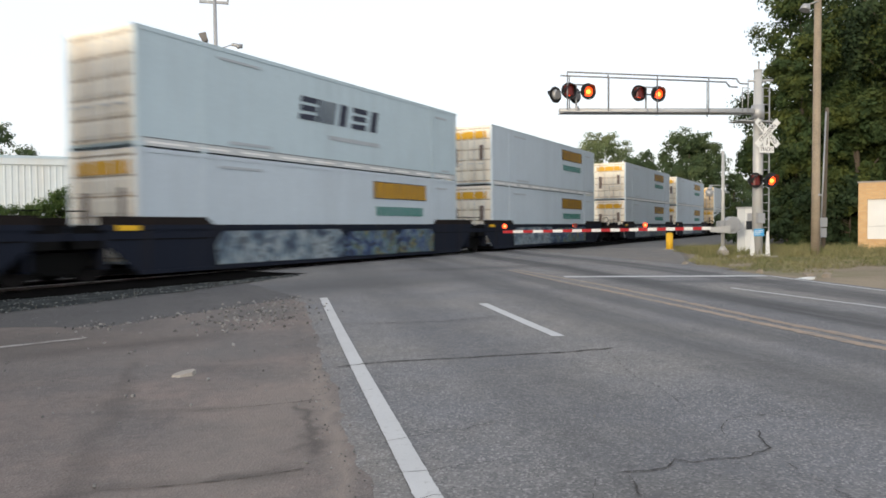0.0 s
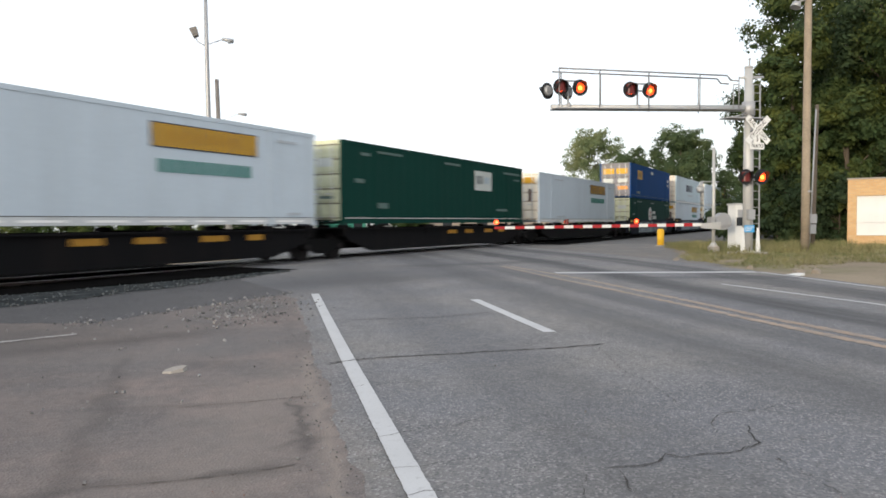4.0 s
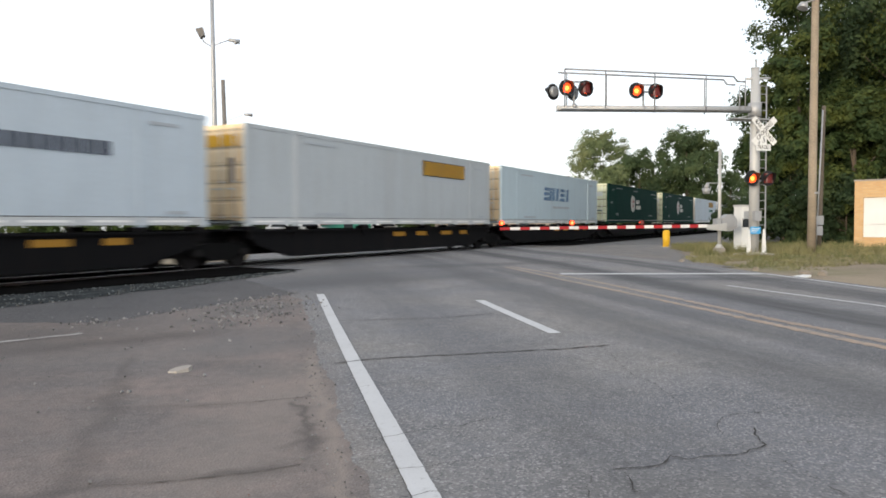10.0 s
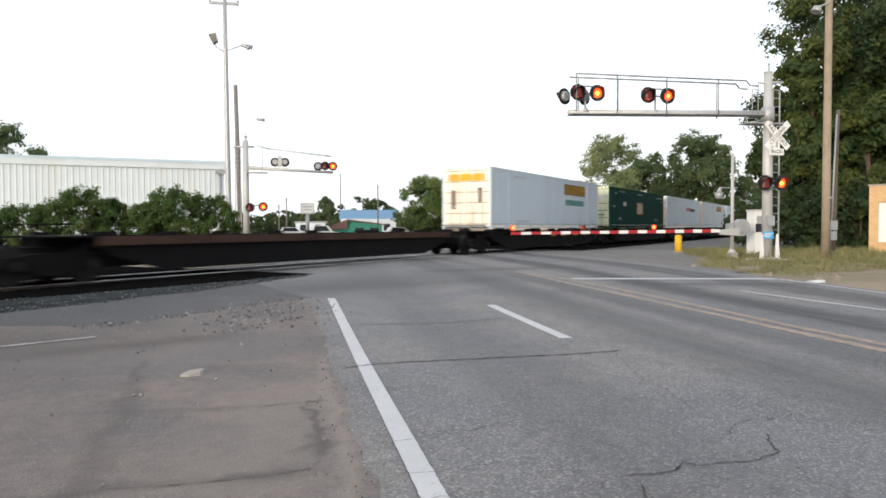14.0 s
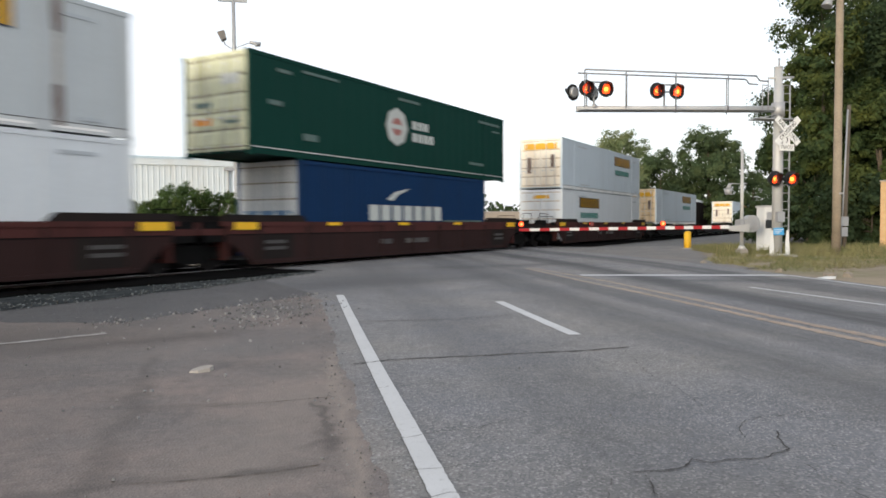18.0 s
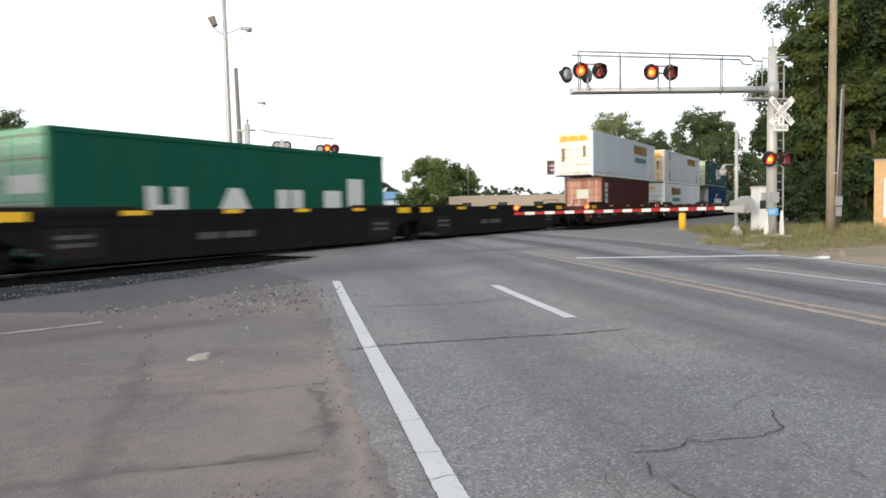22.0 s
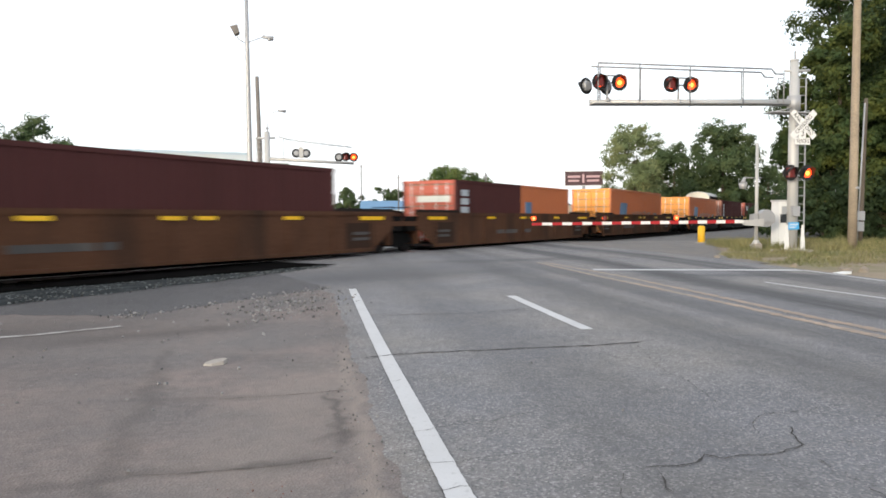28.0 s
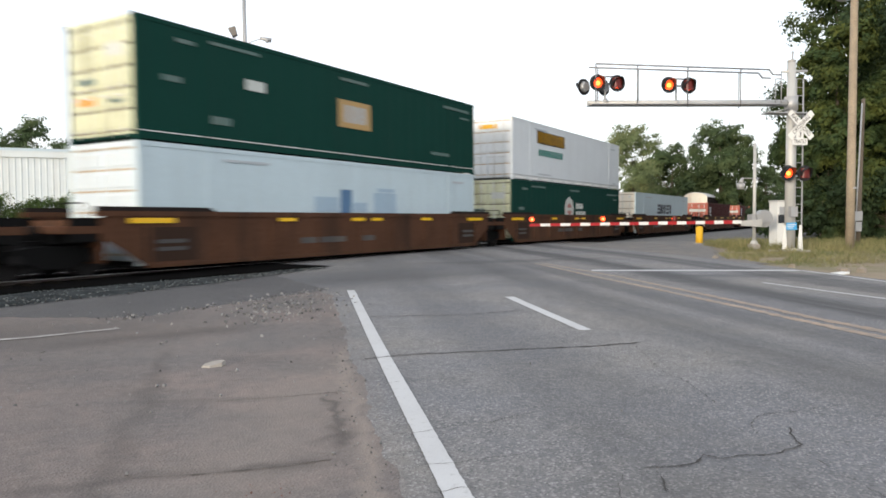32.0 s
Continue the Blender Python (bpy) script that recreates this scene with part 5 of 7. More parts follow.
def billboard(x, y, z0, w, h, turn, face, bars, label):
    e = thing("billboard", label, "billboard", m=pose(x, y, 0.1, 0, 0, turn))
    part("post", tube(B(), (w / 2, 0.25, 0), (w / 2, 0.25, z0), 0.28, seg=12), M_GALV, e)
    part("panel", box(B(), 0, w, 0, 0.3, z0, z0 + h), face, e)
    bm = box(B(), -0.12, w + 0.12, -0.05, 0.35, z0 - 0.14, z0)
    box(bm, -0.12, w + 0.12, -0.05, 0.35, z0 + h, z0 + h + 0.12)
    box(bm, -0.12, 0, -0.05, 0.35, z0, z0 + h)
    box(bm, w, w + 0.12, -0.05, 0.35, z0, z0 + h)
    part("frame", bm, M_GALV, e)
    for a, c, p, q, m in bars:
        part("print_bar", box(B(), a, c, -0.02, 0.0, z0 + p, z0 + q), m, e)


billboard(44.6, 121.0, 7.1, 6.4, 2.35, -22, M_BILL, [(0.4, 2.6, 1.3, 1.7, M_PINKBAR), (0.5, 2.4, 0.6, 0.95, M_PINKBAR), (3.6, 5.9, 1.3, 1.7, M_PINKBAR), (3.7, 5.8, 0.6, 0.95, M_PINKBAR), (2.9, 3.3, 0.4, 1.9, M_PINKBAR)],
          "dark red roadside billboard on a single post")
billboard(2.3, 108, 3.6, 1.7, 1.3, -3, M_WHITE, [(0.2, 1.5, 0.8, 1.0, M_GALV), (0.2, 1.5, 0.4, 0.55, M_GALV)], "small white roadside sign on a post")
for k, (x, y, h) in enumerate(((10.5, 142, 12.0), (14.8, 118, 8.5), (0.2, 135, 7.0), (24.0, 96, 7.6), (-1.2, 140, 6.0))):
    e = thing("utility_pole", "thin distant roadside pole", "utility pole", "distant poles", m=pose(x, y, 0.1))
    part("shaft", tube(B(), (0, 0, 0), (0, 0, h), 0.13, 0.09, seg=8), M_OLDPOLE, e)
    part("cross_arm", box(B(), -0.4, 0.4, -0.04, 0.04, h - 0.5, h - 0.42), M_OLDPOLE, e)


# ---------------------------------------------------------------- the train
def paint(name, color, vary=0.07, grime=(0.2, 0.17, 0.14), amt=0.35, rough=0.5, scale=1.2, spec=0.3):
    return mat(name, color, rough, spec=spec, vary=vary, fine=12, coarse=0.8, bump=0.05, stain=grime, stain_amt=amt, stain_scale=scale, streak=True)


P_WHITE = paint("container_white", (0.545, 0.62, 0.675), vary=0.06, grime=(0.36, 0.40, 0.42), amt=0.25)
P_WHITE2 = paint("container_greyed_white", (0.49, 0.53, 0.545), vary=0.06, grime=(0.34, 0.34, 0.33), amt=0.35)
P_WHITENEW = paint("container_fresh_white", (0.66, 0.70, 0.725), vary=0.05, grime=(0.48, 0.50, 0.50), amt=0.2)
P_SWIFT = paint("container_pale_blue_white", (0.525, 0.635, 0.68), vary=0.06, grime=(0.36, 0.41, 0.43), amt=0.25)
P_GREEN = paint("container_green", (0.007, 0.044, 0.034), grime=(0.014, 0.041, 0.034), amt=0.4, rough=0.7, spec=0.06)
P_GREENDOOR = paint("door_pale_green", (0.60, 0.62, 0.44), grime=(0.26, 0.25, 0.12), amt=0.8, scale=2.5)
P_BLUE = paint("container_blue", (0.008, 0.062, 0.215), grime=(0.015, 0.055, 0.15), amt=0.4, rough=0.7, spec=0.06)
P_NAVY = paint("container_navy", (0.010, 0.036, 0.100), grime=(0.015, 0.03, 0.06), amt=0.4, rough=0.7, spec=0.06)
P_BLUEDOOR = paint("door_blue_grey", (0.20, 0.20, 0.22), amt=0.5)
P_MAROON = paint("container_maroon", (0.078, 0.031, 0.030), grime=(0.05, 0.024, 0.022), amt=0.5, rough=0.7, spec=0.06)
P_MAROONDOOR = paint("door_faded_red", (0.37, 0.165, 0.12), grime=(0.6, 0.42, 0.3), amt=0.6)
P_RED = paint("door_coral_red", (0.42, 0.11, 0.075), amt=0.3)
P_ORANGE = paint("container_orange", (0.50, 0.155, 0.058), grime=(0.30, 0.10, 0.05), amt=0.4)
P_ORANGEDOOR = paint("door_orange", (0.72, 0.30, 0.06), amt=0.25)
P_SEAGREEN = paint("container_sea_green", (0.008, 0.082, 0.052), grime=(0.03, 0.08, 0.06), amt=0.4, rough=0.7, spec=0.06)
P_TEALDOOR = paint("door_sea_green", (0.16, 0.36, 0.24), amt=0.4)
P_DOORWHITE = paint("door_white", (0.82, 0.77, 0.66), grime=(0.52, 0.38, 0.22), amt=0.5, scale=2.0)
P_PLATE = paint("yellow_plate", (0.66, 0.36, 0.02), amt=0.2)
P_TEAL = paint("teal_print", (0.05, 0.20, 0.17), amt=0.1)
P_INK = paint("dark_print", (0.03, 0.035, 0.06), amt=0.1)
P_INKBLUE = paint("blue_print", (0.09, 0.18, 0.31), vary=0.3, grime=(0.40, 0.48, 0.54), amt=0.6, scale=2.2)
P_INKRED = paint("red_print", (0.50, 0.06, 0.05), amt=0.1)
P_ROUNDEL = paint("faded_red_print", (0.40, 0.15, 0.13), amt=0.3)
P_PRINT = paint("pale_print", (0.55, 0.58, 0.55), amt=0.2)
P_PRINTDIM = paint("dim_print", (0.10, 0.16, 0.145), amt=0.3)
P_GREYPRINT = paint("grey_print", (0.44, 0.48, 0.51), amt=0.2)
P_PLATEPRINT = paint("placard_print", (0.40, 0.20, 0.02), amt=0.1)
P_PALEBLUE = paint("pale_blue_print", (0.36, 0.48, 0.58), amt=0.1)
P_TANSIGN = paint("tan_sign", (0.46, 0.30, 0.12), amt=0.2)
P_DOORRUST = paint("door_rusty_white", (0.76, 0.60, 0.38), grime=(0.42, 0.23, 0.10), amt=0.9, scale=2.4)
P_SEAM = paint("door_seam_grime", (0.40, 0.31, 0.20), amt=0.5)
P_TAPE = mat("reflective_tape", (0.92, 0.91, 0.88), 0.3, vary=0.06, bump=0)
# Colour of the line painted as shade along the bottom rail's upper edge.
P_EDGESHADE = paint("rail_edge_shade", (0.07, 0.07, 0.07), amt=0.3)
P_STENCIL = paint("worn_stencil", (0.065, 0.062, 0.06), amt=0.6)
P_SOOT = paint("sooty_steel", (0.020, 0.016, 0.015), grime=(0.035, 0.025, 0.02), amt=0.6, rough=0.85, spec=0.1)
P_BROWNSOOT = paint("sooty_brown", (0.042, 0.025, 0.018), grime=(0.03, 0.02, 0.015), amt=0.8, rough=0.85, spec=0.1)
P_RUST = paint("rust_band", (0.17, 0.125, 0.105), vary=0.3, grime=(0.38, 0.34, 0.30), amt=0.8, scale=3.0)
P_BANDPALE = paint("grimy_pale_band", (0.42, 0.40, 0.37), vary=0.2, grime=(0.25, 0.19, 0.15), amt=0.6, scale=3.0)
# A darker copy of the well car red, for the side sills.
P_SILLRED = paint("dark_red_sill", (0.034, 0.018, 0.017), grime=(0.016, 0.013, 0.012), amt=0.7, rough=0.85, spec=0.1)
P_RAILGREY = paint("galvanised_edge", (0.60, 0.62, 0.62), amt=0.3)
P_STEELDARK = paint("running_gear_black", (0.005, 0.005, 0.005), grime=(0.012, 0.010, 0.009), amt=0.6, rough=0.8, spec=0.12)
P_WELLRED = paint("well_car_red_brown", (0.078, 0.028, 0.025), grime=(0.022, 0.015, 0.014), amt=0.7, rough=0.8, spec=0.12)
P_WELLBROWN = paint("well_car_rust_brown", (0.088, 0.042, 0.024), vary=0.3, grime=(0.024, 0.018, 0.015), amt=0.9, scale=0.8, rough=0.8, spec=0.12)
P_WELLBLACK = paint("well_car_black", (0.008, 0.008, 0.009), grime=(0.016, 0.015, 0.015), amt=0.6, rough=0.8, spec=0.12)
P_WELLNAVY = paint("well_car_navy", (0.014, 0.018, 0.030), grime=(0.028, 0.025, 0.025), amt=0.6, rough=0.8, spec=0.12)
P_SPINE = paint("spine_car_dark", (0.006, 0.006, 0.0068), grime=(0.016, 0.012, 0.011), amt=0.5, rough=0.8, spec=0.12)
P_DECKRUST = paint("rusty_deck_edge", (0.060, 0.036, 0.028), vary=0.25, grime=(0.02, 0.015, 0.013), amt=0.7, rough=0.85, spec=0.1)
P_REFLECT = mat("yellow_reflector", (0.85, 0.50, 0.02), 0.35, vary=0.05, bump=0)
P_WHEEL = mat("wheel_steel", (0.012, 0.010, 0.010), 0.7, 0.2, vary=0.3)


def graffiti_paint(name, ramp, scale, offset):
    """Sprayed letters run together: soft-edged fields of colour, warped, with darker strokes through them."""
    m = bpy.data.materials.new(name)
    m.use_nodes = True
    nt, b = m.node_tree, m.node_tree.nodes["Principled BSDF"]
    nd, ln = nt.nodes.new, nt.links.new
    mp = nd("ShaderNodeMapping")
    mp.inputs["Location"].default_value, mp.inputs["Scale"].default_value = (offset, 0, 0), (1.0, 1.0, 0.75)
    ln(nd("ShaderNodeTexCoord").outputs["Object"], mp.inputs["Vector"])
    n1, n2 = nd("ShaderNodeTexNoise"), nd("ShaderNodeTexNoise")
    n1.inputs["Scale"].default_value, n1.inputs["Detail"].default_value, n1.inputs["Distortion"].default_value = scale, 1.5, 1.6
    n2.inputs["Scale"].default_value, n2.inputs["Detail"].default_value, n2.inputs["Distortion"].default_value = scale * 1.9, 1.0, 2.5
    cr, st = nd("ShaderNodeValToRGB"), nd("ShaderNodeMapRange")
    el = cr.color_ramp.elements
    el[0].position, el[0].color = ramp[0][0], (*ramp[0][1], 1)
    el[1].position, el[1].color = ramp[-1][0], (*ramp[-1][1], 1)
    for p, c in ramp[1:-1]:
        el.new(p).color = (*c, 1)
    st.inputs["From Min"].default_value, st.inputs["From Max"].default_value, st.inputs["To Max"].default_value = 0.56, 0.62, 0.75
    mx = nd("ShaderNodeMix")
    mx.data_type = "RGBA"
    mx.inputs["B"].default_value = (0.02, 0.026, 0.045, 1)
    ln(mp.outputs[0], n1.inputs["Vector"]), ln(mp.outputs[0], n2.inputs["Vector"])
    ln(n1.outputs["Fac"], cr.inputs["Fac"]), ln(n2.outputs["Fac"], st.inputs["Value"])
    ln(cr.outputs["Color"], mx.inputs["A"]), ln(st.outputs[0], mx.inputs["Factor"]), ln(mx.outputs["Result"], b.inputs["Base Color"])
    b.inputs["Roughness"].default_value = 0.6
    return m


M_GRAFFITI = graffiti_paint("graffiti_pale", ((0.30, (0.03, 0.05, 0.09)), (0.40, (0.10, 0.15, 0.20)), (0.50, (0.20, 0.26, 0.30)), (0.58, (0.30, 0.35, 0.37)), (0.70, (0.12, 0.16, 0.21))), 1.5, 0.0)
M_GRAFFITI_DARK = graffiti_paint("graffiti_bright", ((0.34, (0.014, 0.02, 0.05)), (0.43, (0.03, 0.08, 0.20)), (0.50, (0.16, 0.21, 0.25)), (0.55, (0.05, 0.14, 0.15)), (0.62, (0.20, 0.18, 0.07)), (0.70, (0.02, 0.03, 0.06))), 1.7, 31.0)

P_SEAM_DARK = paint("door_seam_shade", (0.16, 0.14, 0.10), amt=0.5)
WHITES = (P_WHITE, P_WHITE2, P_SWIFT, P_WHITENEW)
HALF = 1.295
train_things = []        # (thing, place along the train, height over the rail)


def ribbed_side(bm, length, z0, z1, y, depth, pitch, sign):
    """A side wall pressed into upright ribs; sign -1 faces the camera."""
    pts, x = [], 0.12
    while x + pitch <= length - 0.12 + 1e-6:
        pts += [(x, 0), (x + pitch * 0.36, 0), (x + pitch * 0.5, depth), (x + pitch * 0.86, depth)]
        x += pitch
    pts = [(0.0, 0)] + pts + [(x, 0), (length, 0)]
    prev = None
    for px_, d in pts:
        cur = (bm.verts.new((px_, sign * (y - d), z0)), bm.verts.new((px_, sign * (y - d), z1)))
        if prev:
            bm.faces.new((prev[0], cur[0], cur[1], prev[1]))
        prev = cur


def container(name, label, length, height, body, door, marks=(), door_marks=(), ribs=0.0, group="containers on the train", rail=None, bands=()):
    """A freight container: floor, roof, pressed sides, rails, corner posts and castings, and two rear doors with lock bars."""
    e = thing(name, label, "container", group)
    rail = rail or body
    L, Hh = length, height
    bm = B()
    depth = 0.036 if ribs else 0.006
    pitch = ribs or 0.61
    for sgn in (-1, 1):
        ribbed_side(bm, L, 0.16, Hh - 0.10, HALF - 0.012, depth, pitch, sgn)
    box(bm, 0.05, L - 0.02, -HALF + 0.06, HALF - 0.06, Hh - 0.06, Hh - 0.02)
    box(bm, 0.05, L - 0.02, -HALF + 0.06, HALF - 0.06, 0.10, 0.16)
    box(bm, L - 0.06, L - 0.02, -HALF + 0.02, HALF - 0.02, 0.12, Hh - 0.04)
    part("body", bm, body, e)
    for sgn in (-1, 1):
        y0, y1 = (-HALF, -HALF + 0.07) if sgn < 0 else (HALF - 0.07, HALF)
        part("top_rail", box(B(), 0.08, L - 0.08, y0, y1, Hh - 0.11, Hh), rail, e)
        white = body in WHITES and L > 15
        base = part("bottom_rail", box(B(), 0.08, L - 0.08, y0, y1, 0.05, 0.235 if white else 0.18), P_RAILGREY if white else rail, e)
        if white:
            yo = sorted((sgn * (HALF + 0.004), sgn * (HALF - 0.02)))
            for k in range(10):
                part("reflective_strip", box(B(), 0.3 + 1.56 * k, 0.3 + 1.56 * k + (1.05 if k % 3 else 1.2), *yo, 0.115, 0.165), P_TAPE, base)
            part("rail_edge", box(B(), 0.1, L - 0.1, *yo, 0.238, 0.256), P_EDGESHADE, base)
        if L > 15 and not white:
            part("rub_strip", box(B(), 0.1, L - 0.1, *sorted((sgn * (HALF + 0.003), sgn * (HALF - 0.03))), 0.232, 0.252), P_TAPE if body is P_GREEN else P_PRINTDIM if body is P_BLUE else P_GREYPRINT, e)
    posts = [0.0, L - 0.12]
    if L > 15:
        posts += [2.0, L - 2.12]
    for x in posts:
        inner = 0.5 < x < L - 0.5
        for sgn in (-1, 1):
            o = 0.004 if inner else 0.002
            y0, y1 = (-HALF - o, -HALF + 0.10) if sgn < 0 else (HALF - 0.10, HALF + o)
            bm = box(B(), x, x + 0.12, y0, y1, 0.12, Hh - 0.11)
            for z in (0.0, Hh - 0.12):
                box(bm, x - 0.02, x + 0.158, y0 - 0.004 if sgn < 0 else y0, y1 if sgn < 0 else y1 + 0.004, z, z + 0.12)
            part("corner_post", bm, rail, e)
    part("rear_header", box(B(), 0.0, 0.09, -HALF + 0.10, HALF - 0.10, Hh - 0.14, Hh - 0.005), door, e)
    for sgn in (-1, 1):
        y0, y1 = sorted((sgn * 0.015, sgn * (HALF - 0.11)))
        ridge = [(0.07, 0.16), (0.02, 0.16)]
        for k in range(5):
            z = 0.30 + k * (Hh - 0.6) / 4.6
            ridge += [(0.02, z), (0.005, z + 0.04), (0.005, z + 0.34), (0.02, z + 0.38)]
        d = part("door", prism(B(), ridge + [(0.02, Hh - 0.15), (0.07, Hh - 0.15)], y0, y1), door, e)
        for k in range(6):
            z = 0.22 + k * (Hh - 0.6) / 4.6
            part("door_seam", box(B(), 0.012, 0.022, y0 + 0.04, y1 - 0.04, z, z + 0.045), P_SEAM if body in WHITES else P_SEAM_DARK, d)
        for f in (0.28, 0.72):
            yy = y0 + (y1 - y0) * f
            bm = tube(B(), (-0.018, yy, 0.10), (-0.018, yy, Hh - 0.10), 0.017, seg=6)
            box(bm, -0.03, 0.0, yy - 0.02, yy + 0.30, 1.05, 1.09)
            for z in (0.25, 1.25, Hh - 0.35):
                box(bm, -0.03, 0.01, yy - 0.05, yy + 0.05, z, z + 0.06)
            part("lock_bar", bm, P_RAILGREY, d)
    for nm, x0, x1, z0, z1, m in marks:
        part(nm, box(B(), x0, x1, -HALF - 0.006, -HALF + 0.012, z0, z1), m, e)
    for nm, y0, y1, z0, z1, m in door_marks:
        part(nm, box(B(), -0.006, 0.012, y0, y1, z0, z1), m, e)
    for x0, x1, m in bands:
        if m is P_RUST:
            xm, w = (x0 + x1) / 2, x1 - x0
            part("bracket_band", box(B(), xm - 0.3 * w, xm + 0.3 * w, -HALF - 0.008, -HALF + 0.02, 0.9, Hh - 0.75), P_BANDPALE, e)
            for z0, z1 in ((0.16, 1.0), (Hh - 0.80, Hh - 0.14)):
                part("rust_stain", prism(B(), [(xm - 0.32 * w, z0), (xm + 0.36 * w, z0), (xm + 0.44 * w, z0 + 0.3 * (z1 - z0)), (xm + 0.38 * w, z1), (xm - 0.40 * w, z1), (xm - 0.45 * w, z0 + 0.6 * (z1 - z0))], -HALF - 0.010, -HALF + 0.02), m, e)
        else:
            part("bracket_band", box(B(), x0, x1, -HALF - 0.008, -HALF + 0.02, 0.14, Hh - 0.10), m, e)
    return e


def lettering(x0, z0, w, h, n, m):
    """A row of plain blocks in place of a name."""
    out = []
    step = w / n
    for k in range(n):
        out.append(("lettering", x0 + k * step, x0 + k * step + step * 0.74, z0, z0 + h, m))
    return out


def small_print(L, Hh, m):
    return [("marking", L - 1.75, L - 0.9, Hh - 0.42, Hh - 0.34, m), ("marking", L - 1.3, L - 0.7, 0.32, 0.40, m), ("marking", 3.0, 4.6, 0.34, 0.42, m),
            ("marking", 2.6, 4.2, Hh - 0.34, Hh - 0.27, m)]


H9, H8, L53, L40, L20 = 2.90, 2.59, 16.15, 12.19, 6.06
YEL_DOOR = [("placard", -0.98, 0.98, 2.28, 2.62, P_PLATE), ("stain", -0.82, -0.62, 1.25, 1.95, P_RUST), ("stain", 0.56, 0.80, 0.95, 1.85, P_RUST)]
protos = {}


def proto(key, *a, **k):
    protos[key] = container(*a, **k)


def slanted(e, x0, z0, w, h, n, m, lean=0.16):
    """A row of slanted blocks, each split by a slot, in place of a name."""
    step = w / n
    for k in range(n):
        x, wd = x0 + k * step, step * 0.9

        def at(fx, fz):
            return (x + wd * fx + lean * fz, z0 + h * fz)

        shapes = ([[(0, 0), (1, 0), (1, 0.26), (0, 0.22)], [(0.05, 0.38), (1, 0.40), (0.95, 0.64), (0, 0.62)], [(0, 0.76), (1, 0.76), (1, 1), (0, 1)]],
                  [[(0, 0.0), (0.26, 0.0), (0.22, 1), (0, 1)], [(0.38, 0), (0.64, 0), (0.60, 1), (0.40, 1)], [(0.76, 0), (1, 0), (1, 1), (0.80, 1)]],
                  [[(0.25, 0), (0.70, 0), (0.70, 1), (0.25, 1)]])[(0, 1, 2, 0, 2)[k % 5]]
        for o in shapes:
            part("lettering", prism(B(), [at(*q) for q in o], -HALF - 0.006, -HALF + 0.012), m, e)


PL, PM = (9.87, 3.62, 2.56), (2.92, 3.60, 2.50)


def plate(at, teal=True):
    """The yellow placard with its dark border and printed line, and the teal line under it."""
    x, w, z1 = at
    hp = 0.56
    out = [("placard_border", x - 0.03, x + w + 0.03, z1 - hp - 0.03, z1 + 0.03, P_INK), ("placard", x, x + w, z1 - hp, z1, P_PLATE)]
    out += [("placard_print", x + 0.5 + 0.42 * k, x + 0.5 + 0.42 * k + 0.27, z1 - 0.40, z1 - 0.15, P_PLATEPRINT) for k in range(6)]
    if teal:
        out += lettering(x + 0.17, z1 - 1.20, w - 0.33, 0.33, 10, P_TEAL)
    return out


proto("white", "container", "white 53-foot container with yellow placard and teal lettering", L53, H9, P_WHITE, P_DOORWHITE,
      plate(PL) + small_print(L53, H9, P_GREYPRINT), YEL_DOOR)
proto("white_mid", "container", "white 53-foot container with yellow placard near its rear", L53, H9, P_WHITENEW, P_WHITENEW,
      plate(PM) + small_print(L53, H9, P_GREYPRINT), [("placard", -0.5, 0.45, 2.4, 2.6, P_PLATE)])
proto("white_dirty", "container", "greyed white 53-foot container with rusty bracket bands", L53, H9, P_WHITE2, P_DOORRUST,
      plate(PL, False) + small_print(L53, H9, P_GREYPRINT), YEL_DOOR, bands=((1.75, 2.25, P_RUST), (14.3, 14.55, P_RUST)))
proto("white_rust", "container", "white 53-foot container with a rusty rear door", L53, H9, P_WHITE, P_DOORRUST,
      plate(PL) + small_print(L53, H9, P_GREYPRINT), YEL_DOOR)
proto("white_plain", "container", "white 53-foot container with a yellow placard and rust stains", L53, H9, P_WHITE2, P_DOORRUST,
      plate(PL, False) + small_print(L53, H9, P_GREYPRINT), YEL_DOOR, bands=((2.05, 2.2, P_RAILGREY),))
SUB = [("marking", 7.35, 10.2, 0.90, 1.03, P_GREYPRINT)]
proto("pale", "container", "pale blue-white 53-foot container with dark block lettering", L53, H9, P_SWIFT, P_DOORWHITE, SUB + small_print(L53, H9, P_GREYPRINT))
slanted(protos["pale"], 5.85, 1.40, 4.5, 0.72, 5, P_INK)
proto("pale_blue_print", "container", "white 53-foot container with blue block lettering", L53, H9, P_SWIFT, P_DOORRUST, SUB + small_print(L53, H9, P_GREYPRINT))
slanted(protos["pale_blue_print"], 5.88, 1.34, 4.5, 0.74, 5, P_INKBLUE)
proto("pale_picture", "container", "white 53-foot container with a faint blue picture on its side", L53, H9, P_SWIFT, P_WHITE,
      [("picture", 6.1, 7.2, 1.30, 1.75, P_PALEBLUE), ("picture", 7.35, 7.9, 1.25, 2.0, P_INKBLUE), ("picture", 8.0, 8.7, 1.3, 1.6, P_PALEBLUE), ("picture", 9.1, 10.4, 1.25, 1.95, P_PALEBLUE), ("marking", 9.3, 10.3, 1.98, 2.1, P_PALEBLUE)]
      + small_print(L53, H9, P_GREYPRINT))
RB = lettering(8.90, 1.66, 1.62, 0.38, 3, P_INKRED) + lettering(10.62, 1.64, 2.75, 0.32, 8, P_INK)
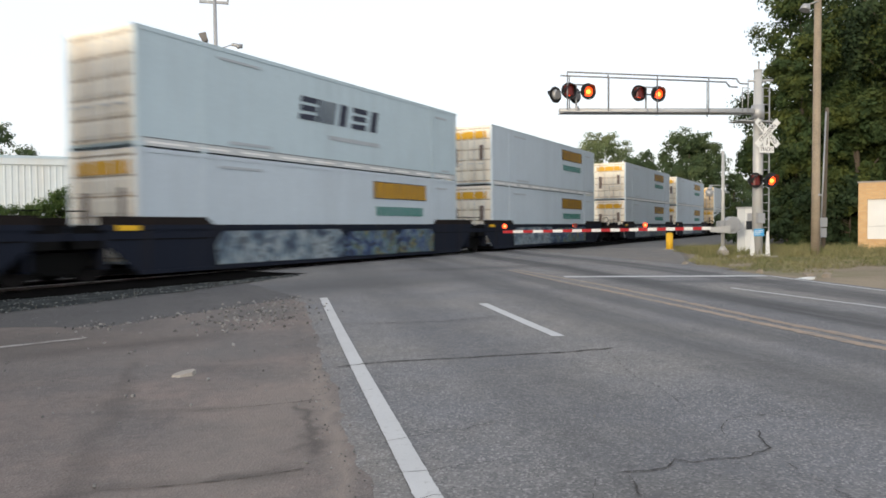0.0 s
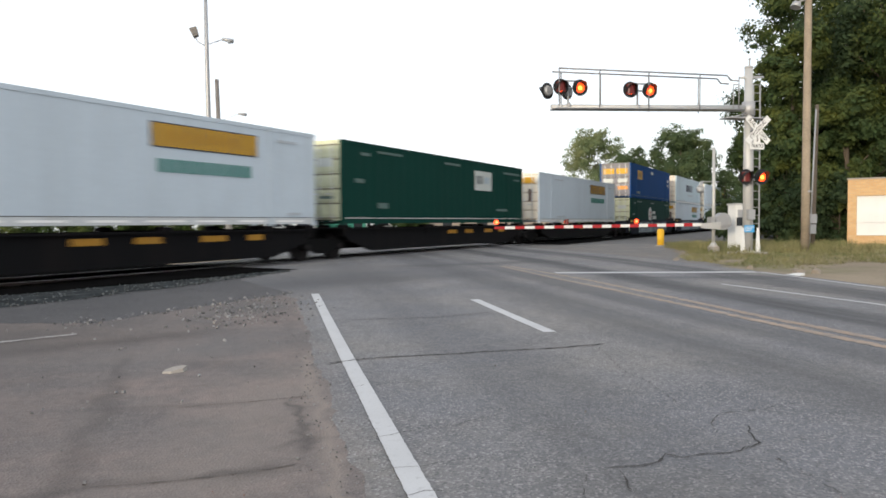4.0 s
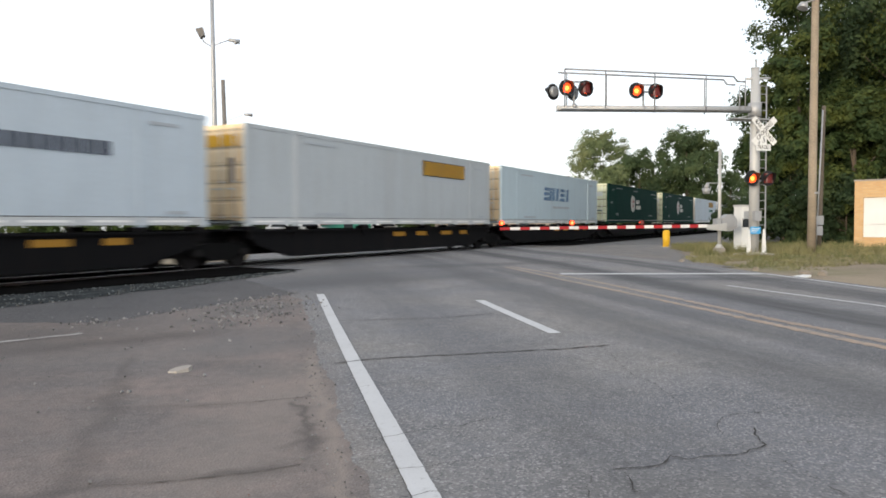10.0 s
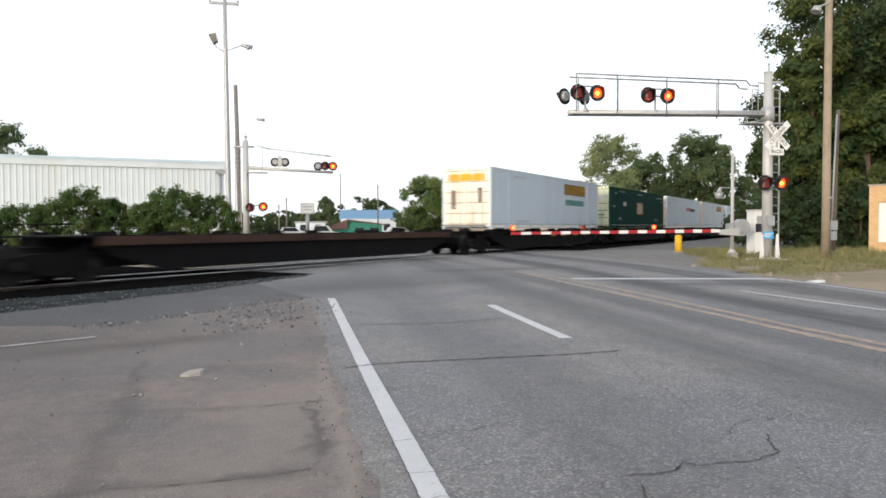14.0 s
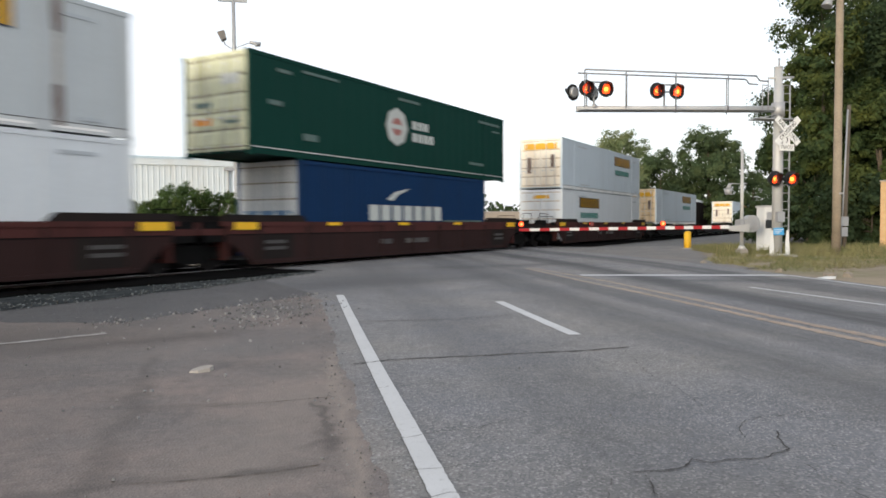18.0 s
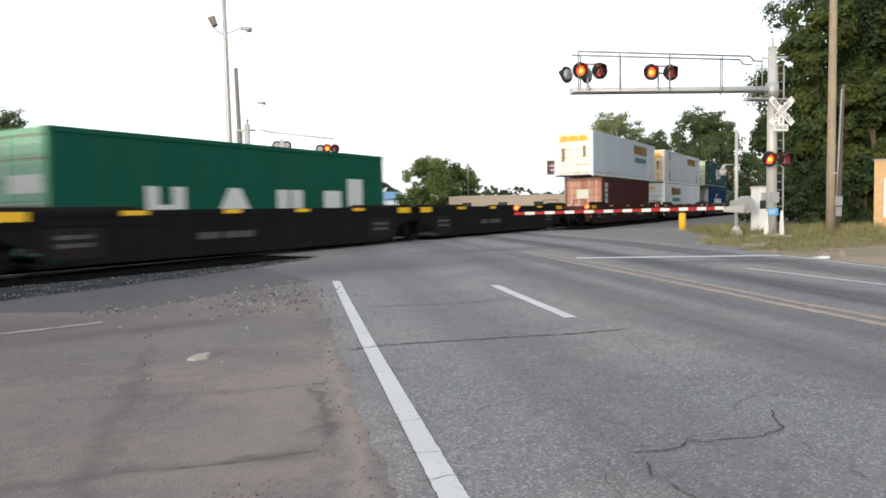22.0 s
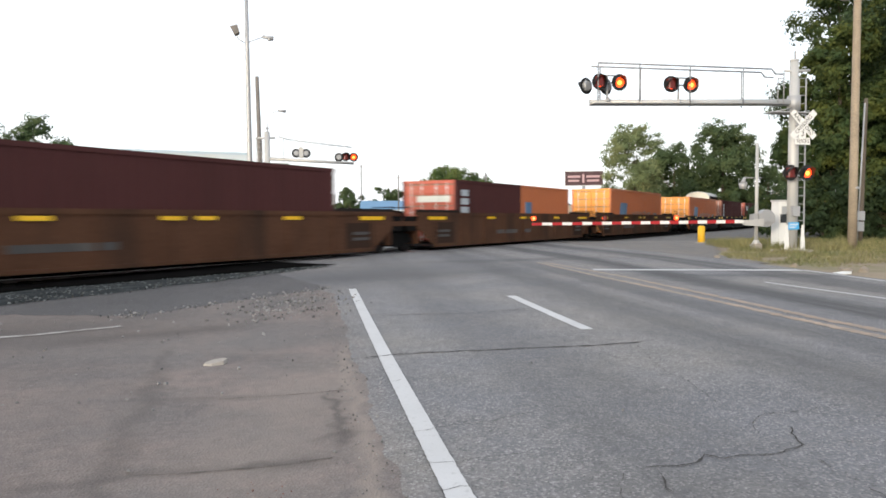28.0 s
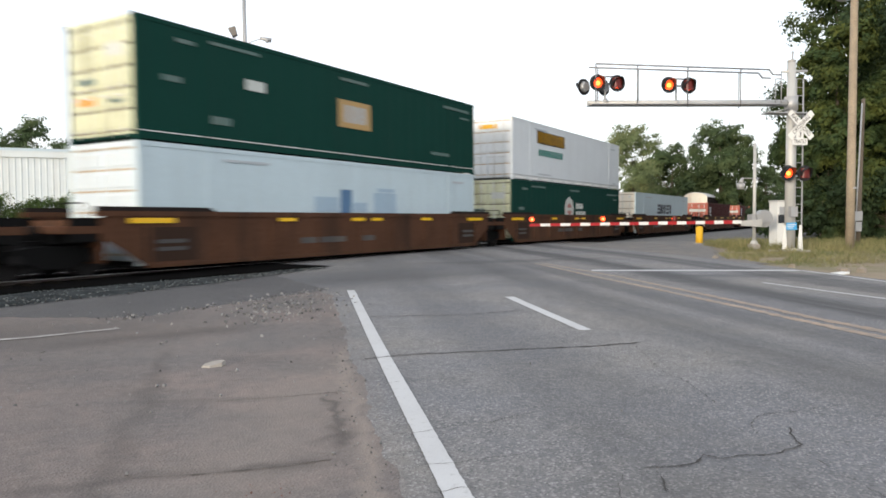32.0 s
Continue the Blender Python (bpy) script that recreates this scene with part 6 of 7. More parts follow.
proto("white_redprint", "container", "white 53-foot container with red and black lettering", L53, H9, P_WHITE, P_DOORWHITE, RB + small_print(L53, H9, P_GREYPRINT),
      [("placard", -0.8, 0.8, 2.2, 2.5, P_INKRED)])


def roundel(e, x, z, r):
    part("roundel", tube(B(), (x, -HALF - 0.010, z), (x, -HALF + 0.01, z), r, seg=8), P_PRINT, e, "white eight-sided roundel")
    part("roundel_ring", tube(B(), (x, -HALF - 0.012, z), (x, -HALF - 0.006, z), r * 0.48, seg=14), P_ROUNDEL, e)
    part("roundel_bar", box(B(), x - r * 0.72, x + r * 0.72, -HALF - 0.016, -HALF - 0.01, z - r * 0.12, z + r * 0.12), P_PRINT, e)


GP = [("marking", 2.2, 3.9, 2.60, 2.68, P_PRINTDIM), ("marking", 7.4, 8.8, 2.55, 2.64, P_PRINTDIM), ("marking", 13.7, 15.7, 2.48, 2.58, P_PRINTDIM), ("marking", 0.75, 1.3, 1.48, 1.62, P_PRINTDIM),
      ("marking", 2.2, 2.85, 0.60, 0.80, P_PRINTDIM), ("marking", 12.8, 14.1, 0.61, 0.72, P_PRINTDIM), ("marking", 1.15, 1.7, 2.45, 2.55, P_PRINTDIM), ("marking", 15.0, 15.7, 2.2, 2.27, P_PRINTDIM)]
GD = [("marking", -0.9, -0.2, 2.0, 2.3, P_PRINT), ("marking", 0.2, 0.9, 1.4, 1.55, P_PRINTDIM), ("marking", 0.2, 0.85, 0.9, 1.1, P_ORANGEDOOR), ("marking", -0.9, -0.3, 0.9, 1.0, P_PRINTDIM)]
proto("green", "container", "dark green 53-foot container with white roundel", L53, H9, P_GREEN, P_GREENDOOR,
      GP + lettering(8.3, 1.60, 1.2, 0.30, 3, P_PRINT) + lettering(8.3, 1.14, 1.6, 0.32, 4, P_PRINT), GD)
roundel(protos["green"], 7.25, 1.57, 0.68)
proto("green_sign", "container", "dark green 53-foot container with white square sign", L53, H9, P_GREEN, P_GREENDOOR,
      GP + [("placard", 10.34, 12.2, 1.56, 2.46, P_PRINT)] + lettering(10.55, 1.85, 0.7, 0.4, 2, P_INK) + lettering(11.35, 1.9, 0.7, 0.3, 2, P_PALEBLUE), GD)
proto("green_tan", "container", "dark green 53-foot container with tan square sign", L53, H9, P_GREEN, P_GREENDOOR,
      GP + [("placard", 7.28, 8.95, 1.08, 1.95, P_TANSIGN), ("lettering", 7.55, 8.7, 1.25, 1.8, P_GREYPRINT), ("marking", 3.4, 4.1, 1.64, 1.92, P_PRINT)], GD)
BM = [("placard", 2.45, 4.1, 1.66, 2.40, P_PLATE), ("lettering", 2.7, 3.8, 1.85, 2.2, P_PLATEPRINT), ("marking", 7.66, 8.5, 2.31, 2.56, P_PRINT), ("marking", 2.2, 3.2, 0.42, 0.62, P_PRINTDIM), ("marking", 14.95, 15.55, 1.88, 2.15, P_PRINT), ("marking", 14.95, 15.55, 1.45, 1.7, P_PRINT)]
BD = [("placard", -1.0, -0.1, 2.0, 2.45, P_PLATE), ("placard", 0.1, 1.0, 2.0, 2.45, P_PLATE), ("marking", -1.0, -0.2, 1.3, 1.6, P_PRINT), ("marking", 0.2, 1.0, 1.3, 1.6, P_PRINT), ("marking", -1.0, -0.2, 0.7, 1.0, P_ORANGEDOOR),
      ("marking", 0.2, 1.0, 0.6, 1.0, P_PRINT)]
proto("blue", "container", "blue 53-foot container with yellow placards", L53, H9, P_BLUE, P_BLUEDOOR, BM, BD)
MK = [("marking", 0.52, 1.12, z, z + 0.28, P_GREYPRINT) for z in (1.2, 1.55, 1.90, 2.24)]
proto("maroon", "container", "maroon 40-foot container with pale stencilled panels", L40, H9, P_MAROON, P_MAROONDOOR, MK, [("placard", -0.3, 0.5, 1.5, 2.1, P_PRINT)], ribs=0.278)
proto("maroon_sign", "container", "maroon 40-foot container with small blue and white sign", L40, H9, P_MAROON, P_RED, [("placard", 0.58, 1.98, 1.92, 2.48, P_GREYPRINT), ("lettering", 0.8, 1.8, 2.1, 2.32, P_INKBLUE)], ribs=0.278)
proto("maroon_low", "container", "maroon 40-foot container of standard height", L40, H8, P_MAROON, P_RED, [("marking", 0.5, 1.2, z, z + 0.28, P_GREYPRINT) for z in (1.2, 1.55, 1.9)],
      [("marking", -1.0, 0.6, 1.7, 1.95, P_PRINT)], ribs=0.278)
proto("maroon_short", "container", "maroon 20-foot container with pale stencils", L20, H8, P_MAROON, P_RED, [("marking", 0.4, 1.0, z, z + 0.25, P_GREYPRINT) for z in (1.25, 1.6, 1.95)], [("marking", -1.0, 0.6, 1.7, 1.95, P_PRINT)], ribs=0.278)
proto("orange_short", "container", "orange 20-foot container with blue patch", L20, H8, P_ORANGE, P_ORANGEDOOR, [("placard", 0.5, 1.2, 1.15, 1.8, P_INKBLUE)], ribs=0.278)
proto("orange", "container", "orange 40-foot container with blue patch and dark scrawl", L40, H9, P_ORANGE, P_ORANGEDOOR,
      [("marking", 10.0, 10.9, 1.15, 1.4, P_RUST)], ribs=0.278)
part("placard", prism(B(), [(1.85, 1.12), (3.25, 1.12), (3.5, 2.02), (2.05, 2.02)], -HALF - 0.006, -HALF + 0.012), P_INKBLUE, protos["orange"], "slanted blue patch")
r8 = random.Random(8)
for k in range(26):
    x = 4.3 + 4.8 * k / 26 + r8.uniform(-0.1, 0.1)
    w, z = r8.uniform(0.08, 0.36), r8.uniform(1.08, 1.42)
    part("scrawl", prism(B(), [(x, z), (x + w, z + r8.uniform(-0.06, 0.06)), (x + w + 0.05, z + r8.uniform(0.05, 0.2)), (x + 0.03, z + r8.uniform(0.05, 0.2))], -HALF - 0.006, -HALF + 0.012), P_RUST, protos["orange"])
SG = [("lettering", a_, b_, 1.06, t_, P_PRINT) for a_, b_, t_ in ((2.35, 2.7, 1.68), (3.1, 3.48, 1.68), (6.8, 7.3, 1.66), (7.4, 7.9, 1.66), (8.92, 9.78, 1.66), (10.15, 10.95, 2.06))] + [("lettering", 2.7, 3.1, 1.06, 1.24, P_PRINT)]
proto("sea_green", "container", "green 40-foot container with large white block lettering", L40, H9, P_SEAGREEN, P_TEALDOOR, SG, [("marking", -1, 0.2, 1.5, 1.9, P_PRINT)], ribs=0.278)
part("lettering", prism(B(), [(4.6, 1.06), (5.72, 1.06), (5.35, 1.68), (4.97, 1.68)], -HALF - 0.006, -HALF + 0.012), P_PRINT, protos["sea_green"])
proto("navy", "container", "navy blue 40-foot container with white block lettering", L40, H9, P_NAVY, P_GREYPRINT, lettering(3.55, 1.10, 5.0, 0.54, 7, P_PRINT) + [("marking", 8.6, 11.9, 1.06, 1.12, P_PRINTDIM)], [("marking", -1, 1, 1.2, 1.4, P_INKBLUE)], ribs=0.278)
part("swoosh", prism(B(), [(4.6, 1.85), (5.1, 2.12), (6.1, 2.28), (5.3, 2.02), (4.95, 1.8)], -HALF - 0.006, -HALF + 0.012), P_PRINT, protos["navy"])


# ---- railcars; local x runs forward along the train from the rear end of the load, z from the rail head
def bogie(parent, x):
    """A two-axle truck under x: side frames with springs, axles and four wheels."""
    for sgn in (-1, 1):
        y = sgn * 1.0
        bm = prism(B(), [(x - 1.15, 0.42), (x - 1.0, 0.62), (x - 0.45, 0.70), (x + 0.45, 0.70), (x + 1.0, 0.62), (x + 1.15, 0.42), (x + 0.75, 0.40), (x + 0.35, 0.22), (x - 0.35, 0.22), (x - 0.75, 0.40)], y - 0.07, y + 0.07)
        for k in (-0.15, 0.0, 0.15):
            tube(bm, (x + k, y - sgn * 0.02, 0.26), (x + k, y - sgn * 0.02, 0.62), 0.06, seg=8)
        f = part("bogie_frame", bm, P_STEELDARK, parent)
        for ax in (-0.86, 0.86):
            bm = B()
            wy = sgn * 0.75
            tube(bm, (x + ax, wy - 0.065, 0.43), (x + ax, wy + 0.065, 0.43), 0.42, seg=20)
            tube(bm, (x + ax, wy - sgn * 0.09, 0.43), (x + ax, wy - sgn * 0.05, 0.43), 0.45, seg=20)
            tube(bm, (x + ax, wy, 0.43), (x + ax, sgn * 1.12, 0.43), 0.11, seg=10)
            part("wheel", bm, P_WHEEL, parent)
    bm = box(B(), x - 0.2, x + 0.2, -1.0, 1.0, 0.42, 0.68)
    for ax in (-0.86, 0.86):
        tube(bm, (x + ax, -0.75, 0.43), (x + ax, 0.75, 0.43), 0.085, seg=8)
    part("bolster", bm, P_STEELDARK, parent)
    # Rigging as one dark block, added to close the bright gap through the truck.
    part("brake_rigging_fill", prism(B(), [(x - 1.55, 0.55), (x - 1.2, 0.30), (x + 1.2, 0.30), (x + 1.55, 0.55), (x + 1.55, 0.80), (x - 1.55, 0.80)], -0.5, 0.5), P_STEELDARK, parent)


def well_car(label, L, front, back, material, reflect, graffiti=False, group="well cars of the train", seed=1, taper=0.9, ext=1.0, top=1.31, sill=None, ends="", lip=0.19):
    """A double-stack well unit for a load L long: deep side sills with top chords and posts, floor, end decks over the trucks."""
    e = thing("well_car", label, "rail car", group)
    a, c = -ext, L + ext
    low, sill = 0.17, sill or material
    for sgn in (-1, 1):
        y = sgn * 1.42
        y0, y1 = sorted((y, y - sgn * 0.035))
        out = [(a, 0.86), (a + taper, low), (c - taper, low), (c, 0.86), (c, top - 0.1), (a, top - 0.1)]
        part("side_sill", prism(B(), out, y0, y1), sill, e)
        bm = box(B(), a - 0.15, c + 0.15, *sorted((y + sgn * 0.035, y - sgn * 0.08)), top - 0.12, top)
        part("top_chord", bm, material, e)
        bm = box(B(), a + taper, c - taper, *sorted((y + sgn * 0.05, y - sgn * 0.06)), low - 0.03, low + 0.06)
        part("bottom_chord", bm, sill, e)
        n = 9 if sgn < 0 else 0
        for k in range(n):
            x = a + 1.2 + (c - a - 2.4) * k / (n - 1)
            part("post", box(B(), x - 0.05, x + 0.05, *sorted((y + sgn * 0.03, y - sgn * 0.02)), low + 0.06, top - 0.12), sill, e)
        for x0, x1 in ((a - 0.12, 2.2), (L - 2.15, c + 0.12)):
            inner = (x1 - 0.25, x1) if x0 < 0 else (x0 + 0.25, x0)
            o = [(x0, top - 0.01), (x1, top - 0.01), (inner[0], top + lip), (x0, top + lip)] if x0 < 0 else [(x0, top - 0.01), (x1, top - 0.01), (x1, top + lip), (inner[0], top + lip)]
            part("end_lip", prism(B(), o, *sorted((y + sgn * 0.03, y - sgn * 0.07))), P_SOOT, e, "sooty raised lip over the end of the sill")
        tall = 0.33 if material is not P_WELLBROWN else 0.16
        band = part("chord_band", box(B(), a + 0.05, c - 0.05, *sorted((y + sgn * 0.010, y - sgn * 0.01)), top - tall, top - 0.12), material, e)
        # A thin black strip drawn as the shadow line below the chord band.
        if tall > 0.2:
            part("band_shadow_strip", box(B(), a + 0.1, c - 0.1, *sorted((y + sgn * 0.012, y + sgn * 0.002)), top - 0.36, top - 0.33), P_STEELDARK, band)
        for k, (x, w, h) in enumerate(reflect):
            part("reflector", box(B(), x, x + w, *sorted((y + sgn * 0.042, y + sgn * 0.03)), 1.295 - h, 1.295), P_REFLECT, e)
    if graffiti:
        for x0, x1, z1 in ((2.35, 7.9, 1.16), (8.0, 11.2, 1.10), (11.3, 13.9, 1.14)):
            out = [(x0, 0.26), (x1 - 0.1, 0.24), (x1, 0.9), (x1 - 0.25, z1), (x0 + 0.2, z1 - 0.02), (x0 - 0.08, 0.8)]
            part("graffiti", prism(B(), out, -1.455, -1.42), M_GRAFFITI if x0 < 3 else M_GRAFFITI_DARK, e, "sprayed graffiti lettering too rough to read")
    else:
        r = random.Random(seed)
        for x in (a + 1.05, c - 2.55):
            q = part("end_panel", box(B(), x, x + 1.5, -1.424, -1.418, low + 0.1, top - 0.37), P_BROWNSOOT if material is P_WELLBROWN else P_SOOT, e, "sooty panel near the end of the sill")
            for z in (0.52, 0.70):
                part("print_bar", box(B(), x + 0.35, x + 1.2, -1.428, -1.423, z, z + 0.09), P_STENCIL, q)
        for k in range(3):
            x = r.uniform(3.5, L - 5)
            part("stencil", box(B(), x, x + r.uniform(0.6, 1.4), -1.426, -1.42, 0.55, 0.72), P_STENCIL, e)
    bm = box(B(), a + 1.0, c - 1.0, -1.38, 1.38, 0.115, 0.255 if material in (P_WELLNAVY, P_WELLRED) else 0.185)
    part("well_floor", bm, P_STEELDARK, e)
    for x0, x1, sgn in ((a - back, a + 0.25, -1), (c - 0.25, c + front, 1)):
        bm = box(B(), x0, x1, -0.42, 0.42, 0.72, 1.12)
        box(bm, x0 + 0.1, x1 - 0.1, -1.0, 1.0, 0.74, 1.02)
        part("platform", box(B(), x0 + 0.05, x1 - 0.05, -1.36, 1.36, 0.96, 1.12), material, e)
        for yy in (-1.3, 1.3):
            box(bm, (x0 + x1) / 2 - 0.4, (x0 + x1) / 2 + 0.4, yy - 0.05, yy + 0.05, 0.78, 1.30)
        part("end_deck", bm, P_STEELDARK, e)
        part("bulkhead", box(B(), (a if sgn < 0 else c - 0.08), (a + 0.08 if sgn < 0 else c), -1.38, 1.38, 0.3, 1.25), material, e)
        bm = B()
        xm = (x0 + x1) / 2
        tube(bm, (xm, -1.25, 1.12), (xm, -1.25, 1.62), 0.018, seg=6)
        tube(bm, (xm, -1.25, 1.62), (xm, -0.4, 1.62), 0.018, seg=6)
        tube(bm, (xm, -0.4, 1.62), (xm, -0.4, 1.12), 0.018, seg=6)
        part("grab_rail", bm, P_STEELDARK, e)
    bogie(e, a - back)
    part("drawbar", box(B(), c - 0.2, c + 1.5, -0.14, 0.14, 0.76, 0.98), P_STEELDARK, e)
    for end, x0, sgn in (("front", c, 1), ("rear", a, -1)):
        if end not in ends:
            continue
        # a whole end of the car: long platform over its truck, end sill, coupler and brake gear
        xs = sorted((x0 + sgn * 0.2, x0 + sgn * 2.35))
        bm = box(B(), *xs, -1.36, 1.36, 0.97, 1.125)
        box(bm, *sorted((x0 + sgn * 2.22, x0 + sgn * 2.36)), -1.38, 1.38, 0.80, 1.20)
        part("end_platform", bm, P_SOOT, e, "sooty end platform")
        part("centre_sill", box(B(), *xs, -0.45, 0.45, 0.62, 0.96), P_STEELDARK, e)
        bm = box(B(), *sorted((x0 + sgn * 2.3, x0 + sgn * 2.9)), -0.16, 0.16, 0.70, 0.98)
        box(bm, *sorted((x0 + sgn * 2.62, x0 + sgn * 2.92)), -0.22, 0.22, 0.66, 1.02)
        part("coupler", bm, P_STEELDARK, e)
        xb = x0 + sgn * 1.7
        part("brake_box", box(B(), xb - 0.35, xb + 0.35, -1.30, -0.9, 1.12, 1.42), P_STEELDARK, e)
        bm = B()
        for xx in (x0 + sgn * 2.26, x0 + sgn * 1.2):
            tube(bm, (xx, -1.30, 1.12), (xx, -1.30, 1.75), 0.018, seg=6)
        tube(bm, (x0 + sgn * 2.26, -1.30, 1.75), (x0 + sgn * 1.2, -1.30, 1.75), 0.018, seg=6)
        part("hand_rail", bm, P_STEELDARK, e)
        if end == "front":
            bogie(e, x0 + 1.25)
    return e


def spine_car(label, L, front, back, group="spine cars of the train", marks=(), rusty=False):
    """A skeleton unit: a deep centre spine, low side beams, cross bolsters that carry the container's corners."""
    e = thing("spine_car", label, "rail car", group)
    a, c = -back, L + front
    part("centre_spine", prism(B(), [(a, 0.80), (a + 1.8, 0.80), (a + 2.6, 0.42), (c - 2.6, 0.42), (c - 1.8, 0.80), (c, 0.80), (c, 1.02), (a, 1.02)], -0.40, 0.40), P_SPINE, e)
    for sgn in (-1, 1):
        y0, y1 = sorted((sgn * 1.26, sgn * 1.10))
        part("side_beam", prism(B(), [(0.4, 0.62), (1.9, 0.22), (L - 1.9, 0.22), (L - 0.4, 0.62), (L - 0.1, 0.98), (0.1, 0.98)], y0, y1), P_SPINE, e)
        part("walkway", box(B(), 0.0, L, *sorted((sgn * 1.36, sgn * 1.12)), 0.98, 1.03), P_SPINE, e)
        if rusty:
            part("deck_edge", box(B(), 0.05, L - 0.05, *sorted((sgn * 1.37, sgn * 1.30)), 0.84, 1.045), P_DECKRUST, e, "rust-brown deck edge")
    for x in (0.25, 2.1, L / 2 - 2.2, L / 2 + 2.2, L - 2.1, L - 0.25):
        bm = box(B(), x - 0.16, x + 0.16, -1.30, 1.30, 0.78, 1.06)
        for sgn in (-1, 1):
            box(bm, x - 0.2, x + 0.2, *sorted((sgn * 1.31, sgn * 0.95)), 1.05, 1.145)
        part("cross_bolster", bm, P_SPINE, e)
    for x, w in marks:
        part("reflector", box(B(), x, x + w, -1.275, -1.262, 0.74, 0.90), P_PLATEPRINT, e)
    # Another added dark block; it shuts out the daylight at the car's end.
    part("brake_gear_fill", prism(B(), [(a - 1.35, 0.50), (a - 0.9, 0.30), (a + 1.2, 0.28), (a + 2.3, 0.40), (a + 2.3, 0.82), (a - 1.35, 0.82)], -0.55, 0.55), P_STEELDARK, e)
    bm = box(B(), a - 0.1, a + 1.5, -1.2, 1.2, 1.02, 1.06)
    for yy in (-1.15, 1.15):
        tube(bm, (a + 0.4, yy, 1.06), (a + 0.4, yy, 1.32), 0.018, seg=6)
    tube(bm, (a + 0.4, -1.15, 1.32), (a + 0.4, 1.15, 1.32), 0.018, seg=6)
    part("end_platform", bm, P_SPINE, e)
    part("drawbar", box(B(), c - 0.2, c + 1.6, -0.14, 0.14, 0.76, 0.98), P_STEELDARK, e)
    bogie(e, a)
    return e


REF53 = [(-0.75, 0.85, 0.2), (3.1, 0.65, 0.1), (7.1, 0.65, 0.1), (11.1, 0.65, 0.1), (16.2, 0.85, 0.2)]
REFBR = [(-0.35, 1.25, 0.12), (4.4, 0.7, 0.1), (7.7, 0.65, 0.1), (8.75, 0.6, 0.1), (11.8, 0.7, 0.1), (15.3, 1.3, 0.12)]
REF40 = [(-1.4, 0.8, 0.2), (1.55, 0.7, 0.11), (4.6, 0.6, 0.1), (7.4, 0.6, 0.1), (10.2, 0.6, 0.1), (12.9, 0.8, 0.2)]
cars = {
    "well_navy": well_car("dark well car with sprayed graffiti along its side", L53, 0.84, 0.84, P_WELLNAVY, [(-0.7, 0.6, 0.12)], True, seed=5),
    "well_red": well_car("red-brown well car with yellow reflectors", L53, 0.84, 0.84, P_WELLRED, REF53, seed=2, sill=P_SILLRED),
    "well_brown": well_car("rust-brown well car with yellow reflectors", L53, 0.84, 0.84, P_WELLBROWN, REFBR, seed=3, taper=1.15, top=1.45, lip=0.10),
    "well_black": well_car("black well car with yellow reflectors", L40, 0.40, 0.40, P_WELLBLACK, REF40, seed=4, group="black well cars of the train", ext=1.42, taper=1.7, lip=0.08),
    "spine": spine_car("dark spine car with yellow reflectors", L53, 0.75, 0.75, marks=[(7.7, 0.8), (9.35, 0.8), (11.4, 0.9), (13.1, 0.65)]),
    "spine_bare": spine_car("empty dark spine car with a rusty deck edge", L53, 0.75, 0.75, rusty=True),
}

for key, end in (("well_navy", "front"), ("well_navy", "rear"), ("well_red", "front"), ("well_red", "rear"), ("well_brown", "front"), ("well_brown", "rear")):
    lab, paints, refl, kw = {"well_navy": ("dark well car with sprayed graffiti along its side", P_WELLNAVY, [(-0.7, 0.6, 0.12)], dict(graffiti=True, seed=6)),
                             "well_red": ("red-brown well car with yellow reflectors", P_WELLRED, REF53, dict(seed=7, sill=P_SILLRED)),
                             "well_brown": ("rust-brown well car with yellow reflectors", P_WELLBROWN, REFBR, dict(seed=8, taper=1.15, top=1.45, lip=0.10))}[key]
    cars[key + "_" + end] = well_car(lab, L53, 0.84, 0.84, paints, refl, ends=end, **kw)
FLOOR, SPINE_TOP = 0.19, 1.145
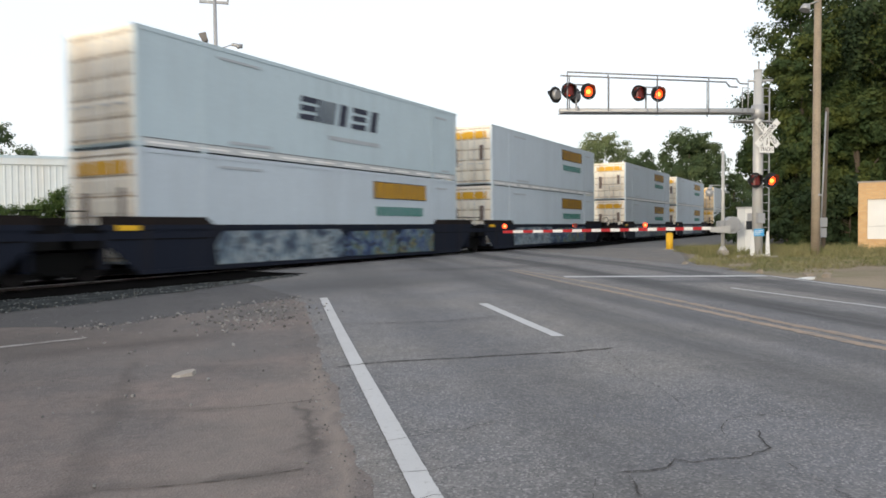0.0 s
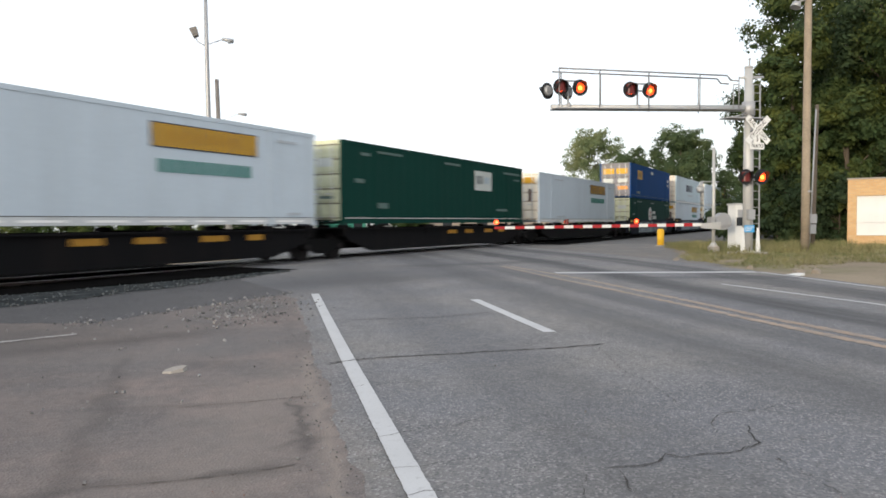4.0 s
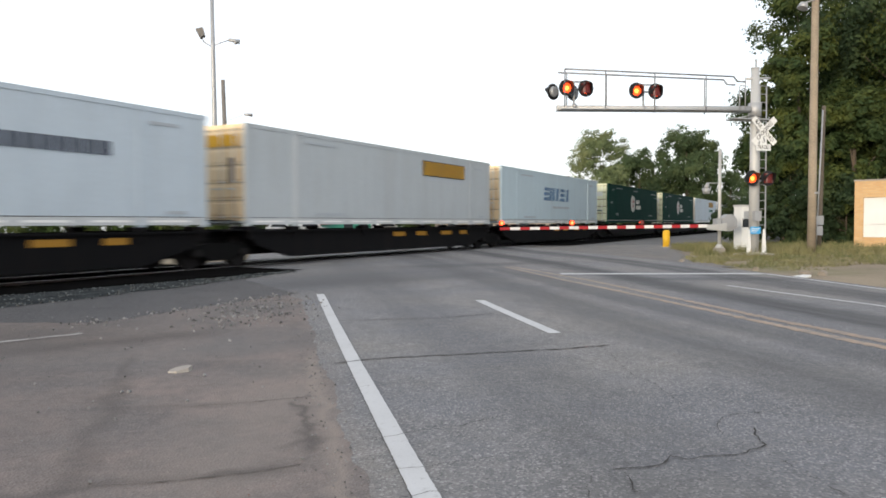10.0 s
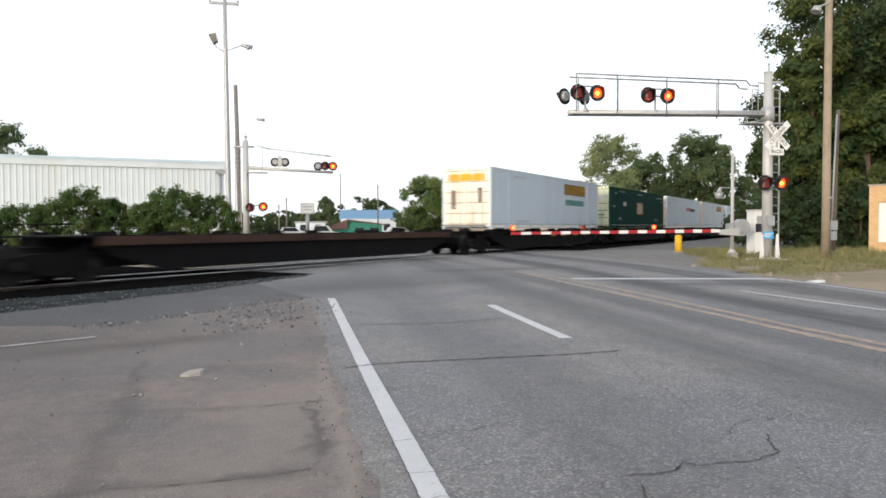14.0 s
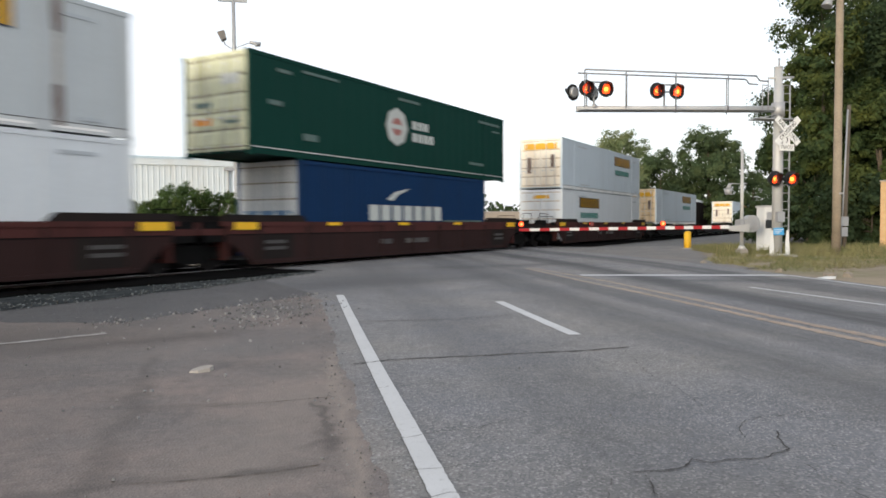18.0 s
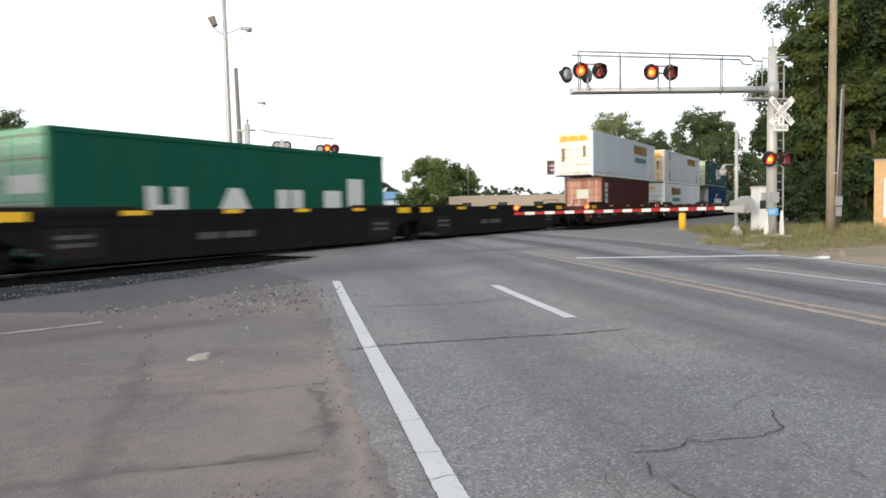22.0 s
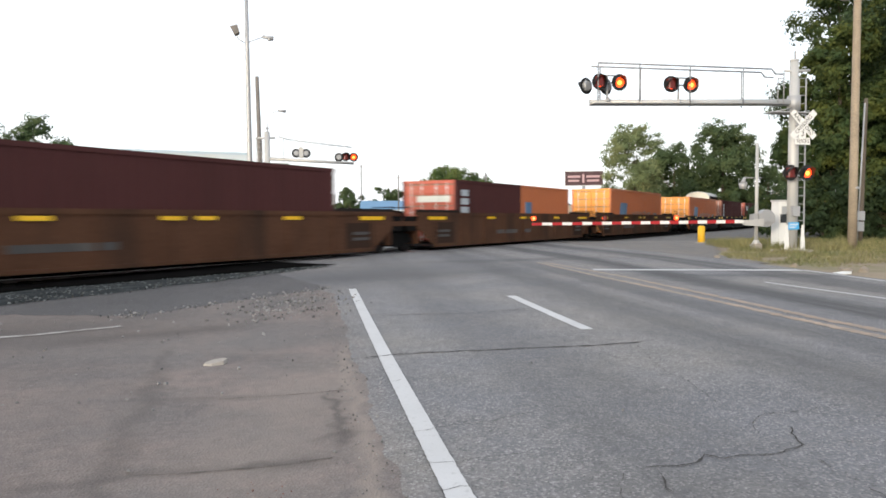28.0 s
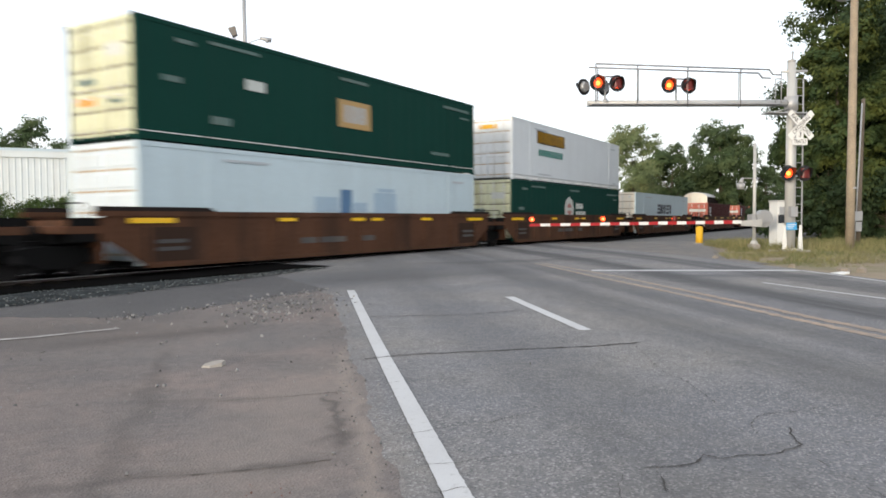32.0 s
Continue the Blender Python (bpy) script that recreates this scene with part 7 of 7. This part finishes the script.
# load's rear end along the train, the car, what lies on it from below: (kind, offset along the car)
CONSIST = [
    (120.5, "well_navy", [("white", 0), ("white_dirty", 0)]), (99.9, "well_navy_rear", [("white_dirty", 0), ("white_plain", 0)]),
    (75.5, "well_navy_front", [("white", 0), ("white", 0)]), (55.64, "well_navy_rear", [("white", 0), ("white", 0)]),
    (31.35, "well_navy_front", [("white", 0), ("white", 0)]), (11.52, "well_navy", [("white", 0), ("pale", 0)]), (-8.30, "well_navy", [("green", 0), ("blue", 0)]),
    (-29.56, "spine", [("white", 0)]), (-48.32, "spine", [("green_sign", 0)]), (-65.95, "spine", [("white", 0)]), (-83.55, "spine", [("white", 0)]),
    (-101.23, "spine", [("green", 0)]), (-120.15, "spine", [("green", 0)]), (-139.04, "spine", [("pale_blue_print", 0)]), (-156.56, "spine", [("white_plain", 0)]),
    (-174.16, "spine", [("white_redprint", 0)]), (-191.80, "spine", [("green_tan", 0)]), (-210.74, "spine", [("white", 0)]), (-230.9, "spine_bare", []),
    (-250.73, "spine", [("white_rust", 0)]),
    (-272.04, "well_red_rear", [("white_mid", 0), ("white", 0)]), (-295.84, "well_red_front", [("navy", 2.0), ("green", 0)]), (-315.71, "well_red", [("white_mid", 0), ("white_dirty", 0)]),
    (-335.42, "well_red", [("maroon", 2.0), ("white", 0)]),
    (-355.30, "well_black", []), (-371.16, "well_black", [("sea_green", 0)]), (-387.02, "well_black", [("maroon_sign", 0)]), (-402.69, "well_black", [("maroon", 0)]), (-418.47, "well_black", [("orange", 0)]),
    (-442.6, "well_brown_front", [("orange", 2.0)]), (-462.1, "well_brown", [("maroon_short", 2.0), ("orange_short", 8.12)]), (-481.9, "well_brown_rear", [("maroon_low", 2.0)]),
    (-505.52, "well_brown_front", [("pale", 0)]), (-525.59, "well_brown", [("green", 0), ("white_mid", 0)]), (-545.48, "well_brown", [("pale_picture", 0), ("green_tan", 0)]),
    (-566.0, "well_brown", []),
]


def track_pose(s, z=0.0):
    p = N * TRACK_D + U * s
    return pose(p.x, p.y, RAIL_Z + z, 0, 0, TRACK_TURN)


# two cars standing on the second track
def boxcar(s):
    e = thing("boxcar", "standing boxcar with cream end, dark sides and arched grey roof", "rail car", "cars on the second track", m=pose(*(N * (TRACK_D + 4.5) + U * s + Vector((0, 0, RAIL_Z))), 0, 0, TRACK_TURN))
    arch = [(-1.5, 4.05), (-1.2, 4.35), (-0.7, 4.55), (0, 4.64), (0.7, 4.55), (1.2, 4.35), (1.5, 4.05)]
    turn = Matrix(((0, 1, 0, 0), (1, 0, 0, 0), (0, 0, 1, 0), (0, 0, 0, 1)))
    part("end_wall", prism(B(), [(-1.46, 1.1)] + [(x * 0.97, z - 0.03) for x, z in arch] + [(1.46, 1.1)], 0.0, 0.12, turn), P_DOORWHITE, e, "cream end wall")
    part("body", prism(B(), [(-1.45, 1.1)] + [(x * 0.96, z - 0.04) for x, z in arch] + [(1.45, 1.1)], 0.12, 17.6, turn), P_SOOT, e)
    part("roof", prism(B(), arch + [(x * 0.98, z - 0.06) for x, z in arch[::-1]], -0.05, 17.7, turn), P_RAILGREY, e)
    for k in range(12):
        x = 0.7 + 1.46 * k
        part("side_post", box(B(), x, x + 0.1, -1.50, -1.45, 1.15, 4.0), P_SOOT, e)
    part("underframe", box(B(), 0.1, 17.6, -1.2, 1.2, 0.75, 1.1), P_STEELDARK, e)
    bogie(e, 2.2), bogie(e, 15.5)


boxcar(97.9)
boxcar(117.0)
used = set()


def take(store, key, m):
    """The first time the thing itself, afterwards copies of it."""
    if key not in used:
        used.add(key)
        store[key].matrix_basis = m
        return store[key]
    return copy_thing(store[key], m)


for s, car, loads in CONSIST:
    train_things.append((take(cars, car, track_pose(s)), s, 0.0))
    z = SPINE_TOP if car.startswith("spine") else FLOOR + (0.07 if car.startswith(("well_navy", "well_red")) else 0.0)
    for kind, off in loads:
        train_things.append((take(protos, kind, track_pose(s + off, z)), s + off, z))
        if kind not in ("maroon_short",):
            z += (H8 if "low" in kind or "short" in kind else H9) + 0.0


# ---------------------------------------------------------------- what moves
RUN = [(0, 0.0), (3, 51.16), (6, 102.72), (9, 154.48), (12, 206.37), (15, 258.37), (18, 310.41), (21, 362.75), (24, 415.13), (27, 467.70), (30, 520.60), (32, 556.14)]


BEAT, FIRST = 1.0797, 0.16          # the lamps' period and the start of a first half


def wink(first, lead=0.0):
    """Turns of a lamp's shade: 0 in front of the bulb, 180 behind it."""
    rows, k = [], 0 if lead < FIRST - 0.06 else 1
    state = 180.0 if not first else 0.0
    rows.append((0.0, state))
    while True:
        t = FIRST - lead + BEAT * k / 2
        if t > 31.9:
            break
        to = 180.0 if (k % 2 == 0) == first else 0.0
        for f in (0, 1, 2, 3):
            rows.append((t - 0.06 + 0.12 * f / 3, state + (to - state) * f / 3))
        state = to
        k += 1
    rows.append((32.0, state))
    return rows


def motions():
    beats = {True: wink(True), False: wink(False), "gate": wink(True, 0.095), "gate_second": wink(False, 0.095)}
    for sh, (x, y, z), first in flashers:
        walk(sh, [(t, pose(x, y, z, 0, 0, a)) for t, a in beats[first]])
    for ob, s, z in train_things:
        walk(ob, [(t, track_pose(s + d, z)) for t, d in RUN])


motions()
